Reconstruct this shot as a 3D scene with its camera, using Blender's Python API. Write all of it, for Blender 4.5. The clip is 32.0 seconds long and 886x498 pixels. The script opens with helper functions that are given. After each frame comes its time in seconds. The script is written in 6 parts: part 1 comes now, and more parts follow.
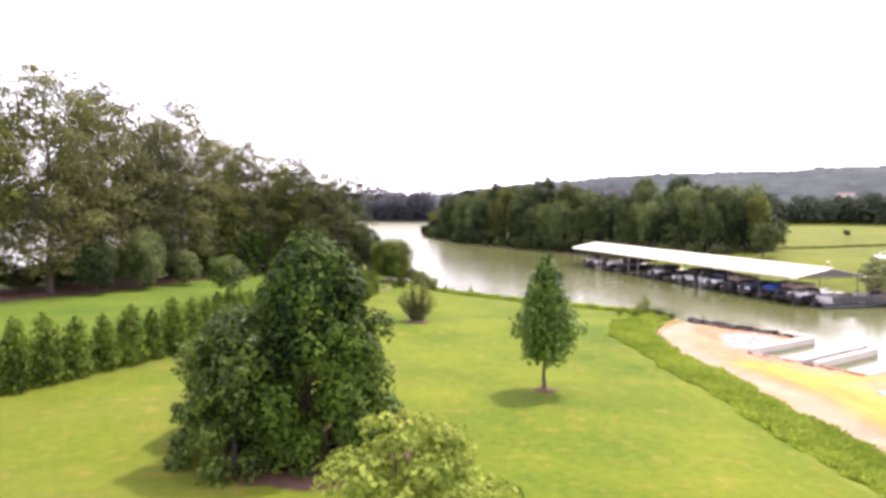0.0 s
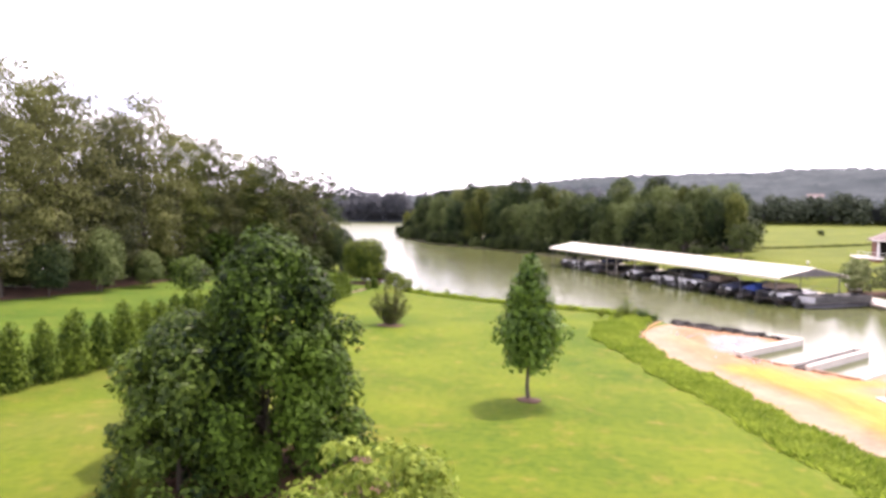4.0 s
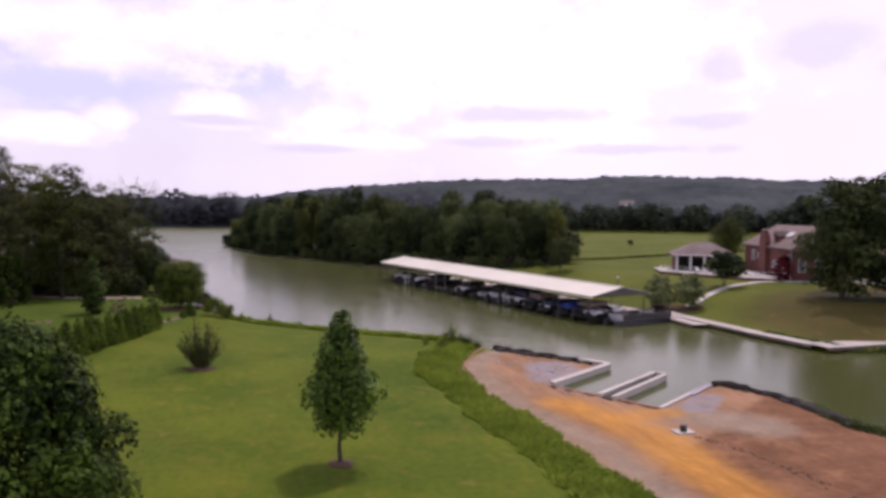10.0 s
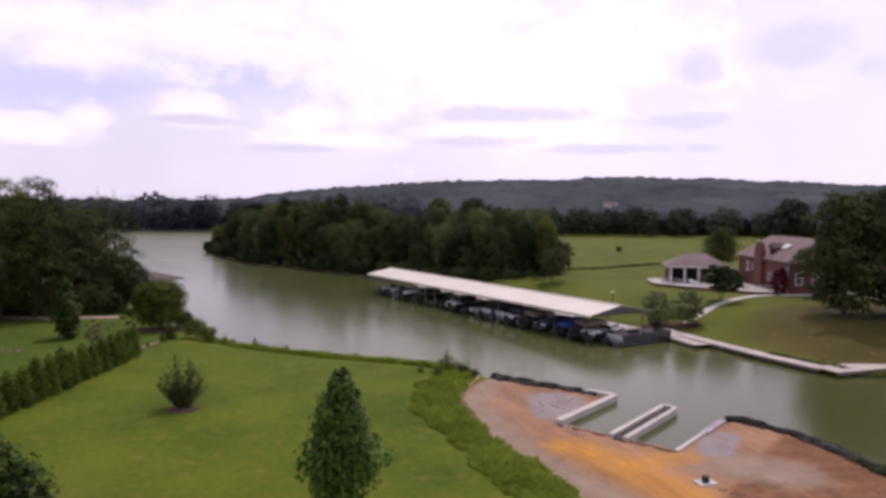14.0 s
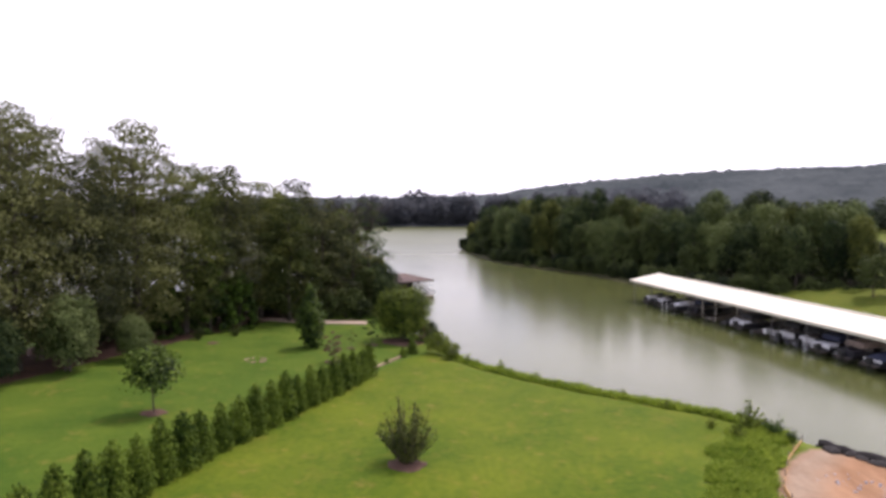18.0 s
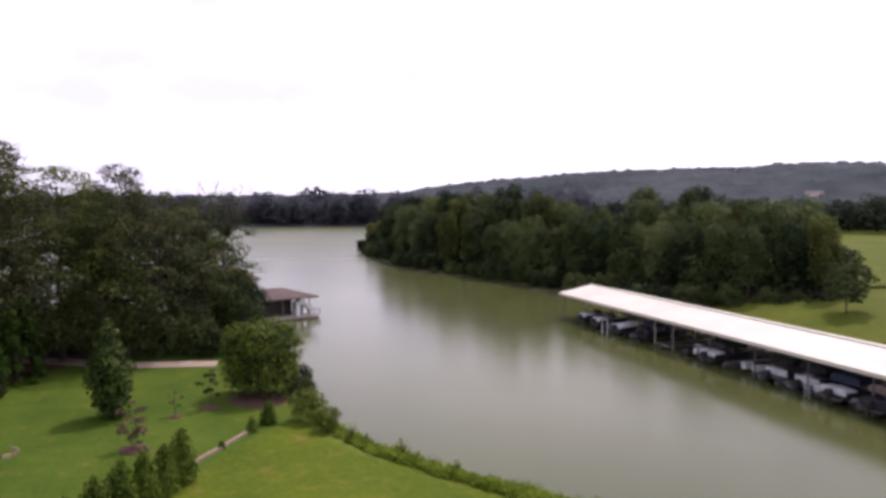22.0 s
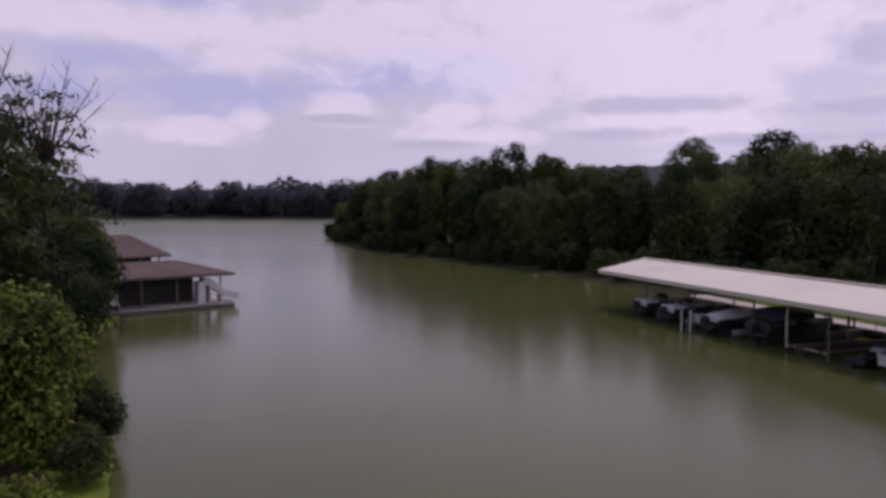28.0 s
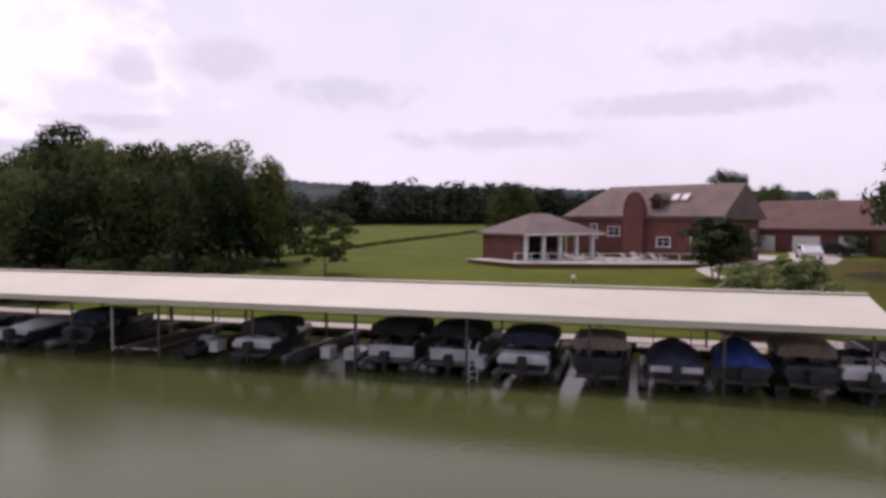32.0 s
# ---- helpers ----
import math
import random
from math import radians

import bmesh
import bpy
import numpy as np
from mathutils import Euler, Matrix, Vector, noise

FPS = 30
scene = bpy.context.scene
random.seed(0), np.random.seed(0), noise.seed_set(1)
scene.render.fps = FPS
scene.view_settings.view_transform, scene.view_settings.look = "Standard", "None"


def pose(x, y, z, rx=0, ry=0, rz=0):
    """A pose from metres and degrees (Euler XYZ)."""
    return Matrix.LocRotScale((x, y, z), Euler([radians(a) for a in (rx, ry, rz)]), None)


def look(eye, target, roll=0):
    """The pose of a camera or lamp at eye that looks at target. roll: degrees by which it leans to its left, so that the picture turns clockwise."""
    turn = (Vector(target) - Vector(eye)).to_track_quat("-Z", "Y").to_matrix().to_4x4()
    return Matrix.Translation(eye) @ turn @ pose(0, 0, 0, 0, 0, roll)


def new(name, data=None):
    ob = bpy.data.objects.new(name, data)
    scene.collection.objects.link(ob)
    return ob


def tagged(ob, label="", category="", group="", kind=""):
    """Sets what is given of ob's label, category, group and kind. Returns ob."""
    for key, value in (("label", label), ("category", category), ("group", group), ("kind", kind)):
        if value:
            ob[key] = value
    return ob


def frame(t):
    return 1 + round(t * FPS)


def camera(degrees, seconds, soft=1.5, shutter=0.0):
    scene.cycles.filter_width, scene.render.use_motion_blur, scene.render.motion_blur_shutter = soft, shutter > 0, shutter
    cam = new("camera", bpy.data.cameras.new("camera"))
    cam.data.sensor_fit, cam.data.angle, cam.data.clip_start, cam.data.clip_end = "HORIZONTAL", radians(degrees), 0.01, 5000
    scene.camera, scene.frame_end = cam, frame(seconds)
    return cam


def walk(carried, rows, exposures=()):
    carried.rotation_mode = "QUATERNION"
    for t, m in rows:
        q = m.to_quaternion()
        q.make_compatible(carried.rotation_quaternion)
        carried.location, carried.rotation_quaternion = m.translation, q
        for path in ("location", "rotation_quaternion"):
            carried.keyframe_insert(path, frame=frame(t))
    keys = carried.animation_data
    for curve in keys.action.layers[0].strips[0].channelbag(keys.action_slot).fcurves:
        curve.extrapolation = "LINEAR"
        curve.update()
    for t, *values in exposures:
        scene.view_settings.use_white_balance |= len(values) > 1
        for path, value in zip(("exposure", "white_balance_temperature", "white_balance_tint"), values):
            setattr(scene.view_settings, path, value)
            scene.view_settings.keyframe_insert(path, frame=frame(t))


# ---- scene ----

# ================= camera =================
cam = camera(64.1, 32.0, soft=3.4)
PATH = [
    (0, 0.00, -0.00, 10.81, 86.58, -0.37, 0.00),
    (0.5, 0.03, 0.19, 10.71, 86.59, -0.38, 0.13),
    (1, -0.02, 0.46, 10.64, 86.58, -0.35, 0.29),
    (1.5, -0.07, 0.81, 10.60, 86.58, -0.36, 0.39),
    (2, -0.12, 1.17, 10.59, 86.58, -0.36, 0.50),
    (2.5, -0.14, 1.58, 10.58, 86.59, -0.36, 0.54),
    (4.5, 0.14, 3.21, 10.47, 86.77, -0.48, -5.40),
    (5, 0.44, 3.48, 10.42, 86.86, -0.53, -10.00),
    (5.5, 0.80, 3.78, 10.44, 86.90, -0.58, -12.88),
    (6, 1.17, 4.04, 10.48, 86.92, -0.56, -13.71),
    (6.5, 1.35, 4.20, 10.62, 86.90, -0.60, -13.87),
    (7, 1.40, 4.22, 10.81, 86.89, -0.61, -13.89),
    (7.5, 1.31, 4.20, 11.11, 86.90, -0.64, -13.35),
    (8, 1.21, 4.20, 11.47, 86.90, -0.62, -13.97),
    (8.5, 1.24, 4.18, 11.81, 86.96, -0.62, -14.79),
    (9, 1.38, 4.24, 12.16, 86.94, -0.60, -14.87),
    (9.5, 1.50, 4.35, 12.50, 86.91, -0.57, -15.01),
    (10, 1.44, 4.40, 12.95, 86.89, -0.64, -15.15),
    (10.5, 1.33, 4.41, 13.68, 86.91, -0.63, -15.05),
    (11, 1.28, 4.32, 14.42, 86.92, -0.62, -15.59),
    (11.5, 1.23, 4.28, 14.90, 86.93, -0.60, -16.65),
    (12, 1.17, 4.39, 15.02, 86.90, -0.56, -16.74),
    (12.5, 1.14, 4.77, 14.96, 86.90, -0.55, -16.30),
    (13, 1.13, 5.53, 14.85, 86.90, -0.55, -16.06),
    (13.5, 1.13, 6.57, 14.83, 86.88, -0.60, -16.48),
    (15.5, 1.40, 12.22, 14.93, 86.91, -0.22, -16.52),
    (16, 1.37, 13.58, 14.97, 86.77, -0.08, -12.94),
    (16.5, 1.46, 14.98, 15.02, 86.66, 0.03, -8.14),
    (17, 1.64, 16.48, 15.12, 86.47, 0.14, 1.67),
    (17.5, 2.04, 18.33, 15.34, 86.38, 0.23, 5.32),
    (18, 2.43, 20.53, 15.45, 86.35, 0.26, 3.80),
    (18.5, 2.56, 22.87, 15.42, 86.33, 0.28, 3.46),
    (19, 2.68, 25.47, 15.38, 86.29, 0.18, 3.69),
    (19.5, 2.76, 28.32, 15.38, 86.26, 0.20, 4.01),
    (20, 2.80, 31.32, 15.43, 86.23, 0.27, 2.58),
    (20.5, 2.87, 34.44, 15.41, 86.25, 0.35, -0.92),
    (21, 2.94, 37.53, 15.40, 86.25, 0.41, -2.40),
    (21.5, 3.02, 40.47, 15.38, 86.23, 0.23, -3.29),
    (22, 3.04, 43.17, 15.15, 86.23, 0.09, -3.99),
    (22.5, 3.08, 45.71, 14.78, 86.24, -0.04, -4.33),
    (23, 3.13, 48.20, 14.32, 86.23, -0.03, -4.56),
    (23.5, 3.26, 50.75, 13.73, 86.27, -0.11, -4.63),
    (24, 3.40, 53.34, 13.14, 86.25, -0.15, -4.76),
    (24.5, 3.56, 55.92, 12.51, 86.27, -0.21, -4.85),
    (25, 3.75, 58.59, 11.94, 86.31, -0.21, -4.92),
    (25.5, 3.89, 61.24, 11.38, 86.34, -0.25, -5.11),
    (27.5, 5.04, 71.82, 9.11, 86.29, -0.27, -5.35),
    (28, 5.35, 74.11, 8.93, 86.39, -0.30, -5.35),
    (28.5, 5.58, 75.57, 8.78, 86.43, -0.30, -5.27),
    (29, 5.70, 76.34, 8.54, 86.45, -0.31, -5.06),
    (29.5, 5.83, 76.79, 8.33, 86.50, -0.36, -6.09),
    (30, 5.96, 77.24, 8.16, 86.54, -0.35, -7.06),
    (30.5, 6.11, 77.72, 8.05, 86.52, -0.32, -8.11),
    (31, 6.20, 78.26, 7.92, 86.62, -0.31, -13.29),
    (31.4, 6.02, 78.72, 7.66, 86.92, -0.12, -26.44),
    (31.5, 5.98, 78.85, 7.63, 87.01, -0.22, -30.68),
    (31.6, 5.94, 78.99, 7.62, 87.15, -0.30, -35.95),
    (31.8, 5.90, 79.25, 7.62, 87.18, -0.22, -47.3),
    (32, 5.90, 79.49, 7.68, 87.47, -0.17, -59.82),
]
EXPOSURES = [
    (0.0, 1.03, 6750, 29), (4.5, 1.0, 6700, 29), (5.0, 0.58, 6640, 26), (5.5, 0.22, 6520, 22), (6.0, -0.05, 6460, 24), (6.5, -0.42, 6420, 25),
    (7.5, -0.66, 6430, 35), (10.0, -0.82, 6420, 36), (13.5, -0.9, 6400, 34), (16.5, -0.92, 6300, 35), (17.0, -0.95, 6290, 31), (17.5, -0.5, 6350, 27), (18.0, -0.1, 6450, 26),
    (18.5, 0.28, 6520, 24), (19.0, 0.55, 6600, 25), (20.0, 0.8, 6620, 25), (20.5, 0.66, 6580, 24), (21.0, 0.32, 6450, 22), (22.0, -0.42, 6350, 32), (23.0, -0.84, 6220, 34),
    (25.5, -1.22, 6120, 37), (27.5, -1.54, 6100, 41), (30.5, -1.64, 6100, 41), (31.2, -1.5, 6220, 38), (31.7, -1.34, 6400, 35), (32.0, -1.02, 6500, 32),
]
walk(cam, [(t, pose(x, y, z, rx, ry, rz)) for t, x, y, z, rx, ry, rz in PATH], EXPOSURES)

# ================= sky and sun =================
SUN_AZ, SUN_EL = 35.0, 58.0   # degrees clockwise from +y, and above the horizon
world = bpy.data.worlds.new("sky")
scene.world = world
world.use_nodes = True
nt = world.node_tree
nt.nodes.clear()


def node(tree, kind, **values):
    nd = tree.nodes.new(kind)
    for key, value in values.items():
        nd.inputs[key.replace("_", " ")].default_value = value
    return nd


def link(tree, a, b):
    tree.links.new(a, b)


sky = nt.nodes.new("ShaderNodeTexSky")
sky.sky_type = "NISHITA"
sky.sun_disc = False
sky.sun_elevation = radians(SUN_EL)
sky.sun_rotation = radians(SUN_AZ)
sky.dust_density = 3.0
sky_gain = nt.nodes.new("ShaderNodeVectorMath")
sky_gain.operation = "SCALE"
sky_gain.inputs["Scale"].default_value = 0.115
link(nt, sky.outputs[0], sky_gain.inputs[0])
tex = nt.nodes.new("ShaderNodeTexCoord")
sep = nt.nodes.new("ShaderNodeSeparateXYZ")
link(nt, tex.outputs["Generated"], sep.inputs[0])


def calc(op, p, q=0.0, r=0.0):
    """One math node of the sky; p, q and r are sockets or numbers."""
    nd = nt.nodes.new("ShaderNodeMath")
    nd.operation = op
    for k, v in enumerate((p, q, r)):
        if isinstance(v, (int, float)):
            nd.inputs[k].default_value = v
        else:
            link(nt, v, nd.inputs[k])
    return nd.outputs[0]


def blend(fac, p, q):
    nd = nt.nodes.new("ShaderNodeMix")
    nd.data_type = "RGBA"
    link(nt, fac, nd.inputs[0])
    for k, v in ((6, p), (7, q)):
        if isinstance(v, tuple):
            nd.inputs[k].default_value = (*v, 1)
        else:
            link(nt, v, nd.inputs[k])
    return nd.outputs[2]


def ramp(value, lo, hi, top=1.0, bottom=0.0):
    nd = nt.nodes.new("ShaderNodeMapRange")
    nd.interpolation_type = "SMOOTHSTEP"
    for key, v in (("From Min", lo), ("From Max", hi), ("To Min", bottom), ("To Max", top)):
        nd.inputs[key].default_value = v
    link(nt, value, nd.inputs["Value"])
    return nd.outputs[0]


azimuth = calc("MULTIPLY", calc("ARCTAN2", sep.outputs[0], sep.outputs[1]), 57.2958)
elevation = calc("MULTIPLY", calc("ARCSINE", sep.outputs[2]), 57.2958)
stretch = nt.nodes.new("ShaderNodeVectorMath")
stretch.operation = "MULTIPLY"
stretch.inputs[1].default_value = (1.0, 1.0, 1.5)
link(nt, tex.outputs["Generated"], stretch.inputs[0])
fleece = node(nt, "ShaderNodeTexNoise", Scale=14.0, Detail=6.0, Roughness=0.6)
broad = node(nt, "ShaderNodeTexNoise", Scale=2.6, Detail=4.0, Roughness=0.5)
link(nt, stretch.outputs[0], fleece.inputs["Vector"])
link(nt, stretch.outputs[0], broad.inputs["Vector"])
ragged = calc("MULTIPLY_ADD", fleece.outputs[0], 3.2, -1.6)


def clouds(spots, soft):
    """Cover of a set of clouds (azimuth, elevation, half width, half height in degrees) with ragged edges."""
    total = None
    for az, el, w, h in spots:
        u = calc("DIVIDE", calc("SUBTRACT", azimuth, az), w * 1.25)
        v = calc("DIVIDE", calc("SUBTRACT", elevation, el), h * 1.25)
        d = calc("SQRT", calc("ADD", calc("MULTIPLY", u, u), calc("MULTIPLY", v, v)))
        one = ramp(calc("SUBTRACT", ragged, d), -1.0 - soft, -1.0 + soft)
        total = one if total is None else calc("MAXIMUM", total, one)
    return total


CUMULUS = [(-20.4, 12.7, 9.0, 1.1), (-1.5, 12.6, 10.3, 1.9), (0.7, 14.6, 2.7, 1.0), (-9.5, 11.0, 3.9, 0.9), (-3.3, 7.4, 2.9, 0.9), (-9.8, 6.4, 1.2, 0.8),
           (-14.8, 5.4, 4.5, 0.7), (6.2, 7.1, 1.6, 0.9), (8.5, 5.4, 4.9, 0.7), (21.0, 11.7, 13.3, 4.0), (22.4, 6.2, 7.5, 0.9), (14.6, 14.9, 8.5, 1.6)]
CLOUD_BASES = [(21.1, 7.7, 4.5, 0.5), (18.2, 5.5, 3.4, 0.4), (34.5, 6.9, 3.0, 0.5), (35.9, 10.8, 1.3, 1.0), (5.7, 4.8, 3.2, 0.3), (-3.3, 6.7, 2.7, 0.3), (31.0, 4.9, 4.2, 0.3),
               (42.5, 11.8, 2.6, 1.3), (52.0, 9.8, 3.6, 0.9), (64.5, 6.3, 5.0, 0.6), (86.0, 12.4, 5.0, 1.0), (80.0, 8.6, 6.0, 0.7)]
BLUE_GAPS = [(-15.0, 14.8, 4.9, 0.5), (-19.7, 10.5, 4.6, 0.9), (2.1, 10.4, 8.6, 1.5), (-12.7, 8.4, 6.8, 1.2), (-24.7, 7.8, 4.3, 0.8)]
# bright haze low down, thinner overhead where the blue shows between the clouds
haze = calc("MULTIPLY", ramp(elevation, 14.0, 55.0, 0.36, 0.97), ramp(broad.outputs[0], 0.30, 0.62, 1.0, 0.80))
air = blend(haze, sky_gain.outputs[0], (0.965, 0.985, 1.055))
air = blend(calc("MULTIPLY", clouds(BLUE_GAPS, 0.7), 0.66), air, (0.66, 0.76, 1.06))
air = blend(calc("MULTIPLY", clouds(CUMULUS, 0.5), 0.6), air, (1.34, 1.31, 1.31))
air = blend(calc("MULTIPLY", clouds(CLOUD_BASES, 0.5), 0.78), air, (0.76, 0.78, 0.87))
# the sky is brighter on the sun's side
sunward = nt.nodes.new("ShaderNodeVectorMath")
sunward.operation = "SCALE"
link(nt, air, sunward.inputs[0])
link(nt, ramp(azimuth, -22.0, 40.0, 1.06, 0.94), sunward.inputs["Scale"])
bg = nt.nodes.new("ShaderNodeBackground")
bg.inputs["Strength"].default_value = 1.7
link(nt, sunward.outputs[0], bg.inputs[0])
out = nt.nodes.new("ShaderNodeOutputWorld")
link(nt, bg.outputs[0], out.inputs[0])

sun = new("sun", bpy.data.lights.new("sun", "SUN"))
sun.data.energy, sun.data.angle, sun.data.color = 3.1, radians(2.5), (1.0, 0.95, 0.86)
sa, se = radians(SUN_AZ), radians(SUN_EL)
sun_dir = Vector((math.sin(sa) * math.cos(se), math.cos(sa) * math.cos(se), math.sin(se)))
sun.matrix_world = look(sun_dir * 300, (0, 0, 0))


# ================= materials =================
def surface(name, low, high, scale=3.0, rough=0.8, metal=0.0, bump=0.0, bump_scale=30.0, coarse=0.0, island=0.0, spec=0.5, transl=0.0, stretch=None, vary=0.0):
    """Two-scale mottled surface from low to high colour; island: spread of brightness from piece to piece."""
    m = bpy.data.materials.new(name)
    m.use_nodes = True
    t = m.node_tree
    t.nodes.clear()
    o = t.nodes.new("ShaderNodeOutputMaterial")
    p = t.nodes.new("ShaderNodeBsdfPrincipled")
    g = t.nodes.new("ShaderNodeNewGeometry")
    vec = g.outputs["Position"]
    if stretch:
        s = t.nodes.new("ShaderNodeVectorMath")
        s.operation = "MULTIPLY"
        s.inputs[1].default_value = stretch
        link(t, vec, s.inputs[0])
        vec = s.outputs[0]
    a = node(t, "ShaderNodeTexNoise", Scale=scale, Detail=5.0, Roughness=0.6)
    link(t, vec, a.inputs["Vector"])
    fac = a.outputs[0]
    if coarse:
        b = node(t, "ShaderNodeTexNoise", Scale=coarse, Detail=3.0)
        link(t, vec, b.inputs["Vector"])
        mm = t.nodes.new("ShaderNodeMath")
        mm.operation = "MULTIPLY_ADD"
        mm.inputs[1].default_value = 0.55
        link(t, b.outputs[0], mm.inputs[0])
        h = t.nodes.new("ShaderNodeMath")
        h.operation = "MULTIPLY"
        h.inputs[1].default_value = 0.45
        link(t, fac, h.inputs[0])
        link(t, h.outputs[0], mm.inputs[2])
        fac = mm.outputs[0]
    if island:
        mm = t.nodes.new("ShaderNodeMath")
        mm.operation = "MULTIPLY_ADD"
        mm.inputs[1].default_value = island
        link(t, g.outputs["Random Per Island"], mm.inputs[0])
        k = t.nodes.new("ShaderNodeMath")
        k.operation = "SUBTRACT"
        k.inputs[1].default_value = island / 2
        link(t, fac, k.inputs[0])
        link(t, k.outputs[0], mm.inputs[2])
        fac = mm.outputs[0]
    if vary:
        mm = t.nodes.new("ShaderNodeMath")
        mm.operation = "MULTIPLY_ADD"
        mm.inputs[1].default_value = vary
        link(t, t.nodes.new("ShaderNodeObjectInfo").outputs["Random"], mm.inputs[0])
        k = t.nodes.new("ShaderNodeMath")
        k.operation = "SUBTRACT"
        k.inputs[1].default_value = vary / 2
        link(t, fac, k.inputs[0])
        link(t, k.outputs[0], mm.inputs[2])
        fac = mm.outputs[0]
    r = t.nodes.new("ShaderNodeValToRGB")
    r.color_ramp.elements[0].position, r.color_ramp.elements[1].position = 0.3, 0.7
    r.color_ramp.elements[0].color, r.color_ramp.elements[1].color = (*low, 1), (*high, 1)
    link(t, fac, r.inputs[0])
    link(t, r.outputs[0], p.inputs["Base Color"])
    p.inputs["Roughness"].default_value = rough
    p.inputs["Metallic"].default_value = metal
    p.inputs["Specular IOR Level"].default_value = spec
    if bump:
        c = node(t, "ShaderNodeTexNoise", Scale=bump_scale, Detail=4.0)
        link(t, vec, c.inputs["Vector"])
        bp = t.nodes.new("ShaderNodeBump")
        bp.inputs["Strength"].default_value = bump
        bp.inputs["Distance"].default_value = 0.05
        link(t, c.outputs[0], bp.inputs["Height"])
        link(t, bp.outputs[0], p.inputs["Normal"])
    if transl:
        tr = t.nodes.new("ShaderNodeBsdfTranslucent")
        link(t, r.outputs[0], tr.inputs[0])
        mx = t.nodes.new("ShaderNodeMixShader")
        mx.inputs[0].default_value = transl
        link(t, p.outputs[0], mx.inputs[1])
        link(t, tr.outputs[0], mx.inputs[2])
        link(t, mx.outputs[0], o.inputs[0])
    else:
        link(t, p.outputs[0], o.inputs[0])
    return m


def leaves(name, low, high, transl=0.3, vary=0.0, gloss=0.06):
    return surface(name, low, high, scale=0.35, rough=0.6 if gloss < 0.1 else 0.5, island=0.34, spec=gloss, transl=transl, vary=vary)


LEAF_OAK = leaves("leaf_oak", (0.018, 0.034, 0.014), (0.128, 0.164, 0.056), 0.34, 0.55)
LEAF_PINE = leaves("leaf_pine", (0.032, 0.040, 0.020), (0.168, 0.178, 0.062), 0.34, 0.40)
LEAF_DARK = leaves("leaf_dark", (0.011, 0.020, 0.009), (0.078, 0.102, 0.032), 0.28, 0.45)
LEAF_YOUNG = leaves("leaf_young", (0.010, 0.032, 0.007), (0.112, 0.192, 0.026), 0.24, 0.0, 0.12)
LEAF_HEDGE = leaves("leaf_hedge", (0.014, 0.034, 0.005), (0.136, 0.196, 0.024), 0.20)
LEAF_PALE = leaves("leaf_pale", (0.08, 0.125, 0.015), (0.29, 0.35, 0.06))
# green of the far tree belts, with a bluish haze tint mixed in
LEAF_FAR = surface("leaf_far", (0.026, 0.036, 0.030), (0.100, 0.122, 0.078), scale=0.05, rough=0.85, island=0.2, spec=0.04, transl=0.3, coarse=0.02)
# blue-grey here is aerial haze put into the hill canopy's colour
LEAF_HILL_HAZE = surface("leaf_hill_haze", (0.046, 0.058, 0.062), (0.130, 0.146, 0.148), scale=0.03, rough=0.95, spec=0.0, transl=0.2, coarse=0.012)
LEAF_OLIVE = leaves("leaf_olive", (0.036, 0.050, 0.014), (0.180, 0.200, 0.050), 0.36, 0.45)
LEAF_MYRTLE = leaves("leaf_myrtle", (0.066, 0.104, 0.028), (0.330, 0.365, 0.160))
LEAF_BUSH = leaves("leaf_bush", (0.003, 0.009, 0.003), (0.066, 0.116, 0.014), 0.10, 0.0, 0.06)
# distance haze over the far shore is mixed into this leaf colour
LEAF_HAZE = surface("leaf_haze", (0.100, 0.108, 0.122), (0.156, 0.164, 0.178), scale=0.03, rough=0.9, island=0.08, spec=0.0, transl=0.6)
LEAF_RED = leaves("leaf_red", (0.06, 0.040, 0.030), (0.17, 0.105, 0.078))
LEAF_BANK = leaves("leaf_bank", (0.012, 0.030, 0.005), (0.170, 0.215, 0.030), 0.18, 0.0, 0.08)
LEAF_CRIMSON = leaves("leaf_crimson", (0.05, 0.006, 0.012), (0.20, 0.022, 0.036))
LEAF_HOLLY = leaves("leaf_holly", (0.008, 0.020, 0.005), (0.104, 0.158, 0.024), 0.15, 0.0, 0.1)
LEAF_PINK = leaves("leaf_pink", (0.25, 0.03, 0.07), (0.55, 0.12, 0.20))
LEAF_GRASS = surface("leaf_grass", (0.105, 0.178, 0.016), (0.330, 0.415, 0.058), scale=0.6, rough=0.65, island=0.36, spec=0.1, transl=0.55, coarse=0.12)
BARK = surface("bark", (0.030, 0.024, 0.019), (0.095, 0.078, 0.062), scale=6, bump=0.6, rough=0.9)
ROOF_METAL = surface("roof_metal", (0.60, 0.565, 0.45), (0.71, 0.675, 0.55), scale=0.4, rough=0.45, coarse=0.1, bump=0.05, bump_scale=2)
STEEL = surface("galvanised_steel", (0.07, 0.065, 0.07), (0.16, 0.15, 0.155), scale=4, rough=0.55, metal=0.4)
TIMBER = surface("weathered_timber", (0.10, 0.08, 0.065), (0.23, 0.19, 0.15), scale=5, rough=0.85, bump=0.4, coarse=0.6)
DECKING = surface("pale_decking", (0.36, 0.32, 0.27), (0.58, 0.53, 0.46), scale=5, rough=0.8, bump=0.3, coarse=0.5, island=0.3)
# darker copy of the timber; on the finger piers it paints the roof's shade
DARKENED_TIMBER = surface("darkened_timber", (0.035, 0.028, 0.024), (0.10, 0.082, 0.068), scale=5, rough=0.85, bump=0.4, coarse=0.6)
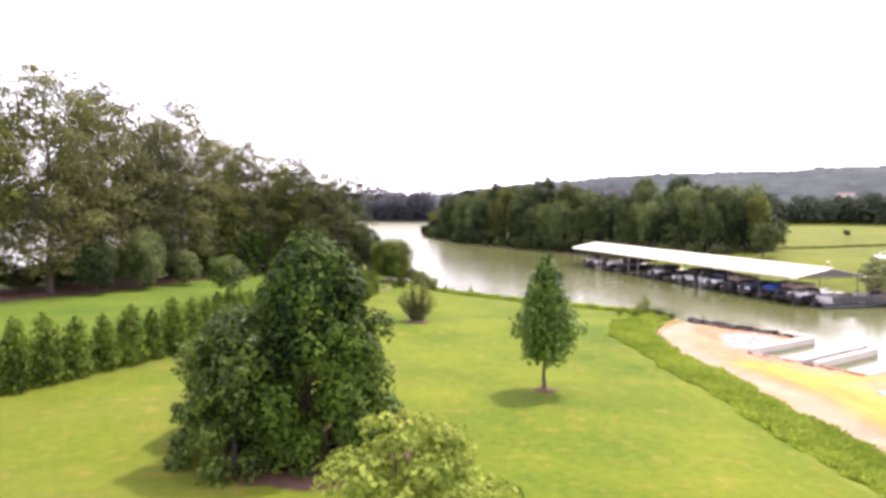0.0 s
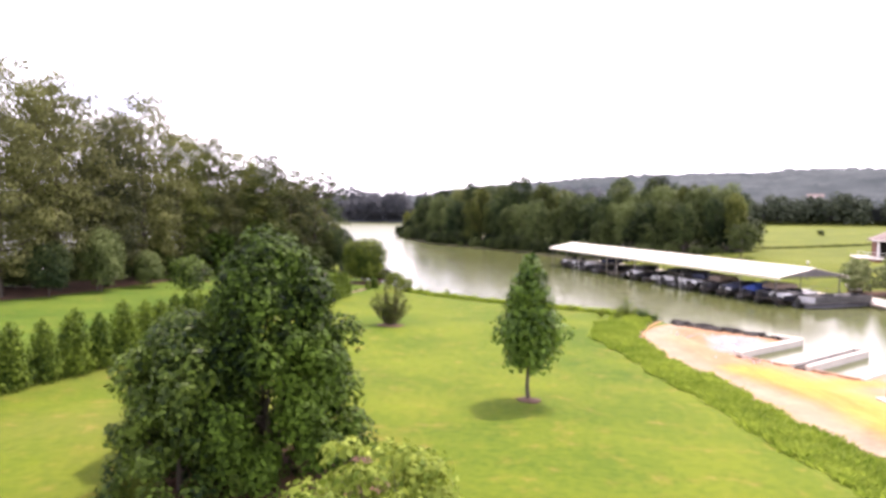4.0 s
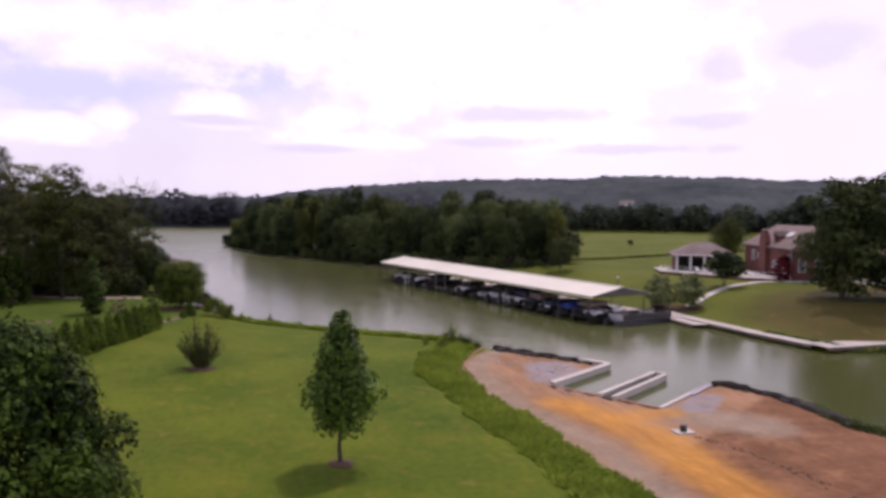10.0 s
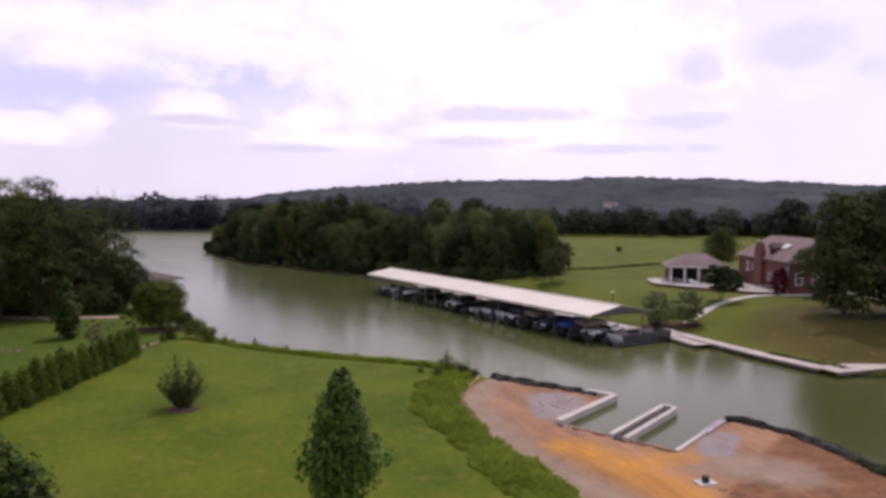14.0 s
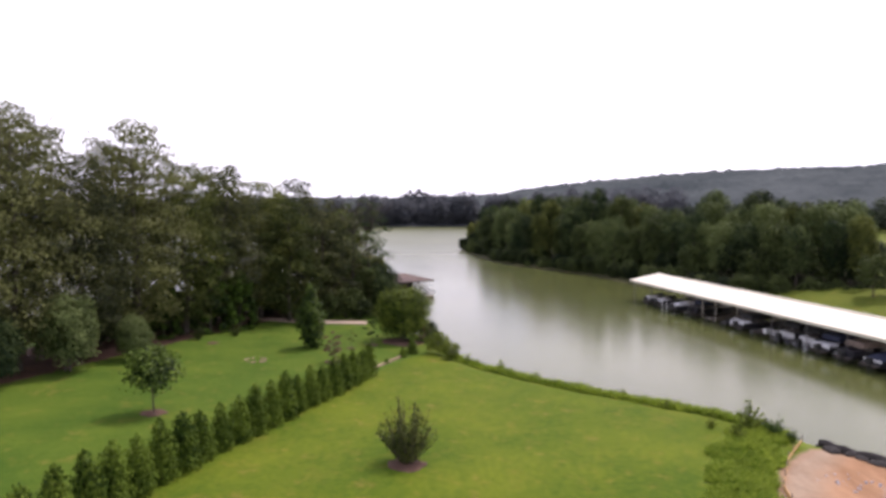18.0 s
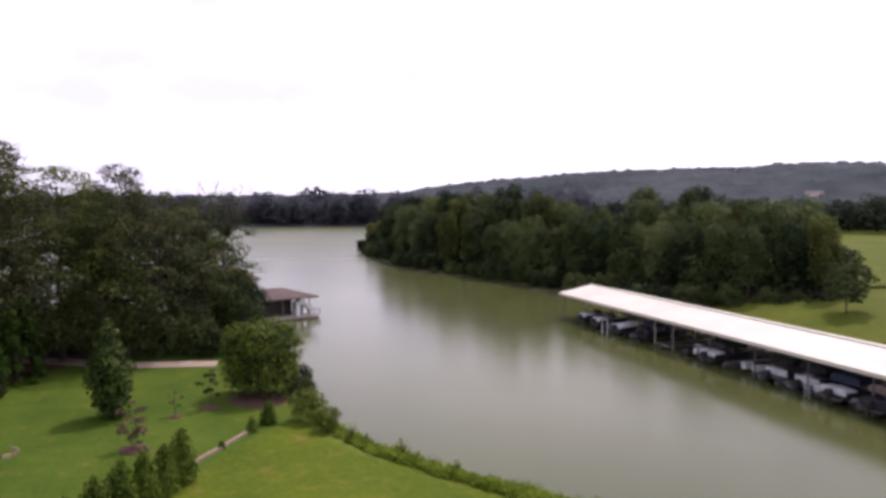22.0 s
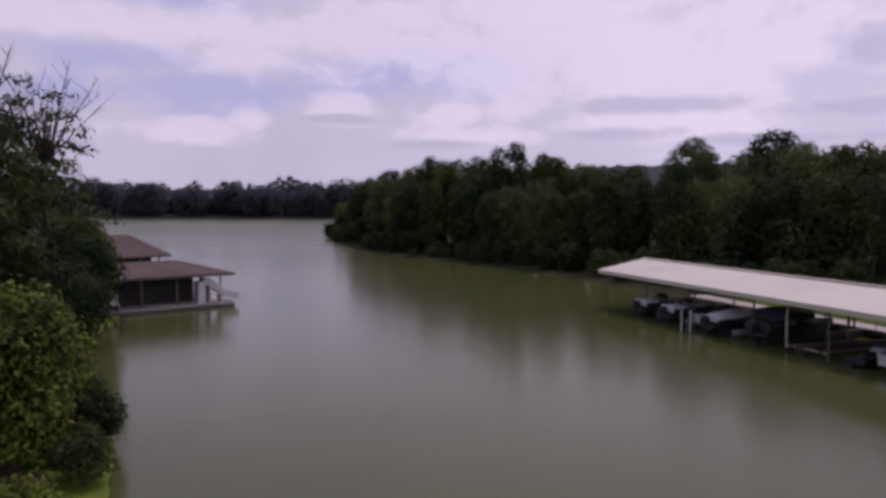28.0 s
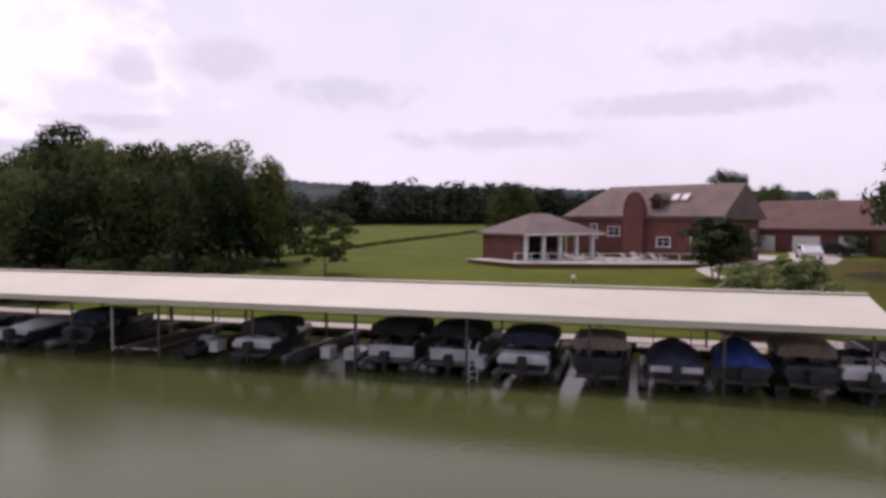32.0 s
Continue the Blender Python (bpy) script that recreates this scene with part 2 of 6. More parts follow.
CONCRETE = surface("pale_concrete", (0.42, 0.39, 0.34), (0.62, 0.58, 0.52), scale=3, rough=0.85, bump=0.2, coarse=0.4)
GELCOAT = surface("white_gelcoat", (0.46, 0.46, 0.48), (0.68, 0.68, 0.69), scale=1.5, rough=0.25)
COVER_GREY = surface("pale_boat_cover", (0.42, 0.42, 0.44), (0.62, 0.62, 0.64), scale=2, rough=0.8, bump=0.5, bump_scale=4)
CANVAS_BLACK = surface("black_canvas", (0.010, 0.010, 0.012), (0.030, 0.030, 0.034), scale=3, rough=0.8, bump=0.3, bump_scale=5)
CANVAS_NAVY = surface("navy_canvas", (0.010, 0.014, 0.035), (0.028, 0.036, 0.075), scale=3, rough=0.8, bump=0.3, bump_scale=5)
CANVAS_BLUE = surface("blue_canvas", (0.01, 0.03, 0.16), (0.03, 0.07, 0.30), scale=3, rough=0.8, bump=0.3, bump_scale=5)
CANVAS_TAN = surface("tan_canvas", (0.16, 0.12, 0.10), (0.30, 0.23, 0.19), scale=3, rough=0.8, bump=0.3, bump_scale=5)
# dark hulls, and metal and vinyl dimmed for the shade under the dock roof
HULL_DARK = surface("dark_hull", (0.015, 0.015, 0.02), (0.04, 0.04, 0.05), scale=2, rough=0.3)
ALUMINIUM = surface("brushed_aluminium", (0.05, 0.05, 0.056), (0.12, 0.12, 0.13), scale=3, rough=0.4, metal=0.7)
SEAT = surface("boat_vinyl", (0.12, 0.11, 0.105), (0.26, 0.24, 0.22), scale=3, rough=0.6)
TANK_GREY = surface("grey_lift_tank", (0.12, 0.12, 0.125), (0.26, 0.26, 0.27), scale=2, rough=0.5)
RUBBER = surface("black_rubber", (0.012, 0.012, 0.012), (0.03, 0.03, 0.03), scale=4, rough=0.7)
BRICK = surface("red_brick", (0.115, 0.040, 0.033), (0.225, 0.084, 0.066), scale=9, rough=0.85, bump=0.5, bump_scale=40, coarse=0.7)
SHINGLE = surface("brown_shingle", (0.085, 0.058, 0.052), (0.165, 0.115, 0.10), scale=6, rough=0.9, bump=0.5, bump_scale=20, coarse=0.5)
SHINGLE_TAN = surface("tan_shingle", (0.15, 0.105, 0.092), (0.27, 0.20, 0.175), scale=6, rough=0.9, bump=0.5, bump_scale=20, coarse=0.5)
SHINGLE_GREY = surface("grey_shingle", (0.13, 0.098, 0.09), (0.24, 0.185, 0.17), scale=6, rough=0.9, bump=0.5, bump_scale=20, coarse=0.5)
SHINGLE_RED = surface("red_shingle", (0.12, 0.07, 0.06), (0.23, 0.13, 0.11), scale=6, rough=0.9, bump=0.5, bump_scale=20, coarse=0.5)
WHITE_PAINT = surface("white_paint", (0.68, 0.67, 0.65), (0.82, 0.81, 0.79), scale=2, rough=0.6)
# near-black, with the gloom of roofed interiors put into the colour
SHADED_INSIDE = surface("shaded_interior", (0.02, 0.018, 0.016), (0.05, 0.045, 0.04), scale=2, rough=0.8)
RIPRAP = surface("dark_riprap", (0.010, 0.009, 0.009), (0.040, 0.034, 0.030), scale=4, rough=0.9, bump=0.5, bump_scale=12)
SILT_CLOTH = surface("silt_fence_cloth", (0.45, 0.26, 0.10), (0.70, 0.44, 0.20), scale=4, rough=0.9)
TRACK_SOIL = surface("dark_track_soil", (0.075, 0.046, 0.028), (0.19, 0.12, 0.075), scale=4, rough=0.95, bump=0.5, bump_scale=12)
GRAVEL = surface("grey_gravel", (0.26, 0.24, 0.26), (0.46, 0.43, 0.45), scale=12, rough=0.9, bump=0.6, bump_scale=30, coarse=0.5)
SAND_BANK = surface("sandy_fill", (0.19, 0.11, 0.066), (0.36, 0.222, 0.14), scale=3, rough=0.95, bump=0.5, bump_scale=12, coarse=0.6)
TAN_STONE = surface("tan_edging", (0.20, 0.14, 0.085), (0.40, 0.30, 0.19), scale=5, rough=0.9, bump=0.4, island=0.5)
TAN_PATH = surface("tan_gravel_path", (0.30, 0.22, 0.165), (0.46, 0.36, 0.28), scale=8, rough=0.95, bump=0.4, coarse=0.5)
MULCH = surface("red_mulch", (0.05, 0.028, 0.018), (0.15, 0.075, 0.048), scale=8, rough=0.95, bump=0.8, bump_scale=25)
CAR_WHITE = surface("white_car_paint", (0.7, 0.7, 0.7), (0.8, 0.8, 0.8), scale=1, rough=0.25)
CAR_DARK = surface("dark_car_paint", (0.02, 0.02, 0.025), (0.04, 0.04, 0.05), scale=1, rough=0.25)
GLASS_DARK = surface("dark_window_glass", (0.02, 0.022, 0.026), (0.05, 0.055, 0.06), scale=0.5, rough=0.08, spec=0.8)


def water_material():
    m = bpy.data.materials.new("lake_water")
    m.use_nodes = True
    t = m.node_tree
    p = t.nodes["Principled BSDF"]
    g = t.nodes.new("ShaderNodeNewGeometry")
    n1 = node(t, "ShaderNodeTexNoise", Scale=0.03, Detail=3.0)
    link(t, g.outputs["Position"], n1.inputs["Vector"])
    r = t.nodes.new("ShaderNodeValToRGB")
    r.color_ramp.elements[0].position, r.color_ramp.elements[1].position = 0.35, 0.65
    r.color_ramp.elements[0].color, r.color_ramp.elements[1].color = (0.068, 0.080, 0.024, 1), (0.094, 0.106, 0.034, 1)
    link(t, n1.outputs[0], r.inputs[0])
    link(t, r.outputs[0], p.inputs["Base Color"])
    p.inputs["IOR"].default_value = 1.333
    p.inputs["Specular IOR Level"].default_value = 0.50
    # the sheltered cove lies calm, the open lake is ruffled by wind
    xyz = t.nodes.new("ShaderNodeSeparateXYZ")
    link(t, g.outputs["Position"], xyz.inputs[0])
    wind = t.nodes.new("ShaderNodeMapRange")
    for k, v in (("From Min", 150.0), ("From Max", 300.0), ("To Min", 0.15), ("To Max", 0.36)):
        wind.inputs[k].default_value = v
    link(t, xyz.outputs[1], wind.inputs["Value"])
    link(t, wind.outputs[0], p.inputs["Roughness"])
    s = t.nodes.new("ShaderNodeVectorMath")
    s.operation = "MULTIPLY"
    s.inputs[1].default_value = (1.0, 2.2, 1.0)
    link(t, g.outputs["Position"], s.inputs[0])
    n2 = node(t, "ShaderNodeTexNoise", Scale=1.6, Detail=4.0, Roughness=0.6)
    link(t, s.outputs[0], n2.inputs["Vector"])
    bp = t.nodes.new("ShaderNodeBump")
    bp.inputs["Strength"].default_value = 0.15
    bp.inputs["Distance"].default_value = 0.06
    link(t, n2.outputs[0], bp.inputs["Height"])
    link(t, bp.outputs[0], p.inputs["Normal"])
    return m


def ground_material():
    """Mown lawn, taller weeds, dry field, bare sand and mulch, chosen by the ground's own regions."""
    m = bpy.data.materials.new("ground_cover")
    m.use_nodes = True
    t = m.node_tree
    p = t.nodes["Principled BSDF"]
    p.inputs["Roughness"].default_value = 0.9
    p.inputs["Specular IOR Level"].default_value = 0.1
    g = t.nodes.new("ShaderNodeNewGeometry")
    pos = g.outputs["Position"]

    along = t.nodes.new("ShaderNodeVectorMath")
    along.operation = "MULTIPLY"
    along.inputs[1].default_value = (1.0, 0.22, 1.0)
    link(t, pos, along.inputs[0])

    def two_tone(a, b, scale, coarse, low=0.32, high=0.68, streaked=False):
        n1 = node(t, "ShaderNodeTexNoise", Scale=scale, Detail=6.0, Roughness=0.65)
        n2 = node(t, "ShaderNodeTexNoise", Scale=coarse, Detail=4.0, Roughness=0.55)
        for n in (n1, n2):
            link(t, along.outputs[0] if streaked else pos, n.inputs["Vector"])
        av = t.nodes.new("ShaderNodeMath")
        av.operation = "MULTIPLY_ADD"
        av.inputs[1].default_value = 0.45
        link(t, n1.outputs[0], av.inputs[0])
        hv = t.nodes.new("ShaderNodeMath")
        hv.operation = "MULTIPLY"
        hv.inputs[1].default_value = 0.55
        link(t, n2.outputs[0], hv.inputs[0])
        link(t, hv.outputs[0], av.inputs[2])
        r = t.nodes.new("ShaderNodeValToRGB")
        r.color_ramp.elements[0].position, r.color_ramp.elements[1].position = low, high
        r.color_ramp.elements[0].color, r.color_ramp.elements[1].color = (*a, 1), (*b, 1)
        link(t, av.outputs[0], r.inputs[0])
        return r.outputs[0]

    colour = two_tone((0.041, 0.085, 0.004), (0.124, 0.154, 0.009), 2.6, 0.14, 0.34, 0.66)
    dry = node(t, "ShaderNodeTexNoise", Scale=0.33, Detail=7.0, Roughness=0.7)
    link(t, pos, dry.inputs["Vector"])
    dry_edge = t.nodes.new("ShaderNodeMapRange")
    dry_edge.inputs["From Min"].default_value, dry_edge.inputs["From Max"].default_value = 0.54, 0.72
    dry_edge.inputs["To Max"].default_value = 0.32
    link(t, dry.outputs[0], dry_edge.inputs["Value"])
    dry_mix = t.nodes.new("ShaderNodeMix")
    dry_mix.data_type = "RGBA"
    dry_mix.inputs[7].default_value = (0.17, 0.155, 0.02, 1)
    link(t, dry_edge.outputs[0], dry_mix.inputs[0])
    link(t, colour, dry_mix.inputs[6])
    colour = dry_mix.outputs[2]
    edge = node(t, "ShaderNodeTexNoise", Scale=0.9, Detail=5.0, Roughness=0.65)
    link(t, pos, edge.inputs["Vector"])
    for region, shade in (
        ("parched", two_tone((0.066, 0.084, 0.012), (0.140, 0.146, 0.026), 3.0, 0.22)),
        ("lush", two_tone((0.034, 0.080, 0.007), (0.094, 0.138, 0.014), 4.0, 0.2)),
        ("field", two_tone((0.17, 0.220, 0.010), (0.34, 0.350, 0.026), 1.5, 0.05)),
        ("rough", two_tone((0.08, 0.125, 0.014), (0.18, 0.22, 0.034), 4.0, 0.4)),
        ("olive", two_tone((0.056, 0.084, 0.008), (0.128, 0.148, 0.018), 3.0, 0.12)),
        # dry brown grass, darkened further for the shade the big trees throw
        ("dry_shaded_slope", two_tone((0.050, 0.042, 0.013), (0.112, 0.082, 0.027), 4.0, 0.2)),
        # leaf litter of the woods, also painted as shade under the lawn's trees
        ("wood_floor_shade", two_tone((0.022, 0.026, 0.010), (0.060, 0.062, 0.026), 3.0, 0.4)),
        # remote ground, its colour greyed blue to carry the distance haze
        ("hazed_floor", two_tone((0.080, 0.090, 0.104), (0.112, 0.124, 0.138), 0.05, 0.01)),
        # mulch, its colour deepened to include the shade beneath the tall trees
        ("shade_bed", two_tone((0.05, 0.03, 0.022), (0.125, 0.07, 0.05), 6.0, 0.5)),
        ("dirt", two_tone((0.200, 0.110, 0.058), (0.410, 0.240, 0.136), 1.6, 0.35, 0.36, 0.64, True)),
        ("soil", two_tone((0.138, 0.066, 0.032), (0.262, 0.132, 0.070), 2.2, 0.45, 0.36, 0.64)),
        ("pale", two_tone((0.22, 0.165, 0.115), (0.37, 0.285, 0.205), 3.0, 0.5)),
        ("clay", two_tone((0.37, 0.165, 0.034), (0.63, 0.305, 0.062), 2.2, 0.6, 0.36, 0.64, True)),
        ("gravel", two_tone((0.22, 0.19, 0.185), (0.36, 0.32, 0.31), 9.0, 0.6)),
    ):
        at = t.nodes.new("ShaderNodeAttribute")
        at.attribute_name = region
        ad = t.nodes.new("ShaderNodeMath")
        ad.operation = "MULTIPLY_ADD"
        ad.inputs[1].default_value, ad.inputs[2].default_value = 0.9, -0.45
        link(t, edge.outputs[0], ad.inputs[0])
        sm = t.nodes.new("ShaderNodeMath")
        sm.operation = "ADD"
        link(t, at.outputs["Fac"], sm.inputs[0])
        link(t, ad.outputs[0], sm.inputs[1])
        mr = t.nodes.new("ShaderNodeMapRange")
        soft = {"gravel": (0.2, 1.1), "clay": (0.05, 1.15), "parched": (0.0, 1.2), "soil": (0.25, 0.8), "pale": (0.1, 1.1), "rough": (0.2, 0.9), "dry_shaded_slope": (0.1, 1.2)}
        mr.inputs["From Min"].default_value, mr.inputs["From Max"].default_value = soft.get(region, (0.40, 0.60))
        link(t, sm.outputs[0], mr.inputs["Value"])
        mx = t.nodes.new("ShaderNodeMix")
        mx.data_type = "RGBA"
        link(t, mr.outputs[0], mx.inputs[0])
        link(t, colour, mx.inputs[6])
        link(t, shade, mx.inputs[7])
        colour = mx.outputs[2]
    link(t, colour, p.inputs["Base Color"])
    n = node(t, "ShaderNodeTexNoise", Scale=14.0, Detail=4.0)
    link(t, pos, n.inputs["Vector"])
    bp = t.nodes.new("ShaderNodeBump")
    bp.inputs["Strength"].default_value, bp.inputs["Distance"].default_value = 0.6, 0.06
    link(t, n.outputs[0], bp.inputs["Height"])
    link(t, bp.outputs[0], p.inputs["Normal"])
    return m


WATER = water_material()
GROUND = ground_material()


# ================= mesh helpers =================
class Build:
    """Collects boxes, tubes and sheets into one mesh."""

    def __init__(self):
        self.v, self.f = [], []

    def add(self, verts, faces):
        n = len(self.v)
        self.v.extend([tuple(p) for p in verts])
        self.f.extend([tuple(i + n for i in q) for q in faces])
        return self

    def box(self, cx, cy, cz, sx, sy, sz, turn=0.0, taper=1.0, tilt=None):
        c, s = math.cos(turn), math.sin(turn)
        pts = []
        for k, (a, b, d) in enumerate(((-1, -1, -1), (1, -1, -1), (1, 1, -1), (-1, 1, -1), (-1, -1, 1), (1, -1, 1), (1, 1, 1), (-1, 1, 1))):
            w = taper if d > 0 else 1.0
            x, y, z = a * sx / 2 * w, b * sy / 2 * w, d * sz / 2
            if tilt:
                x, y, z = tilt @ Vector((x, y, z))
            pts.append((cx + x * c - y * s, cy + x * s + y * c, cz + z))
        return self.add(pts, [(0, 3, 2, 1), (4, 5, 6, 7), (0, 1, 5, 4), (1, 2, 6, 5), (2, 3, 7, 6), (3, 0, 4, 7)])

    def tube(self, path, radii, sides=6):
        """A tube through the points of path; radii: one, or one for each point."""
        path = [Vector(p) for p in path]
        if not isinstance(radii, (list, tuple)):
            radii = [radii] * len(path)
        pts, faces = [], []
        for i, p in enumerate(path):
            d = (path[min(i + 1, len(path) - 1)] - path[max(i - 1, 0)]).normalized()
            a = d.orthogonal().normalized() if i == 0 else (a - d * a.dot(d)).normalized()
            b = d.cross(a)
            for k in range(sides):
                w = 2 * math.pi * k / sides
                pts.append(p + (a * math.cos(w) + b * math.sin(w)) * radii[i])
        for i in range(len(path) - 1):
            for k in range(sides):
                q = (k + 1) % sides
                faces.append((i * sides + k, i * sides + q, (i + 1) * sides + q, (i + 1) * sides + k))
        faces.append(tuple(range(sides))[::-1])
        faces.append(tuple((len(path) - 1) * sides + k for k in range(sides)))
        return self.add(pts, faces)

    def loft(self, rings, closed=True, caps=True):
        """Joins rings of equal count, each a closed loop of points."""
        n = len(rings[0])
        pts = [p for r in rings for p in r]
        faces = []
        for i in range(len(rings) - 1):
            for k in range(n if closed else n - 1):
                q = (k + 1) % n
                faces.append((i * n + k, i * n + q, (i + 1) * n + q, (i + 1) * n + k))
        if caps:
            faces.append(tuple(range(n))[::-1])
            faces.append(tuple((len(rings) - 1) * n + k for k in range(n)))
        return self.add(pts, faces)

    def slab(self, outline, z0, z1):
        n = len(outline)
        z0s = z0 if isinstance(z0, (list, tuple)) else [z0] * n
        z1s = z1 if isinstance(z1, (list, tuple)) else [z1] * n
        pts = [(x, y, z) for (x, y), z in zip(outline, z0s)] + [(x, y, z) for (x, y), z in zip(outline, z1s)]
        faces = [tuple(range(n))[::-1], tuple(range(n, 2 * n))]
        faces += [(k, (k + 1) % n, n + (k + 1) % n, n + k) for k in range(n)]
        return self.add(pts, faces)

    def mesh(self, name, material, smooth=False):
        me = bpy.data.meshes.new(name)
        me.from_pydata(self.v, [], self.f)
        me.materials.append(material)
        if smooth:
            me.shade_smooth()
        me.update()
        return me


def fast_mesh(name, verts, quads, material):
    """A mesh of quads from arrays."""
    me = bpy.data.meshes.new(name)
    n = len(quads)
    me.vertices.add(len(verts))
    me.vertices.foreach_set("co", np.asarray(verts, np.float32).ravel())
    me.loops.add(4 * n)
    me.loops.foreach_set("vertex_index", np.asarray(quads, np.int32).ravel())
    me.polygons.add(n)
    me.polygons.foreach_set("loop_start", np.arange(0, 4 * n, 4, dtype=np.int32))
    me.materials.append(material)
    me.update(calc_edges=True)
    return me


def part(name, build, material, parent, label="", smooth=False):
    data = build if isinstance(build, bpy.types.Mesh) else build.mesh(name, material, smooth)
    ob = new(name, data)
    ob.parent = parent
    if label:
        tagged(ob, label)
    return ob


def thing(name, m, label, category, group="", kind=""):
    ob = new(name)
    ob.matrix_world = m
    ob.empty_display_size = 0.3
    return tagged(ob, label, category, group, kind)


def solid(name, build, material, label, category="", group="", kind="", smooth=False):
    """A thing, or a piece of the setting, of one mesh."""
    return tagged(new(name, build.mesh(name, material, smooth)), label, category, group, kind)


# ================= the lie of the land =================
FAR_SHORE = [
    (-700, 492), (-320, 502), (-120, 490), (40, 494), (110, 462), (90, 380), (60, 310), (25, 280), (2, 268), (-7.5, 254), (-3, 232), (1, 213), (5.5, 197), (15.6, 182.5),
    (24, 169.5), (28, 158), (30.5, 150), (34, 142), (38.5, 134), (42.5, 118), (47.2, 98.7), (50, 88), (50.8, 81), (51.8, 74), (53, 66), (54, 58.5), (62, 56), (74, 53), (92, 45), (103, 31), (99, 21),
]
NEAR_SHORE = [
    (72, 22.5), (52, 26.5), (39.2, 32.5), (36.5, 38), (36.9, 42), (36.4, 45.7), (35.0, 49.1), (27.0, 44.3), (22.4, 51.5), (29.6, 56.7), (28.3, 58.9), (25.3, 62), (22.5, 65.9),
    (19.0, 71.2), (13.5, 75.6), (7.6, 80.0), (2.2, 85.0), (-0.6, 88.3), (-1.6, 91.5), (-4.4, 100.6), (-8.0, 104.6), (-13.0, 118.8), (-14.0, 127.4), (-15.5, 135.2), (-20, 143),
    (-31, 144), (-38, 125.5), (-46, 115), (-70, 110), (-150, 103), (-400, 118), (-900, 180), (-1500, 380),
]
LAKE = FAR_SHORE + NEAR_SHORE


def signed_distance(x, y):
    """Metres from the water's edge: above 0 on land, below 0 in the lake."""
    best = np.full(x.shape, 1e9)
    inside = np.zeros(x.shape, bool)
    for (ax, ay), (bx, by) in zip(LAKE, LAKE[1:] + LAKE[:1]):
        dx, dy = bx - ax, by - ay
        w = np.clip(((x - ax) * dx + (y - ay) * dy) / (dx * dx + dy * dy), 0, 1)
        best = np.minimum(best, np.hypot(x - ax - w * dx, y - ay - w * dy))
        cross = ((ay > y) != (by > y)) & (x < (bx - ax) * (y - ay) / (by - ay + 1e-12) + ax)
        inside ^= cross
    return np.where(inside, -best, best)


def ease(v, a, b):
    w = np.clip((v - a) / (b - a), 0, 1)
    return w * w * (3 - 2 * w)


def height(x, y, s=None):
    x, y = np.asarray(x, float), np.asarray(y, float)
    if s is None:
        s = signed_distance(x, y)
    lawn = 0.45 + 0.037 * np.minimum(s, 60) - 0.25 * np.exp(-s / 1.5)
    sand = 0.32 + 0.016 * np.minimum(s, 40)
    low = ease(x, 13.4, 17.0) * ease(y, 72, 62) * ease(x, 62, 50)
    near = lawn * (1 - low) + sand * low
    east = 0.45 + 2.0 * ease(s, 0, 15) + 0.027 * np.minimum(s, 90)
    far = ease(x * 0.45 + y, 70, 84) * ease(x, 20, 36)
    land = near * (1 - far) + east * far
    bearing = np.degrees(np.arctan2(x, y))
    hills = np.interp(bearing, [-20, 0, 8, 14, 21, 30, 34, 42, 48, 60, 80], [8, 13, 26, 34, 37, 41, 40, 35, 30, 27, 22]) * ease(np.hypot(x, y), 420, 880)
    land = land + np.where(y > 120, hills, 0)
    return np.where(s > 0, land, np.maximum(-2.5, 0.2 + 0.35 * s))


def ground_at(x, y):
    return float(height(np.array([x]), np.array([y]))[0])


def axis(lo, hi, step, reach):
    inner = list(np.arange(lo, hi + step / 2, step))
    d, p, q, outer_lo, outer_hi = step, lo, hi, [], []
    while q < reach or p > -reach:
        d *= 1.22
        p, q = p - d, q + d
        outer_lo.append(p)
        outer_hi.append(q)
    return np.array(outer_lo[::-1] + inner + outer_hi)


def near_line(x, y, pts):
    best = np.full(x.shape, 1e9)
    for (ax, ay), (bx, by) in zip(pts, pts[1:]):
        dx, dy = bx - ax, by - ay
        w = np.clip(((x - ax) * dx + (y - ay) * dy) / (dx * dx + dy * dy), 0, 1)
        best = np.minimum(best, np.hypot(x - ax - w * dx, y - ay - w * dy))
    return best


WEED_LINE = [(15.6, 8), (16.5, 24), (16.3, 31), (16.1, 38), (15.8, 44), (15.4, 49), (15.3, 57), (17.4, 62.5), (20.0, 67.2)]


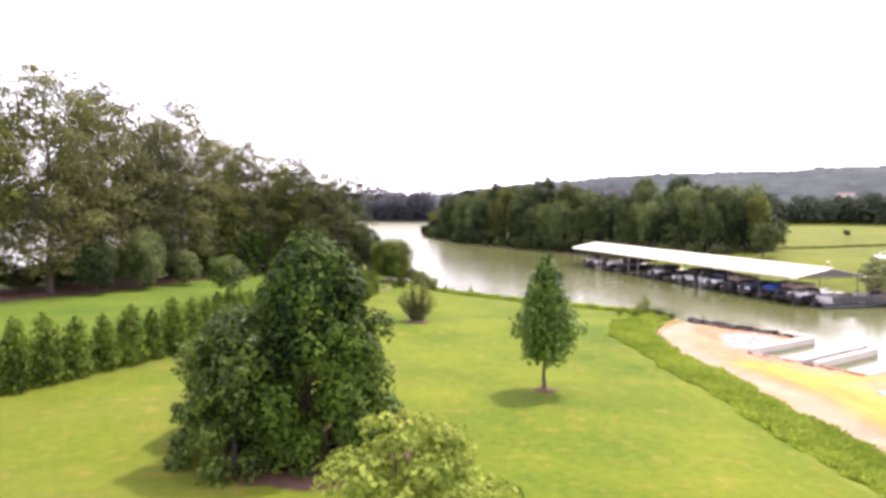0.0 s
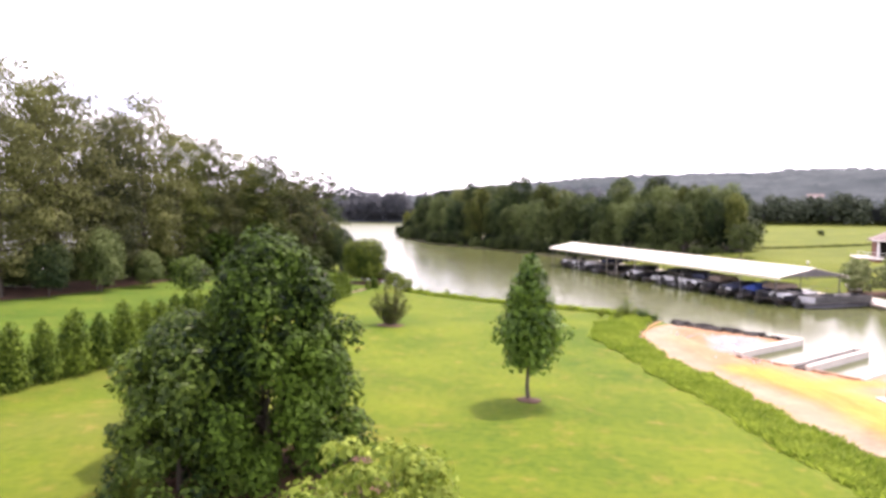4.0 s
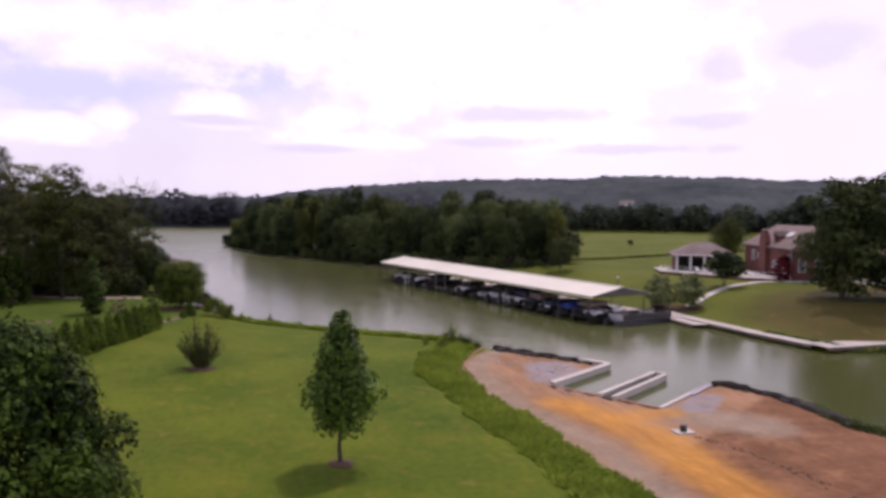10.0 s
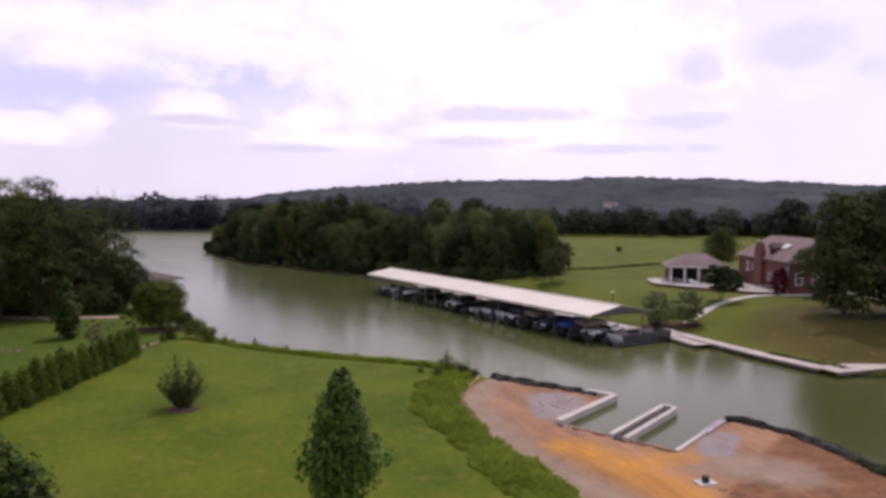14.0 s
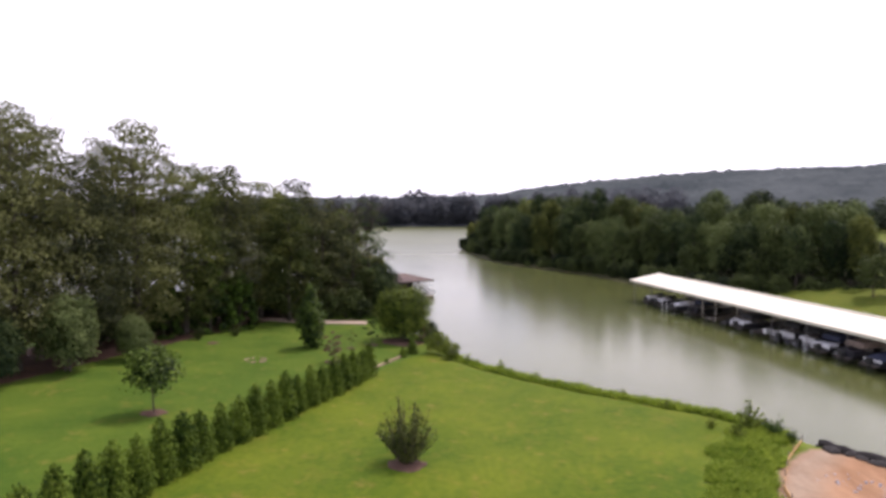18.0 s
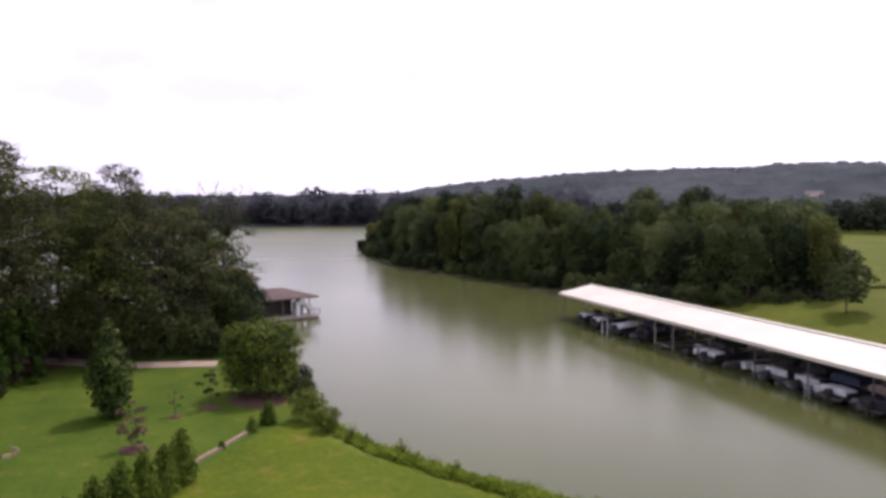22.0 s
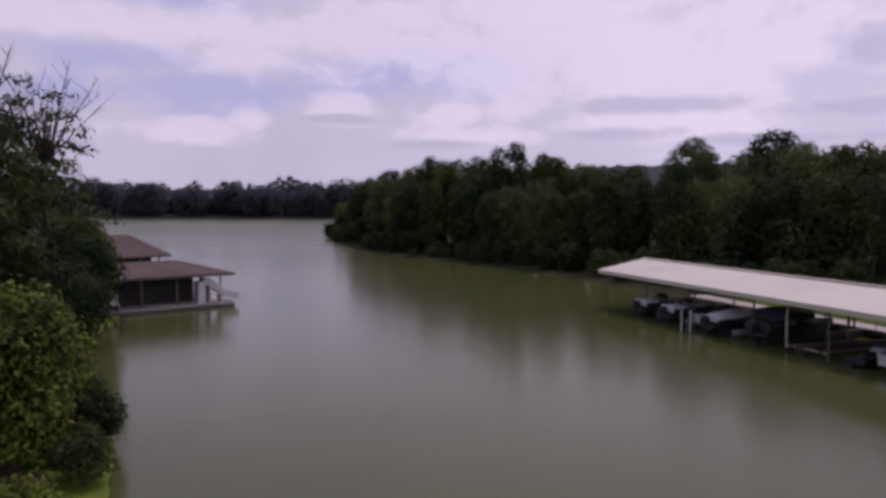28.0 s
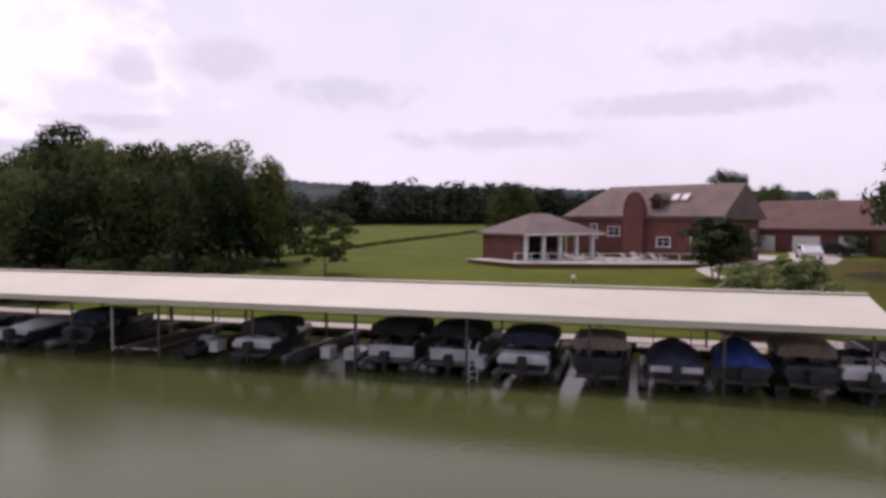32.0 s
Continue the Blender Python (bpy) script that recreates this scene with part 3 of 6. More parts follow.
def build_ground():
    xs, ys = axis(-50, 100, 0.8, 2600), axis(8, 150, 0.8, 2600)
    ys = np.unique(np.concatenate([ys, np.arange(400, 540, 7.0)]))
    gx, gy = np.meshgrid(xs, ys)
    s = signed_distance(gx, gy)
    z = height(gx, gy, s)
    nx, ny = len(xs), len(ys)
    idx = np.arange(nx * ny).reshape(ny, nx)
    quads = np.stack([idx[:-1, :-1], idx[:-1, 1:], idx[1:, 1:], idx[1:, :-1]], -1).reshape(-1, 4)
    me = fast_mesh("ground", np.stack([gx, gy, z], -1).reshape(-1, 3), quads, GROUND)
    me.shade_smooth()
    edge_x = np.interp(gy, [8, 24, 30, 37, 42, 49, 57, 61, 64, 66], [19.6, 18.9, 18.2, 18.1, 17.6, 16.8, 17.1, 19.0, 21.6, 27.0])
    sand = ease(gx - edge_x, -0.7, 0.7) * ease(gx, 60, 50) * ease(gx * 0.45 + gy, 84, 76)
    sand *= 1.0 - ease(gx + 1.2 * np.sin(gy * 0.5), 33.5, 37.5) * ease(gy + 0.8 * np.sin(gx * 0.7), 33.0, 29.0)
    hedge_x = np.interp(gy, [8, 19.7, 33, 42.4, 50, 58, 69.5, 79.4, 84.4, 88, 92, 112], [-30, -25.5, -19.6, -16.0, -14.6, -13.2, -10.2, -7.9, -6.6, -5.2, -3.0, -3.0])
    regions = {
        "parched": ease(gx, 2, -9) * ease(gy, 52, 36) * (0.55 + 0.45 * np.sin(gx * 0.45 + 1.3 * np.sin(gy * 0.3)) * np.cos(gy * 0.37)),
        "lush": ease(hedge_x - gx, -0.8, 0.8) * ease(gx, -120, -90),
        "field": ease(gy - np.interp(gx, [54, 62, 72, 90, 120, 170], [138, 134, 135.5, 139, 142, 152]), -0.5, 0.8) * ease(gx, 50, 60) * ease(np.hypot(gx, gy), 420, 380),
        "rough": np.maximum(ease(near_line(gx, gy, WEED_LINE), 2.4, 1.2), ease(s, 2.2, 0.8)) * ease(gx + gy * 0.4, 66, 60),
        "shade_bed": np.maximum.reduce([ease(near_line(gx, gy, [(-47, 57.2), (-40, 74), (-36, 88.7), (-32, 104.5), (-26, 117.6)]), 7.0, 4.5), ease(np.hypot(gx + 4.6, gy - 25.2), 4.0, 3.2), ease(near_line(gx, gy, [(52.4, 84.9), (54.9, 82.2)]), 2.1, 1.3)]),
        "olive": ease(gx * 0.45 + gy, 84, 92) * ease(gx, 36, 42),
        "dry_shaded_slope": ease(near_line(gx, gy, [(62, 61), (65, 69), (73, 73), (84, 73)]), 15, 5) * ease(s, 1.0, 3.0),
        # the strip by (73, 75) is painted shadow below the shade trees
        "wood_floor_shade": np.maximum(ease(np.hypot(gx, gy), 400, 440) + ease(near_line(gx, gy, [(73, 75), (80, 68)]), 6.5, 3.5), ease(gx * 0.45 + gy, 151, 155) * ease(gx - 0.4 * (gy - 124), 60, 55) * ease(gy, 330, 310) * ease(gx, -15, -5)),
        # haze tint sets in with distance from the origin
        "hazed_floor": ease(np.hypot(gx, gy), 430, 480),
        "dirt": sand,
        "soil": sand * ease((gx - 24.7) * 6.4 - (gy - 37.6) * 8.8, -4, 10),
        "pale": sand * np.maximum(ease(gx - edge_x, 4.0, 1.0), ease(near_line(gx, gy, [(27.5, 42.5), (30.5, 39.5)]), 3.5, 1.0)),
        "clay": sand * np.maximum(ease(near_line(gx, gy, [(21.2, 46.5), (22.4, 42.6), (23.2, 38.6), (22.5, 34.6), (22.4, 30.0), (22.0, 22.0)]), 3.0, 0.4),
                                  0.9 * ease(near_line(gx, gy, [(22.4, 42.6), (27.0, 43.4)]), 2.0, 0.3)),
        "gravel": sand * np.maximum(ease(near_line(gx, gy, [(25, 57), (23.8, 53.6)]), 2.6, 1.8), ease(near_line(gx, gy, [(31.7, 46.0), (29.2, 43.6)]), 1.5, 0.8)),
    }
    for name, w in regions.items():
        layer = me.attributes.new(name, "FLOAT", "POINT")
        layer.data.foreach_set("value", w.astype(np.float32).ravel())
    return tagged(new("ground", me), "green mown lawn, sandy bank and fields round the lake", "ground", kind="structure")


build_ground()
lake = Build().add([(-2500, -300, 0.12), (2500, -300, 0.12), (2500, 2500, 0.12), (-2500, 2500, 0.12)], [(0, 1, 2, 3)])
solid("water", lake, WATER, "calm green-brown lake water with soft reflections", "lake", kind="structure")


# ================= trees and shrubs =================
def leaf_cloud(rng, lobes, count, size, droop=0.0, inner=0.3, even=0.0):
    """Arrays of small pointed leaf sprays over lobes (x, y, z, rx, rz); count of them in all."""
    lobes = np.array(lobes, float)
    area = lobes[:, 3] * (lobes[:, 3] + lobes[:, 4])
    pick = rng.choice(len(lobes), count, p=area / area.sum())
    lb = lobes[pick]
    d = rng.normal(size=(count, 3))
    d /= np.linalg.norm(d, axis=1)[:, None]
    d[:, 2] = np.where(d[:, 2] < -0.35, -d[:, 2], d[:, 2])
    r = np.where(rng.random(count) < inner, rng.uniform(0.35, 0.85, count), rng.normal(0.96, 0.09, count))
    c = lb[:, :3] + d * r[:, None] * np.stack([lb[:, 3], lb[:, 3], lb[:, 4]], 1)
    n = d + rng.normal(size=(count, 3)) * 0.3
    n = n * (1 - even)
    n[:, 2] += 0.25 + even
    n /= np.linalg.norm(n, axis=1)[:, None]
    a = np.cross(n, rng.normal(size=(count, 3)))
    a /= np.linalg.norm(a, axis=1)[:, None] + 1e-9
    b = np.cross(n, a)
    b[:, 2] -= droop
    sz = size * rng.uniform(0.6, 1.35, count)[:, None]
    w = rng.uniform(0.42, 0.7, count)[:, None]
    verts = np.stack([c - b * sz, c + a * sz * w, c + b * sz + n * sz * 0.25, c - a * sz * w], 1).reshape(-1, 3)
    return verts, np.arange(4 * count).reshape(-1, 4)


def branch_tubes(rng, bld, base, top, radius, limbs, spread, low=0.3):
    """A tapered, slightly bent trunk with limbs that reach into the crown."""
    base, top = Vector(base), Vector(top)
    steps = 6
    pts = [base.lerp(top, i / steps) + Vector((rng.normal(0, 0.006), rng.normal(0, 0.006), 0)) * (top - base).length * min(i, 2) for i in range(steps + 1)]
    bld.tube(pts, [radius * (1.25 if i == 0 else 1.0 - 0.82 * i / steps) for i in range(steps + 1)], 7)
    for k in range(limbs):
        w = low + (0.92 - low) * (k + 0.5) / limbs
        i = min(int(w * steps), steps - 1)
        p = pts[i].lerp(pts[i + 1], w * steps - i)
        az = k * 2.4 + rng.uniform(-0.5, 0.5)
        reach = spread * (1.05 - 0.6 * w) * rng.uniform(0.7, 1.05)
        tip = p + Vector((math.cos(az) * reach, math.sin(az) * reach, reach * rng.uniform(0.35, 0.8)))
        mid = p.lerp(tip, 0.5) + Vector((0, 0, -0.06 * reach))
        r = radius * (1 - 0.8 * w) * 0.55
        bld.tube([p, mid, tip], [r, r * 0.65, r * 0.2], 5)


def crown_lobes(rng, h, low, width, shape, n):
    """Lobes of a crown from low to h; shape: round, cone, column or open."""
    lobes = []
    for k in range(n):
        w = (k + 0.5) / n
        z = low + (h - low) * w
        if shape == "cone":
            rr = width / 2 * (1.02 - w) ** 0.75 * (0.55 + min(w * 4, 1) * 0.45)
        elif shape == "egg":
            rr = width / 2 * min(1.0, 0.60 + 1.2 * w) * min(1.0, 1.3 * (1.03 - w) ** 0.72)
        elif shape == "spire":
            rr = width / 2 * (1.02 - w ** 2.0) ** 0.7
        elif shape == "column":
            rr = width / 2 * (math.sin(math.pi * min(0.97, 0.12 + 0.86 * w)) ** 0.5)
        else:
            rr = width / 2 * (math.sin(math.pi * min(0.95, 0.16 + 0.75 * w)) ** 0.65)
        az = k * 2.39996 + rng.uniform(-0.4, 0.4)
        off = rr * rng.uniform(0.35, 0.68)
        size = rr * rng.uniform(0.42, 0.62) + 0.04 * width
        if shape == "spire":
            off, size = rr * rng.uniform(0.3, 0.5), rr * rng.uniform(0.5, 0.62) + 0.03 * width
        if shape == "ragged":
            z = low + (h - low) * w ** 1.08
            rr = width / 2 * (1.02 - ((z - low) / (h - low)) ** 2.2) ** 0.6
            off, size = rr * math.sqrt(rng.uniform(0.12, 0.9)), width * rng.uniform(0.085, 0.14)
            lobes.append((math.cos(az) * off, math.sin(az) * off, z - 0.08 * h * (off / rr) ** 3, size, size * rng.uniform(0.9, 1.5)))
            continue
        if shape == "billow":
            up = -0.92 + 1.78 * w
            flat = math.sqrt(1 - up * up) if up > 0 else max(math.sqrt(1 - up * up), 0.78)
            grow = rng.uniform(0.48, 0.74)
            size = width * rng.uniform(0.14, 0.23)
            lobes.append((math.cos(az) * flat * width / 2 * grow, math.sin(az) * flat * width / 2 * grow, (h + low) / 2 + up * (h - low) / 2 * rng.uniform(0.74, 0.9), size, size * rng.uniform(0.8, 1.2)))
            continue
        if shape == "open":
            off, size = rr * rng.uniform(0.25, 0.98), rr * rng.uniform(0.22, 0.38) + 0.03 * width
            lobes.append((math.cos(az) * off, math.sin(az) * off, z, size, size * rng.uniform(0.42, 0.7)))
            continue
        lobes.append((math.cos(az) * off, math.sin(az) * off, z, size, size * rng.uniform(0.6, 0.95)))
    return lobes


def tree_model(seed, h, low, width, shape, lobes, count, leaf, material, trunk=0.2, limbs=7, forks=1, droop=0.0, bare=0):
    """Meshes of one tree: its trunk with limbs, and its crown."""
    rng = np.random.default_rng(seed)
    lb = crown_lobes(rng, h, low, width, shape, lobes)
    wood = Build()
    for k in range(forks):
        a = 2 * math.pi * k / forks + 0.7
        o = 0.0 if forks == 1 else 0.12 * width
        branch_tubes(rng, wood, (math.cos(a) * o * 0.3, math.sin(a) * o * 0.3, -0.3), (math.cos(a) * o, math.sin(a) * o, h * 0.9), trunk / math.sqrt(forks), limbs, width * 0.42, max(0.12, low / h * 0.8))
    for k in range(bare):
        az, z = rng.uniform(0, 6.28), rng.uniform(0.75, 0.95) * h
        tip = (math.cos(az) * width * 0.4, math.sin(az) * width * 0.4, z + h * rng.uniform(0.08, 0.2))
        wood.tube([(0, 0, h * 0.7), (tip[0] * 0.5, tip[1] * 0.5, z), tip], [0.09, 0.05, 0.015], 4)
        for j in range(5):
            p = Vector((tip[0] * 0.5, tip[1] * 0.5, z)).lerp(Vector(tip), j / 5)
            wood.tube([p, p + Vector((rng.normal(0, 0.6), rng.normal(0, 0.6), rng.uniform(0.4, 1.4)))], [0.025, 0.008], 3)
    v, q = leaf_cloud(rng, lb, count, leaf, droop)
    return wood.mesh("trunk", BARK), fast_mesh("crown", v, q, material)


def spray_model(seed, h, width, stems, leaf, per, material, low=0.15, bulge=0.42):
    """Many thin stems that fan out of one foot, each with leaves along its upper length."""
    rng = np.random.default_rng(seed)
    wood, lobes = Build(), []
    for k in range(stems):
        az, out_r, up = k * 2.4 + rng.uniform(-0.4, 0.4), width / 2 * math.sqrt(rng.uniform(0.05, 1.0)), h * rng.uniform(0.62, 1.0)
        tip = Vector((math.cos(az) * out_r, math.sin(az) * out_r, up * (1.0 - 0.5 * (2 * out_r / width) ** 2)))
        mid = Vector((tip.x * bulge, tip.y * bulge, tip.z * 0.5))
        wood.tube([(tip.x * 0.06, tip.y * 0.06, -0.2), mid, tip], [0.035, 0.022, 0.006], 4)
        for j in range(7):
            f = low + (1.02 - low) * (j + rng.uniform(0, 0.8)) / 7
            p = Vector((0, 0, 0)).lerp(mid, f * 2) if f < 0.5 else mid.lerp(tip, f * 2 - 1)
            r = width * rng.uniform(0.045, 0.085) * (1.15 - 0.6 * f)
            lobes.append((p.x, p.y, p.z, r, r * 1.5))
    v, q = leaf_cloud(rng, lobes, per, leaf)
    return wood.mesh("trunk", BARK), fast_mesh("crown", v, q, material)


def plant(name, model, x, y, size=1.0, turn=0.0, label="", category="tree", group="", wide=1.0, z=None):
    zz = ground_at(x, y) if z is None else z
    m = pose(x, y, zz - 0.05, 0, 0, turn) @ Matrix.Diagonal((size * wide, size * wide, size, 1))
    ob = thing(name, m, label, category, group)
    part("trunk", model[0], None, ob)
    part("crown", model[1], None, ob)
    return ob


rnd = random.Random(4)

# the wooded point across the cove
OAKS = [tree_model(10 + k, 14, 0.8, (9.6, 8.2, 9.0, 7.6, 10.2)[k], "billow", 34, 6300, 0.23, (LEAF_OAK, LEAF_DARK, LEAF_OAK, LEAF_OLIVE, LEAF_OAK)[k], 0.28, 8) for k in range(5)]
POPLARS = [tree_model(20 + k, 16, 1.2, 7.8, "billow", 34, 6000, 0.23, (LEAF_OAK, LEAF_DARK)[k], 0.26, 8) for k in range(2)]
BUSHES = [tree_model(30 + k, 5, 0.2, 6.0, "billow", 18, 2200, 0.22, (LEAF_DARK, LEAF_DARK)[k], 0.14, 6) for k in range(2)]
POINT_EDGE = [(-5, 260.7), (-1, 238.5), (4.5, 219.8), (9, 203.9), (16, 191.7), (22, 183.3), (28.2, 174.9), (32.4, 165.5), (35.7, 155.2), (39.4, 145.9), (45.3, 138.4), (52.7, 132.3), (60, 128.9)]
WOOD_LABEL = "tall leafy green tree in the dense wood on the lake point"
for i, ((ax, ay), (bx, by)) in enumerate(zip(POINT_EDGE, POINT_EDGE[1:])):
    step = math.hypot(bx - ax, by - ay)
    n = max(1, round(step / (6.0 if i < 8 else 4.6)))
    for k in range(n):
        w = (k + 0.5) / n
        px, py = ax + (bx - ax) * w, ay + (by - ay) * w
        grow = 1.02 if i < 1 else 1.17 if i < 6 else 0.97
        for row in range(3):
            off = 1.5 + row * 6.5 + rnd.uniform(-1.2, 1.2)
            pool = OAKS + POPLARS if row else OAKS
            sz = grow * rnd.uniform(0.72, 1.04) * (0.88 if row == 0 else 1.0)
            plant("oak_tree", rnd.choice(pool), px + off * abs((by - ay) / step) + rnd.uniform(-1.5, 1.5), py + off * abs((bx - ax) / step) + rnd.uniform(-1.5, 1.5), sz, rnd.uniform(0, 360), WOOD_LABEL, "tree", "trees on the wooded point", rnd.uniform(0.66, 0.92) if row == 0 else rnd.uniform(0.8, 1.05))
        plant("bush", rnd.choice(BUSHES), px + rnd.uniform(1, 4), py + rnd.uniform(0, 3), rnd.uniform(0.8, 1.3), rnd.uniform(0, 360), "dark leafy bush beneath the lakeside trees", "bush", "bushes along the wooded point")
        for j in range(3):
            q, off = w + (j - 1) * 0.33 / n, (0.6 if i < 2 else 1.8) + 1.3 * (j % 2) + (1.2 if i > 4 else 0.0)
            plant("bush", rnd.choice(BUSHES), ax + (bx - ax) * q - 0.75 * off + rnd.uniform(-0.8, 0.8), ay + (by - ay) * q - 0.65 * off + rnd.uniform(-0.8, 0.8), rnd.uniform(0.3, 0.85), rnd.uniform(0, 360), "low green bush overhanging the water's edge", "bush", "bushes on the wooded point", 0.86, z=-0.1)

# the tall trees beside the lawn
PINES = [tree_model(40 + k, 22, 2.0, 11.0, "open", 120, 22000, 0.155, (LEAF_PINE, LEAF_OLIVE, LEAF_PINE)[k], 0.36, 12, bare=(2, 0, 3)[k]) for k in range(3)]
AIRY = [tree_model(44 + k, 14, 0.8, 8.8, "open", 64, 9500, 0.15, (LEAF_OLIVE, LEAF_PINE)[k], 0.22, 10) for k in range(2)]
TALL = [(-43, 61.1, 1.02, 1), (-38.5, 69, 0.99, 0), (-36.5, 75.9, 0.97, 2), (-34.5, 81.8, 0.82, 0), (-33, 88.7, 0.99, 2), (-31, 95.6, 0.84, 1), (-29, 102.5, 0.85, 0), (-26.5, 107.8, 0.78, 1),
        (-24, 114.7, 0.8, 2), (-21.5, 121.5, 0.62, 0), (-41, 82.8, 0.98, 2), (-38, 94.7, 0.92, 0), (-33, 107.8, 0.84, 1), (-28, 119.6, 0.7, 0), (-47, 71, 1.03, 0), (-52, 59.2, 1.01, 2), (-50, 49.3, 0.95, 1)]
for x, y, sz, k in TALL:
    plant("tall_tree", PINES[k], x, y, sz, rnd.uniform(0, 360), "tall open-crowned tree over a mulched bed beside the lawn", "tree", "tall trees beside the lawn")
for x, y, sz, k in ((-19, 119.6, 1.0, 0), (-19.5, 111.7, 1.1, 3), (-19.5, 126.4, 0.98, 3), (-21, 133.3, 0.84, 2), (-22.5, 106.5, 1.08, 4), (-16.5, 129.4, 0.5, 4), (-14.2, 115.6, 0.42, 0), (-15.5, 123.5, 0.46, 1)):
    plant("shore_tree", AIRY[k % 2], x, y, sz, rnd.uniform(0, 360), "leafy tree leaning over the lake shore", "tree", "trees on the west shore")

for k in range(34):
    w = k / 33
    plant("shade_bush", BUSHES[k % 2], -47 + 21 * w + rnd.uniform(-5, 0.5), 60 + 56 * w + rnd.uniform(-2, 3), rnd.uniform(0.35, 0.95), rnd.uniform(0, 360), "dark shrub in the mulched bed under tall trees", "shrub", "shrubs under the tall trees", rnd.uniform(1.0, 1.6))
for x, y, sz in ((-26, 110.6, 0.85), (-23.4, 110.2, 0.75), (-21.0, 111.0, 0.9), (-18.6, 110.2, 0.7), (-16.4, 111.4, 0.8), (-14.4, 111.0, 0.55)):
    plant("shade_bush", BUSHES[int(x) % 2], x, y, sz, 31 * x, "dark shrub behind the gravel path under trees", "shrub", "shrubs under the tall trees")
DEAD = tree_model(49, 16, 2.0, 8.0, "open", 34, 3000, 0.16, LEAF_OAK, 0.26, 14, bare=18)
plant("half_dead_tree", DEAD, -14.6, 119.5, 0.98, 40, "tall half-dead tree with bare grey branches on the shore")
plant("half_dead_tree", DEAD, -16.6, 116.5, 0.96, 190, "tall half-dead tree with bare grey branches on the shore")

for x, y, sz, k in ((-12.6, 118.6, 0.52, 4), (-14.2, 123.6, 0.58, 3), (-11.6, 114.4, 0.42, 4), (-15.6, 127.6, 0.5, 2), (-10.6, 110.6, 0.3, 1)):
    plant("shore_tree", OAKS[k], x, y, sz, rnd.uniform(0, 360), "dark leafy tree hanging over the water's edge", "tree", "trees on the west shore")

for x, y, sz in ((-28.2, 92.5, 0.8), (-25.3, 95.4, 0.65), (-31.0, 84.0, 0.6), (-33.5, 80.5, 0.5)):
    plant("bed_shrub", spray_model(67, 2.4, 2.6, 20, 0.09, 1400, LEAF_OLIVE), x, y, sz, 23 * y, "low tan-green shrub at the mulched bed's edge", "shrub", "shrubs at the bed's edge")
UNDER = tree_model(48, 6.4, 0.6, 5.4, "billow", 36, 9000, 0.15, LEAF_OAK, 0.14, 8, forks=2)
for x, y, sz in ((-32.6, 76.4, 1.0), (-29.6, 81.6, 0.62), (-34.6, 70.2, 0.8)):
    plant("understory_tree", UNDER, x, y, sz, 37 * y, "low leafy green tree at the edge of the mulched bed", "tree", "low trees under the tall ones")

MAGNOLIA = tree_model(46, 7.6, 0.2, 5.2, "ragged", 40, 6500, 0.17, LEAF_BUSH, 0.16, 8)
for x, y, sz in ((-29.0, 97.6, 1.0), (-26.6, 100.4, 0.85), (-32.4, 93.4, 0.8)):
    plant("understory_tree", MAGNOLIA, x, y, sz, 53 * y, "dark glossy evergreen under the tall trees", "tree", "evergreens under the tall trees")

# single trees and shrubs on the lawn
MAPLE = tree_model(51, 6.7, 1.5, 3.1, "egg", 58, 7000, 0.125, LEAF_YOUNG, 0.10, 9)
plant("maple_tree", MAPLE, 5.4, 36.5, 1.05, 20, "young conical maple tree with glossy green leaves on the lawn")
BIG = tree_model(52, 7.5, 0.3, 6.6, "ragged", 130, 37000, 0.110, LEAF_BUSH, 0.2, 10, forks=3)
plant("large_bush", BIG, -4.8, 26.0, 0.97, 0, "large dense bushy evergreen in a mulched bed", "bush", z=1.9)
plant("holly_bush", tree_model(53, 5.4, 0.4, 4.8, "ragged", 80, 14000, 0.11, LEAF_HOLLY, 0.14, 8, forks=2), -7.2, 24.3, 0.95, 60, "dark green holly bush in a mulched bed", "bush", z=1.9)
plant("holly_bush", tree_model(62, 4.6, 0.3, 4.2, "ragged", 60, 10000, 0.11, LEAF_BUSH, 0.12, 8, forks=2), -8.2, 27.6, 1.0, 0, "dark blue-green holly bush behind the others", "bush", z=1.9)
plant("pale_shrub", tree_model(54, 3.1, 0.3, 5.0, "open", 30, 5200, 0.11, LEAF_PALE, 0.09, 8, forks=4), -0.8, 18.4, 1.0, 0, "pale yellow-green shrub with loose twigs", "shrub")
plant("feathery_shrub", spray_model(55, 4.1, 3.5, 70, 0.06, 9500, LEAF_OLIVE, 0.0, 0.6), -2.1, 58.3, 1.0, 0, "feathery multi-stemmed shrub on the lawn", "shrub")
ROUND = tree_model(56, 5.7, 0.1, 6.3, "billow", 64, 19000, 0.115, LEAF_BANK, 0.16, 8, forks=3)
plant("round_bush", ROUND, -7.1, 96.8, 1.0, 0, "large rounded green bush at the water's edge", "bush")
BUSH_PALE = tree_model(34, 5, 0.2, 6.0, "billow", 18, 3400, 0.17, LEAF_BANK, 0.12, 6)
plant("low_bush", BUSH_PALE, -2.8, 90.6, 0.44, 0, "low leafy bush on the lake bank", "bush")
for x, y, sz in ((-3.7, 96.6, 0.34), (-4.6, 99.6, 0.38), (-6.0, 102.4, 0.42), (-8.3, 105.6, 0.5)):
    plant("low_bush", BUSHES[1], x, y, sz, 40 * y, "dark low bush overhanging the lake bank", "bush", "low bushes on the lake bank")
plant("low_bush", BUSH_PALE, -1.4, 88.6, 0.34, 80, "low leafy bush on the lake bank", "bush")
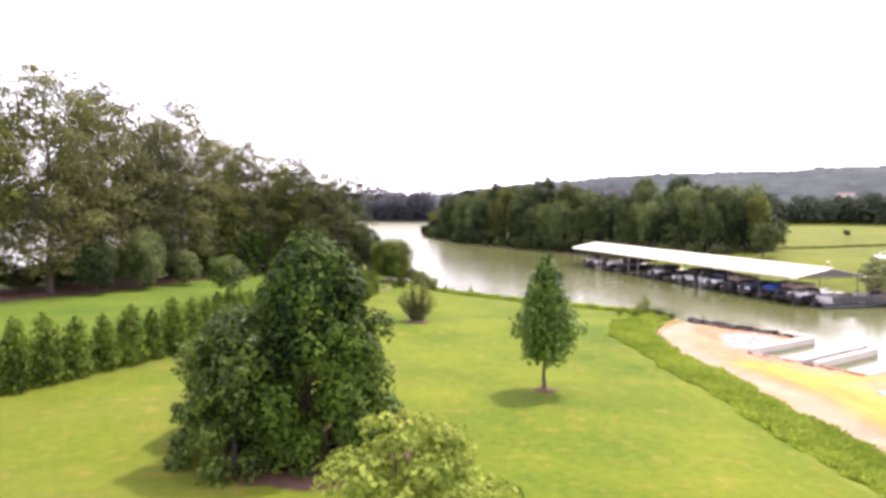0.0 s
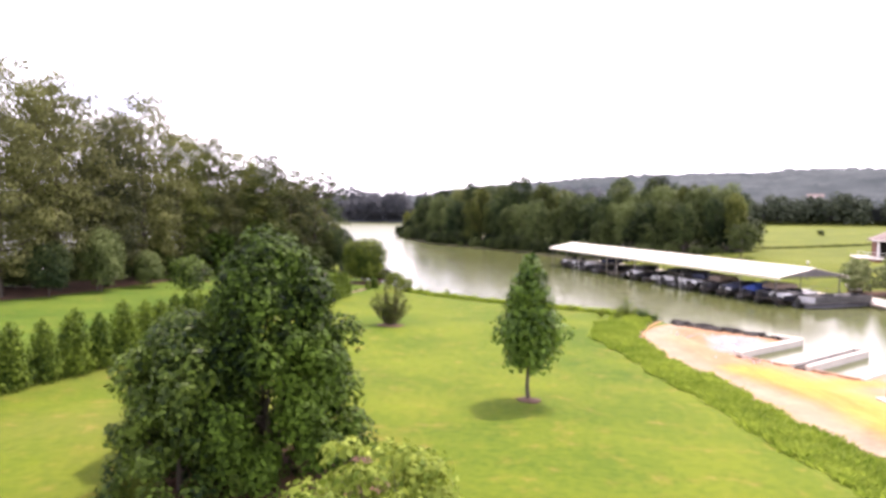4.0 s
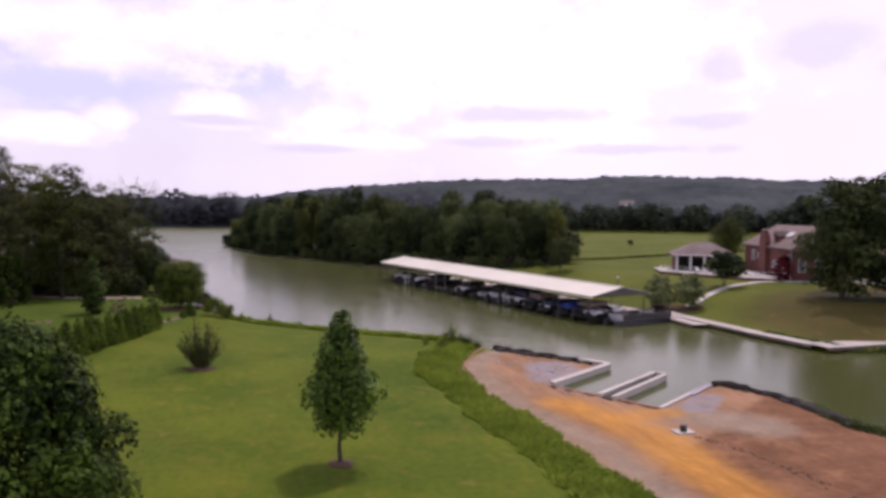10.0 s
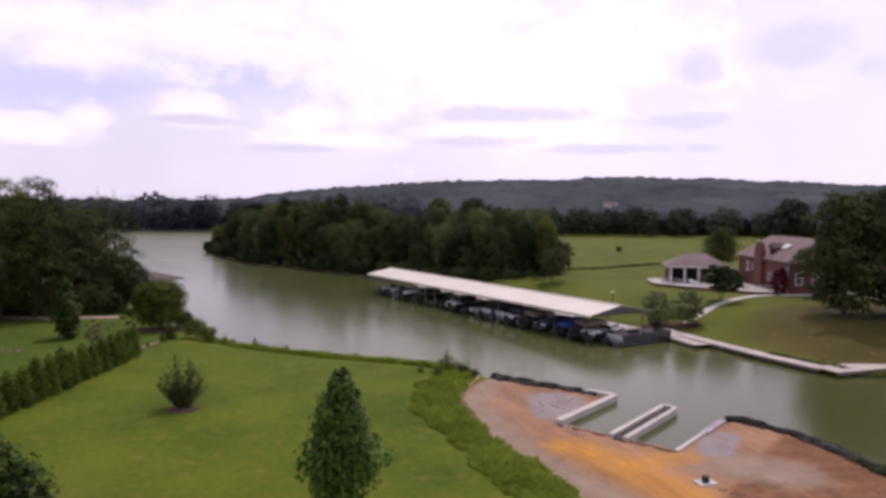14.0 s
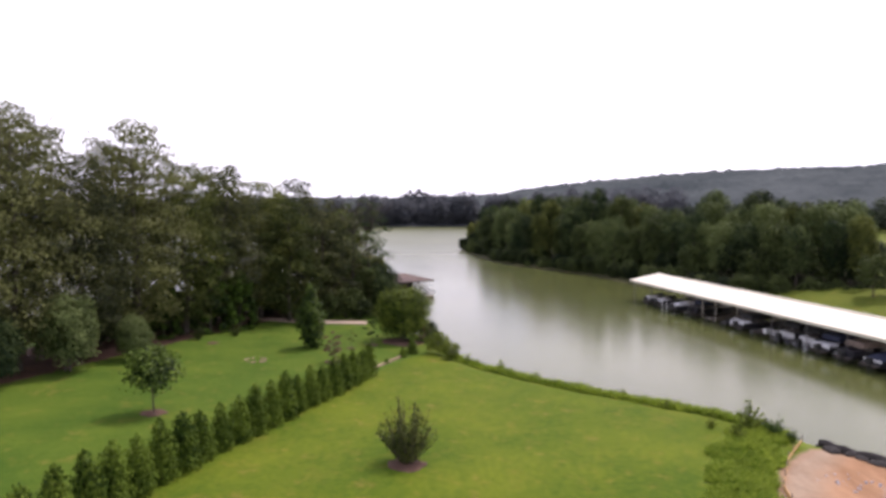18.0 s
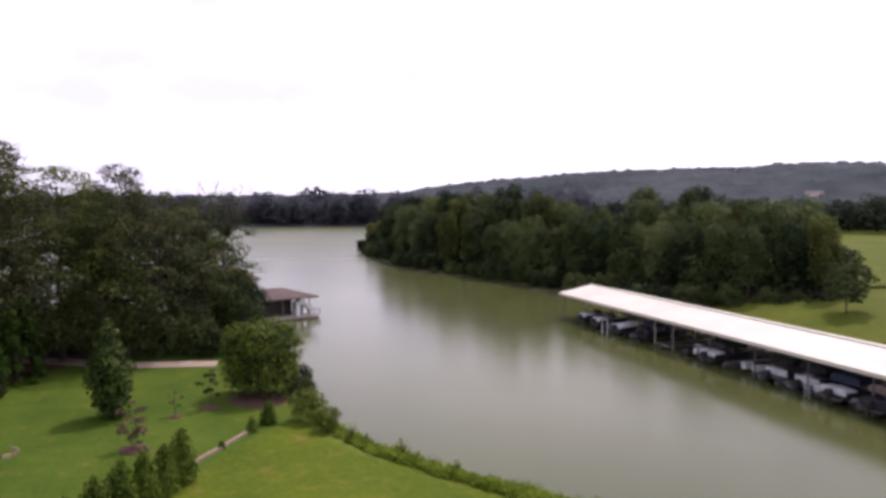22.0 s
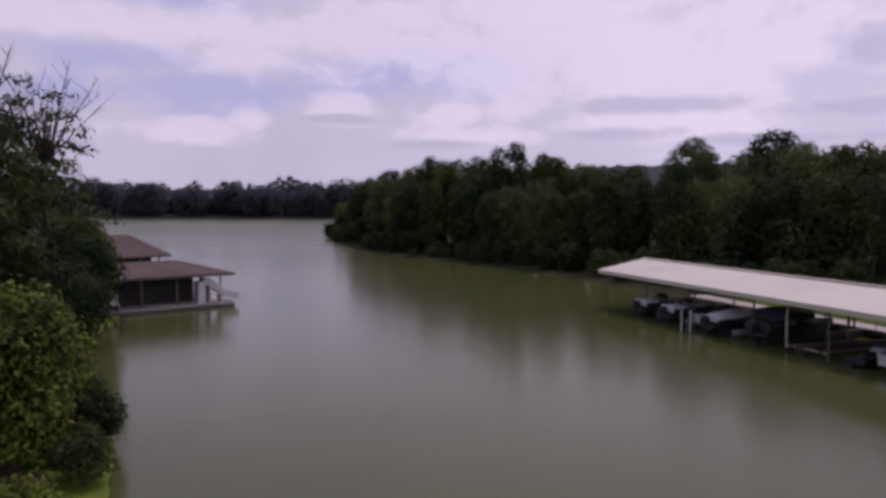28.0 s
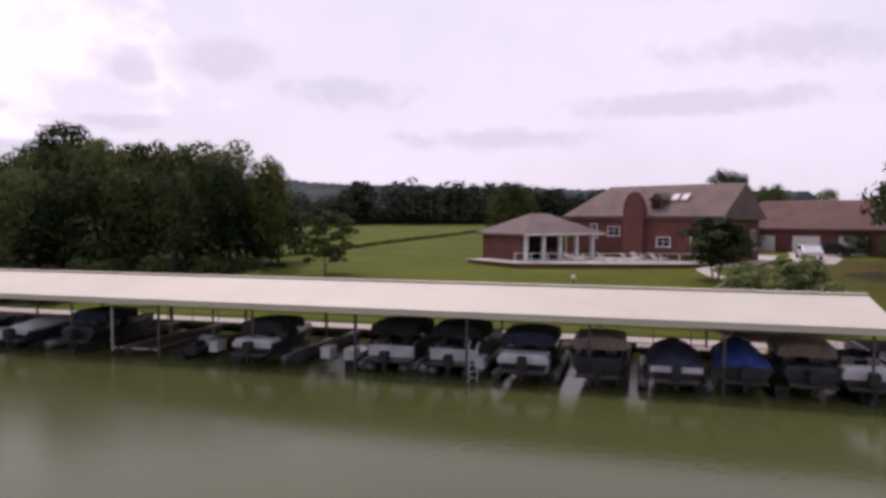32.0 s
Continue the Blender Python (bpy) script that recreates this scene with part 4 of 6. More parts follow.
plant("rose_bush", spray_model(68, 2.7, 2.2, 14, 0.05, 160, LEAF_PINK), -5.0, 97.6, 1.0, 0, "bush with scattered pink blossoms at the water's edge", "bush")
plant("column_tree", tree_model(57, 6.6, 0.15, 3.0, "egg", 34, 5200, 0.14, LEAF_HOLLY, 0.1, 8), -15.7, 90.6, 1.0, 0, "young upright tree with dark green leaves on the lawn")
plant("small_tree", tree_model(58, 4.3, 1.6, 3.6, "round", 22, 2600, 0.13, LEAF_HOLLY, 0.07, 8), -20.1, 65.8, 1.0, 0, "small open-crowned tree in a mulch ring")
plant("young_tree", tree_model(59, 2.9, 0.4, 1.9, "open", 16, 620, 0.09, LEAF_RED, 0.03, 14, forks=4), -12.0, 84.4, 1.0, 0, "spindly young tree with sparse reddish leaves")
plant("young_tree", tree_model(60, 2.8, 0.9, 1.5, "open", 9, 300, 0.10, LEAF_OAK, 0.04, 8), -9.9, 93.2, 1.0, 0, "spindly young tree in a mulch ring")
plant("young_tree", tree_model(61, 2.4, 0.9, 1.2, "open", 7, 200, 0.10, LEAF_OAK, 0.04, 8), -11.7, 91.0, 0.8, 0, "spindly young tree on the lawn beside the path")
WISP = [spray_model(63 + k, 2.3, 2.4, 18, 0.085, 1500, (LEAF_PALE, LEAF_YOUNG)[k]) for k in range(2)]
for x, y, sz, k in ((19.6, 67.9, 1.0, 0), (20.7, 66.6, 0.75, 1), (18.3, 66.2, 0.6, 0), (17.2, 68.0, 0.45, 0), (21.4, 65.6, 0.5, 1), (15.4, 72.6, 0.4, 0)):
    plant("bank_shrub", WISP[k], x, y, sz, 50 * x, "loose wispy pale green shrub on the bank point", "shrub", "shrubs on the bank point")

# the clipped hedge row
CYPRESS = [tree_model(70 + k, 2.65, 0.02, 1.56, "spire", 36, 3000, 0.07, LEAF_HEDGE, 0.05, 4, droop=-0.5) for k in range(3)]
HEDGE = [(-25.5, 19.7), (-19.6, 33), (-16.0, 42.4), (-14.6, 50), (-13.2, 58), (-10.2, 69.5), (-7.8, 79.4)]
run = [0.0]
for (ax, ay), (bx, by) in zip(HEDGE, HEDGE[1:]):
    run.append(run[-1] + math.hypot(bx - ax, by - ay))
count = int(run[-1] / 1.72)
for k in range(count + 1):
    w = run[-1] * k / count
    i = max(j for j in range(len(HEDGE) - 1) if run[j] <= w + 1e-6)
    f = (w - run[i]) / (run[i + 1] - run[i])
    x, y = HEDGE[i][0] + (HEDGE[i + 1][0] - HEDGE[i][0]) * f, HEDGE[i][1] + (HEDGE[i + 1][1] - HEDGE[i][1]) * f
    sz = (1.32 - 0.26 * w / run[-1]) * rnd.uniform(0.9, 1.08)
    plant("arborvitae", CYPRESS[k % 3], x + rnd.uniform(-0.1, 0.1), y, sz, rnd.uniform(0, 360), "clipped cone-shaped arborvitae in a hedge row", "hedge shrub", "arborvitae hedge row", rnd.uniform(0.92, 1.1))

# trees round the brick house
SHADE = [tree_model(80 + k, 15.5, 0.9, 10.0, "open", 90, 9000, 0.28, LEAF_DARK, 0.34, 10) for k in range(2)]
for x, y, sz, k in ((69.6, 73.2, 0.92, 0), (75.8, 72.0, 0.98, 1), (81.7, 66.4, 0.95, 0), (87.9, 73.0, 0.9, 1)):
    plant("shade_tree", SHADE[k], x, y, sz, rnd.uniform(0, 360), "dark spreading shade tree on the house lawn", "tree", "shade trees on the house lawn")
MYRTLE = tree_model(83, 4.4, 0.5, 4.4, "open", 30, 3600, 0.17, LEAF_MYRTLE, 0.06, 8, forks=4)
for x, y, sz in ((52.4, 84.9, 1.0), (54.9, 82.2, 1.0)):
    plant("crape_myrtle", MYRTLE, x, y, sz, rnd.uniform(0, 360), "crape myrtle with pale blossom by the dock path", "tree", "crape myrtles by the dock")
plant("field_tree", tree_model(87, 8.0, 2.2, 6.4, "round", 40, 6500, 0.16, LEAF_OLIVE, 0.14, 8), 86.2, 116.3, 1.0, 10, "rounded tree behind the pool house")
plant("yard_tree", tree_model(86, 4.7, 1.3, 5.0, "open", 34, 4600, 0.17, LEAF_OAK, 0.12, 9, forks=2), 65.0, 88.9, 1.0, 50, "small spreading dark green tree below the brick terrace")
plant("field_shrub", BUSHES[0], 98.7, 172.7, 0.28, 0, "small dark shrub in the hay field", "shrub")
plant("bank_tree", tree_model(84, 5.6, 1.2, 5.0, "open", 30, 3600, 0.15, LEAF_DARK, 0.09, 8, forks=2), 54.3, 119.6, 1.0, 0, "small open-crowned tree on the grassy bank")
plant("red_bush", tree_model(85, 3.6, 0.2, 3.4, "ragged", 40, 3200, 0.12, LEAF_CRIMSON, 0.06, 5, forks=3), 77.2, 91.6, 1.0, 0, "rounded red-leaved bush by the house corner", "bush")
for x, y, sz, k in ((122, 96.4, 0.85, 1), (144.8, 92.4, 0.7, 0), (155.1, 84.4, 0.65, 2), (132.4, 72.4, 0.75, 3)):
    plant("yard_tree", OAKS[k], x, y, sz, rnd.uniform(0, 360), "leafy tree behind the brick house", "tree", "trees behind the house")


def woods(name, seed, spots, leaf, per, material, label, even=0.0):
    """Many far trees as one mesh: each a trunk-high stack of leafy lobes."""
    rng = np.random.default_rng(seed)
    vs, total = [], 0
    for x, y, z, h, w in spots:
        lb = crown_lobes(rng, h, h * 0.08, w, "billow", 16)
        v, q = leaf_cloud(rng, lb, per, leaf, inner=0.15, even=even)
        vs.append(v + np.array([x, y, z]))
        total += len(q)
    v = np.concatenate(vs)
    me = fast_mesh(name, v, np.arange(4 * total).reshape(-1, 4), material)
    return tagged(new(name, me), label, "woods", kind="stuff")


def spots_along(seed, pts, gap, rows, row_gap, h, w):
    rng = np.random.default_rng(seed)
    found = []
    for (ax, ay), (bx, by) in zip(pts, pts[1:]):
        d = math.hypot(bx - ax, by - ay)
        for k in range(int(d / gap)):
            f = (k + rng.uniform(0, 1)) / int(d / gap)
            for r in range(rows):
                off = r * row_gap + rng.uniform(-row_gap, row_gap) * 0.4
                x, y = ax + (bx - ax) * f - (by - ay) / d * off, ay + (by - ay) * f + (bx - ax) / d * off
                found.append((x, y, ground_at(x, y) - 0.3, h * rng.uniform(0.75, 1.15), w * rng.uniform(0.8, 1.25)))
    return found


woods("field_woods", 1, spots_along(1, [(40, 320), (75, 305), (129, 276), (180, 246), (200, 233)], 7, 2, 8, 11.5, 11), 0.8, 420, LEAF_FAR, "dark belt of trees beyond the hay field")
woods("tall_field_woods", 4, spots_along(4, [(200, 233), (233, 212), (300, 172), (345, 110)], 7, 2, 8, 15.0, 12), 0.85, 520, LEAF_FAR, "tall dark belt of trees behind the field and house")
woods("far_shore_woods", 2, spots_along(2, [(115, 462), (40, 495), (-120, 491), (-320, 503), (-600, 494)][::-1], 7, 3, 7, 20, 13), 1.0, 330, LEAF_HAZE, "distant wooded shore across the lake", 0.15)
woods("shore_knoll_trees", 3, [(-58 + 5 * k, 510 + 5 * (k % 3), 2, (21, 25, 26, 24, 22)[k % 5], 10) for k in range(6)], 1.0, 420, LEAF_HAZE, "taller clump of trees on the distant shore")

def hill_canopy():
    """The closed tree canopy of the far hills, a sheet of rounded crowns."""
    rng = np.random.default_rng(7)
    az, dist = np.radians(np.arange(-19, 89, 0.22)), 325 * 1.0125 ** np.arange(0, 92)
    ga, gd = np.meshgrid(az, dist)
    ga = ga + rng.uniform(-0.0012, 0.0012, ga.shape)
    x, y = gd * np.sin(ga), gd * np.cos(ga)
    table = rng.uniform(-1, 1, (256, 256))

    def lumps(u, v):
        i, j = np.floor(u).astype(int), np.floor(v).astype(int)
        f, g = ease(u - i, 0, 1), ease(v - j, 0, 1)
        a, b, c, d = (table[(i + p) % 256, (j + q) % 256] for p, q in ((0, 0), (1, 0), (0, 1), (1, 1)))
        return (a * (1 - f) + b * f) * (1 - g) + (c * (1 - f) + d * f) * g

    crowns = lumps(x / 9, y / 9) + 0.9 * lumps(x / 31, y / 31)
    glade = ease(np.hypot(x - 277, y - 486), 15, 34)
    z = height(x, y) + 0.3 + glade * (7.9 + 2.0 * crowns) + glade * rng.normal(0, 0.8, x.shape)
    open_land = (x * 0.57 + y < 372) | ((x < 128) & (y < 505))
    idx = np.arange(x.size).reshape(x.shape)
    keep = ~(open_land[:-1, :-1] | open_land[1:, :-1] | open_land[:-1, 1:] | open_land[1:, 1:])
    quads = np.stack([idx[:-1, :-1], idx[:-1, 1:], idx[1:, 1:], idx[1:, :-1]], -1)[keep]
    me = fast_mesh("hill_canopy", np.stack([x, y, z], -1).reshape(-1, 3), quads, LEAF_HILL_HAZE)
    me.shade_smooth()
    return tagged(new("hill_canopy", me), "hazy blue-green canopy of the wooded hills", "woods", kind="stuff")


hill_canopy()


# ================= covered dock and its boats =================
DOCK = Matrix.Translation((24.6, 134.2, 0)) @ Matrix.Rotation(math.atan2(-0.9686, 0.2487), 4, "Z")   # x along the dock, y towards the bank
LEN, HALF, EAVE, RIDGE = 58.3, 4.7, 3.32, 4.2


def covered_dock():
    ob = thing("covered_dock", DOCK, "long covered boat dock with a pale ribbed metal roof", "boat dock")
    for y in (0.0, 2 * HALF):
        b = Build().add([(0, y, EAVE), (LEN, y, EAVE), (LEN, HALF, RIDGE), (0, HALF, RIDGE), (0, y, EAVE - 0.05), (LEN, y, EAVE - 0.05), (LEN, HALF, RIDGE - 0.05), (0, HALF, RIDGE - 0.05)],
                        [(0, 1, 2, 3), (7, 6, 5, 4), (0, 4, 5, 1), (1, 5, 6, 2), (3, 7, 4, 0)])
        slope = part("roof_slope", b, ROOF_METAL, ob)
        ribs = Build()
        for k in range(64):
            x = 0.45 + k * 0.9
            w = 0.035
            ribs.add([(x - w, y, EAVE), (x + w, y, EAVE), (x + w, HALF, RIDGE), (x - w, HALF, RIDGE), (x - w / 2, y, EAVE + 0.006), (x + w / 2, y, EAVE + 0.006), (x + w / 2, HALF, RIDGE + 0.006), (x - w / 2, HALF, RIDGE + 0.006)],
                     [(4, 5, 6, 7), (0, 1, 5, 4), (1, 2, 6, 5), (2, 3, 7, 6), (3, 0, 4, 7)])
        part("roof_ribs", ribs, ROOF_METAL, slope)
        part("fascia", Build().box(LEN / 2, y + (0.05 if y == 0 else -0.05), EAVE - 0.17, LEN, 0.06, 0.26), ROOF_METAL, ob)
    part("ridge_cap", Build().box(LEN / 2, HALF, RIDGE + 0.05, LEN, 0.36, 0.05), ROOF_METAL, ob)
    for x in (0.06, LEN - 0.06):
        part("gable_panel", Build().add([(x - 0.02, 0.1, EAVE - 0.06), (x - 0.02, 2 * HALF - 0.1, EAVE - 0.06), (x - 0.02, HALF, RIDGE - 0.06), (x + 0.02, 0.1, EAVE - 0.06), (x + 0.02, 2 * HALF - 0.1, EAVE - 0.06), (x + 0.02, HALF, RIDGE - 0.06)],
                                        [(0, 1, 2), (5, 4, 3), (0, 3, 4, 1), (1, 4, 5, 2), (2, 5, 3, 0)]), STEEL, ob)
    for k in range(11):
        x = 0.9 + k * (LEN - 1.8) / 10
        for y in (0.35, 2 * HALF - 0.35):
            part("post", Build().tube([(x, y, -1.5), (x, y, EAVE - 0.1)], 0.065, 8), STEEL, ob)
        tr = Build()
        tr.tube([(x, 0.2, EAVE - 0.28), (x, 2 * HALF - 0.2, EAVE - 0.28)], 0.05, 5)
        tr.tube([(x, 0.2, EAVE - 0.12), (x, HALF, RIDGE - 0.12), (x, 2 * HALF - 0.2, EAVE - 0.12)], 0.045, 5)
        for y in (1.6, 2.9, 5.9, 7.2):
            tr.tube([(x, y, EAVE - 0.28), (x, HALF + (y - HALF) * 0.72, RIDGE - 0.16 - abs(y - HALF) * 0.15)], 0.03, 4)
        part("truss", tr, STEEL, ob)
    return ob


covered_dock()


def dock_thing(name, s, y, z, label, category, group="", turn=0.0):
    return thing(name, DOCK @ pose(s, y, z, 0, 0, turn), label, category, group)


walkway = dock_thing("dock_walkway", 0, 0, 0, "long pale floating walkway behind the boat slips", "walkway")
part("deck", Build().box(LEN / 2 + 1.5, 10.5, 0.62, LEN + 3, 1.9, 0.10), DECKING, walkway)
part("edge_beam", Build().box(LEN / 2 + 1.5, 9.6, 0.46, LEN + 3, 0.1, 0.3), TIMBER, walkway)
part("edge_beam", Build().box(LEN / 2 + 1.5, 11.4, 0.46, LEN + 3, 0.1, 0.3), TIMBER, walkway)
for k in range(22):
    part("float", Build().box(1.5 + k * 2.7, 10.5, 0.24, 1.6, 1.6, 0.4), RUBBER, walkway)
rail = dock_thing("dock_railing", 0, 0, 0, "thin steel railing along the floating walkway", "railing")
for k in range(22):
    part("rail_post", Build().tube([(15 + k * 2.0, 9.65, 0.6), (15 + k * 2.0, 9.65, 1.5)], 0.03, 5), STEEL, rail)
for z in (1.05, 1.5):
    part("rail", Build().tube([(15, 9.65, z), (15 + 21 * 2.0, 9.65, z)], 0.03, 5), STEEL, rail)

for k in range(17):
    s = 4.9 + k * 3.28
    fp = dock_thing("finger_pier", s, 0, 0, "narrow weathered finger pier between boat slips", "pier", "finger piers of the dock")
    part("deck", Build().box(0, 5.1, 0.52, 0.55, 9.0, 0.09), DARKENED_TIMBER, fp)
    part("beam", Build().box(-0.24, 5.1, 0.36, 0.08, 9.0, 0.24), DARKENED_TIMBER, fp)
    part("beam", Build().box(0.24, 5.1, 0.36, 0.08, 9.0, 0.24), DARKENED_TIMBER, fp)
    for y in (1.2, 3.8, 6.4, 8.8):
        part("float", Build().box(0, y, 0.22, 0.5, 1.3, 0.36), RUBBER, fp)


def ring(y, half, low, high, chine=0.75):
    """A boat's cross-section at y, keel first."""
    return [(0, y, low), (half * chine, y, low + (high - low) * 0.28), (half, y, high - 0.06), (half * 0.98, y, high), (-half * 0.98, y, high), (-half, y, high - 0.06), (-half * chine, y, low + (high - low) * 0.28)]


def hull_mesh(length, width, depth):
    half = width / 2
    stations = [(0.0, 0.94, 0.10), (0.15, 0.98, 0.04), (0.4, 1.0, 0.0), (0.62, 0.94, 0.02), (0.8, 0.70, 0.16), (0.92, 0.38, 0.36), (1.0, 0.05, 0.62)]
    return Build().loft([ring(w * length, half * a, depth * b, depth * (1.0 + 0.16 * w)) for w, a, b in stations])


def cover_mesh(length, width, depth, peak):
    """A stretched canvas cover with a ridge."""
    half = width / 2
    rings = []
    for w, a, h in ((0.0, 0.95, 0.35), (0.12, 0.99, 0.7), (0.35, 1.01, 1.0), (0.55, 0.97, 0.95), (0.75, 0.76, 0.5), (0.92, 0.38, 0.2), (1.0, 0.06, 0.1)):
        zb = depth * (1.0 + 0.16 * w)
        hw = half * a
        rings.append([(hw * 1.01, w * length, zb - 0.12), (hw, w * length, zb + 0.03), (hw * 0.55, w * length, zb + peak * h * 0.62), (0, w * length, zb + peak * h), (-hw * 0.55, w * length, zb + peak * h * 0.62), (-hw, w * length, zb + 0.03), (-hw * 1.01, w * length, zb - 0.12)])
    return Build().loft(rings)


def outboard(parent, y, z):
    eng = part("outboard_engine", Build().box(0, y, z + 0.35, 0.42, 0.55, 0.5, taper=0.82), RUBBER, parent, "black outboard engine")
    part("leg", Build().box(0, y, z - 0.15, 0.16, 0.26, 0.6), RUBBER, eng)
    part("propeller", Build().tube([(0, y - 0.1, z - 0.42), (0, y + 0.25, z - 0.42)], [0.05, 0.09], 6), STEEL, eng)


def bimini(parent, y0, y1, half, z0, z1, canvas, sag=0.12):
    top = Build()
    rings = []
    for w in (0.0, 0.3, 0.7, 1.0):
        y = y0 + (y1 - y0) * w
        arch = z1 - sag * abs(w - 0.5) * 2
        rings.append([(half, y, arch - 0.16), (half * 0.9, y, arch - 0.02), (half * 0.4, y, arch + 0.06), (-half * 0.4, y, arch + 0.06), (-half * 0.9, y, arch - 0.02), (-half, y, arch - 0.16), (-half * 1.02, y, arch - 0.5),
                      (half * 1.02, y, arch - 0.5)])
    cv = part("canopy", top.loft(rings), canvas, parent, "stretched canvas canopy")
    for y in (y0 + 0.15, y1 - 0.15):
        for sx in (-1, 1):
            part("canopy_pole", Build().tube([(sx * half * 0.97, (y0 + y1) / 2 + (y - (y0 + y1) / 2) * 0.5, z0), (sx * half * 0.97, y, z1 - 0.2)], 0.022, 5), ALUMINIUM, cv)


def runabout(s, label, cover=None, canopy=None, hull=None, length=6.4, width=2.3, y=0.5, z=0.36, peak=0.5):
    ob = dock_thing("motorboat", s, y, z, label, "boat", "boats in the slips")
    # every hull is dark below its pale band, standing in for roof shade
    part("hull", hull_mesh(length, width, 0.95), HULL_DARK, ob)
    part("rub_rail", Build().tube([(-width / 2, 0.1, 0.9), (-width / 2 - 0.02, length * 0.5, 0.98), (-width * 0.36, length * 0.8, 1.04), (0, length, 1.1), (width * 0.36, length * 0.8, 1.04), (width / 2 + 0.02, length * 0.5, 0.98), (width / 2, 0.1, 0.9)], 0.035, 5), RUBBER, ob)
    part("topside_band", Build().box(0, 0.02, 0.86, width * 0.94, 0.06, 0.26), hull or GELCOAT, ob)
    if cover:
        part("cover", cover_mesh(length, width, 0.95, peak), cover, ob, "tight canvas boat cover", True)
    else:
        part("deck", Build().loft([[(-width * 0.42, length * 0.55, 1.06), (width * 0.42, length * 0.55, 1.06), (width * 0.42, length * 0.55, 1.0)], [(-width * 0.3, length * 0.8, 1.12), (width * 0.3, length * 0.8, 1.12), (width * 0.3, length * 0.8, 1.02)], [(-0.04, length * 0.98, 1.14), (0.04, length * 0.98, 1.14), (0.04, length * 0.98, 1.08)]]), GELCOAT, ob)
        part("windscreen", Build().add([(-width * 0.44, length * 0.5, 1.05), (0, length * 0.62, 1.08), (width * 0.44, length * 0.5, 1.05), (width * 0.42, length * 0.44, 1.5), (0, length * 0.54, 1.55), (-width * 0.42, length * 0.44, 1.5)], [(0, 1, 4, 5), (1, 2, 3, 4)]), GLASS_DARK, ob)
        for sx in (-1, 1):
            part("seat", Build().box(sx * width * 0.22, length * 0.34, 1.05, 0.5, 0.6, 0.5, taper=0.9), SEAT, ob)
        part("sun_pad", Build().box(0, 0.62, 1.0, width * 0.9, 1.15, 0.28, taper=0.93), hull or GELCOAT, ob, "white padded stern deck" if not hull else "")
    if canopy:
        bimini(ob, length * 0.15, length * 0.56, width * 0.5, 1.0, 2.0, canopy)
    part("swim_platform", Build().box(0, -0.28, 0.42, width * 0.8, 0.5, 0.08), DARKENED_TIMBER, ob)
    outboard(ob, -0.35, 0.5)
    return ob


def pontoon(m, label, canopy, group="boats in the slips", length=7.4, width=2.5):
    ob = thing("pontoon_boat", m, label, "boat", group)
    for sx in (-0.85, 0.85):
        part("pontoon", Build().tube([(sx, 0.0, 0.3), (sx, 0.15, 0.3), (sx, length * 0.85, 0.3), (sx, length * 0.97, 0.4), (sx, length * 1.02, 0.55)], [0.16, 0.3, 0.3, 0.2, 0.04], 10), ALUMINIUM, ob, smooth=True)
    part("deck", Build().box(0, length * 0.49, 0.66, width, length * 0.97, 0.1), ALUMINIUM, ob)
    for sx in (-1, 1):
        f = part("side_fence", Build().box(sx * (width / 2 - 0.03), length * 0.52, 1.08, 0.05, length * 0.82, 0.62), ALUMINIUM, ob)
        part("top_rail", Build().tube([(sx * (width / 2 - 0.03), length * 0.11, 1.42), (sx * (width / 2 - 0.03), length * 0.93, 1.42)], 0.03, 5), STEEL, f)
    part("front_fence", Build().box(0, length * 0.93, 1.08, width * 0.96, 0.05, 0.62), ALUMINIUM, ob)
    part("rear_fence", Build().box(0, length * 0.11, 1.05, width * 0.94, 0.06, 0.56), GELCOAT, ob)
    for x, y, sx, sy in ((-0.85, 0.3, 0.62, 0.22), (0.85, 0.3, 0.62, 0.2), (-0.85, 0.74, 0.62, 0.24), (0.85, 0.74, 0.62, 0.24)):
        bench = part("bench_seat", Build().box(x, y * length, 0.92, sx, sy * length, 0.42, taper=0.94), SEAT, ob)
        part("bench_back", Build().box(x * 1.22, y * length, 1.24, 0.16, sy * length, 0.32), SEAT, bench)
    part("console", Build().box(0.55, length * 0.48, 1.1, 0.7, 0.55, 0.8, taper=0.85), HULL_DARK, ob)
    if canopy:
        bimini(ob, length * 0.18, length * 0.56, width * 0.5, 1.35, 2.42, canopy)
    outboard(ob, -0.15, 0.6)
    return ob


def boat_lift(s, width=2.9):
    lift_ob = dock_thing("boat_lift", s, 0.6, 0, "grey floating boat lift tanks under a boat", "boat lift", "floating boat lifts")
    for sx in (-1, 1):
        part("tank", Build().tube([(sx * width / 2, 0, 0.38), (sx * width / 2, 5.6, 0.38)], 0.24, 10), TANK_GREY, lift_ob, smooth=True)
        for y in (0.5, 2.6, 4.8):
            part("arm", Build().tube([(sx * width / 2, y, 0.6), (sx * width * 0.3, y + 0.2, 0.78)], 0.05, 5), STEEL, lift_ob)
    for y in (1.4, 4.0):
        part("cross_beam", Build().box(0, y, 0.55, width * 0.8, 0.12, 0.12), STEEL, lift_ob)
    return lift_ob


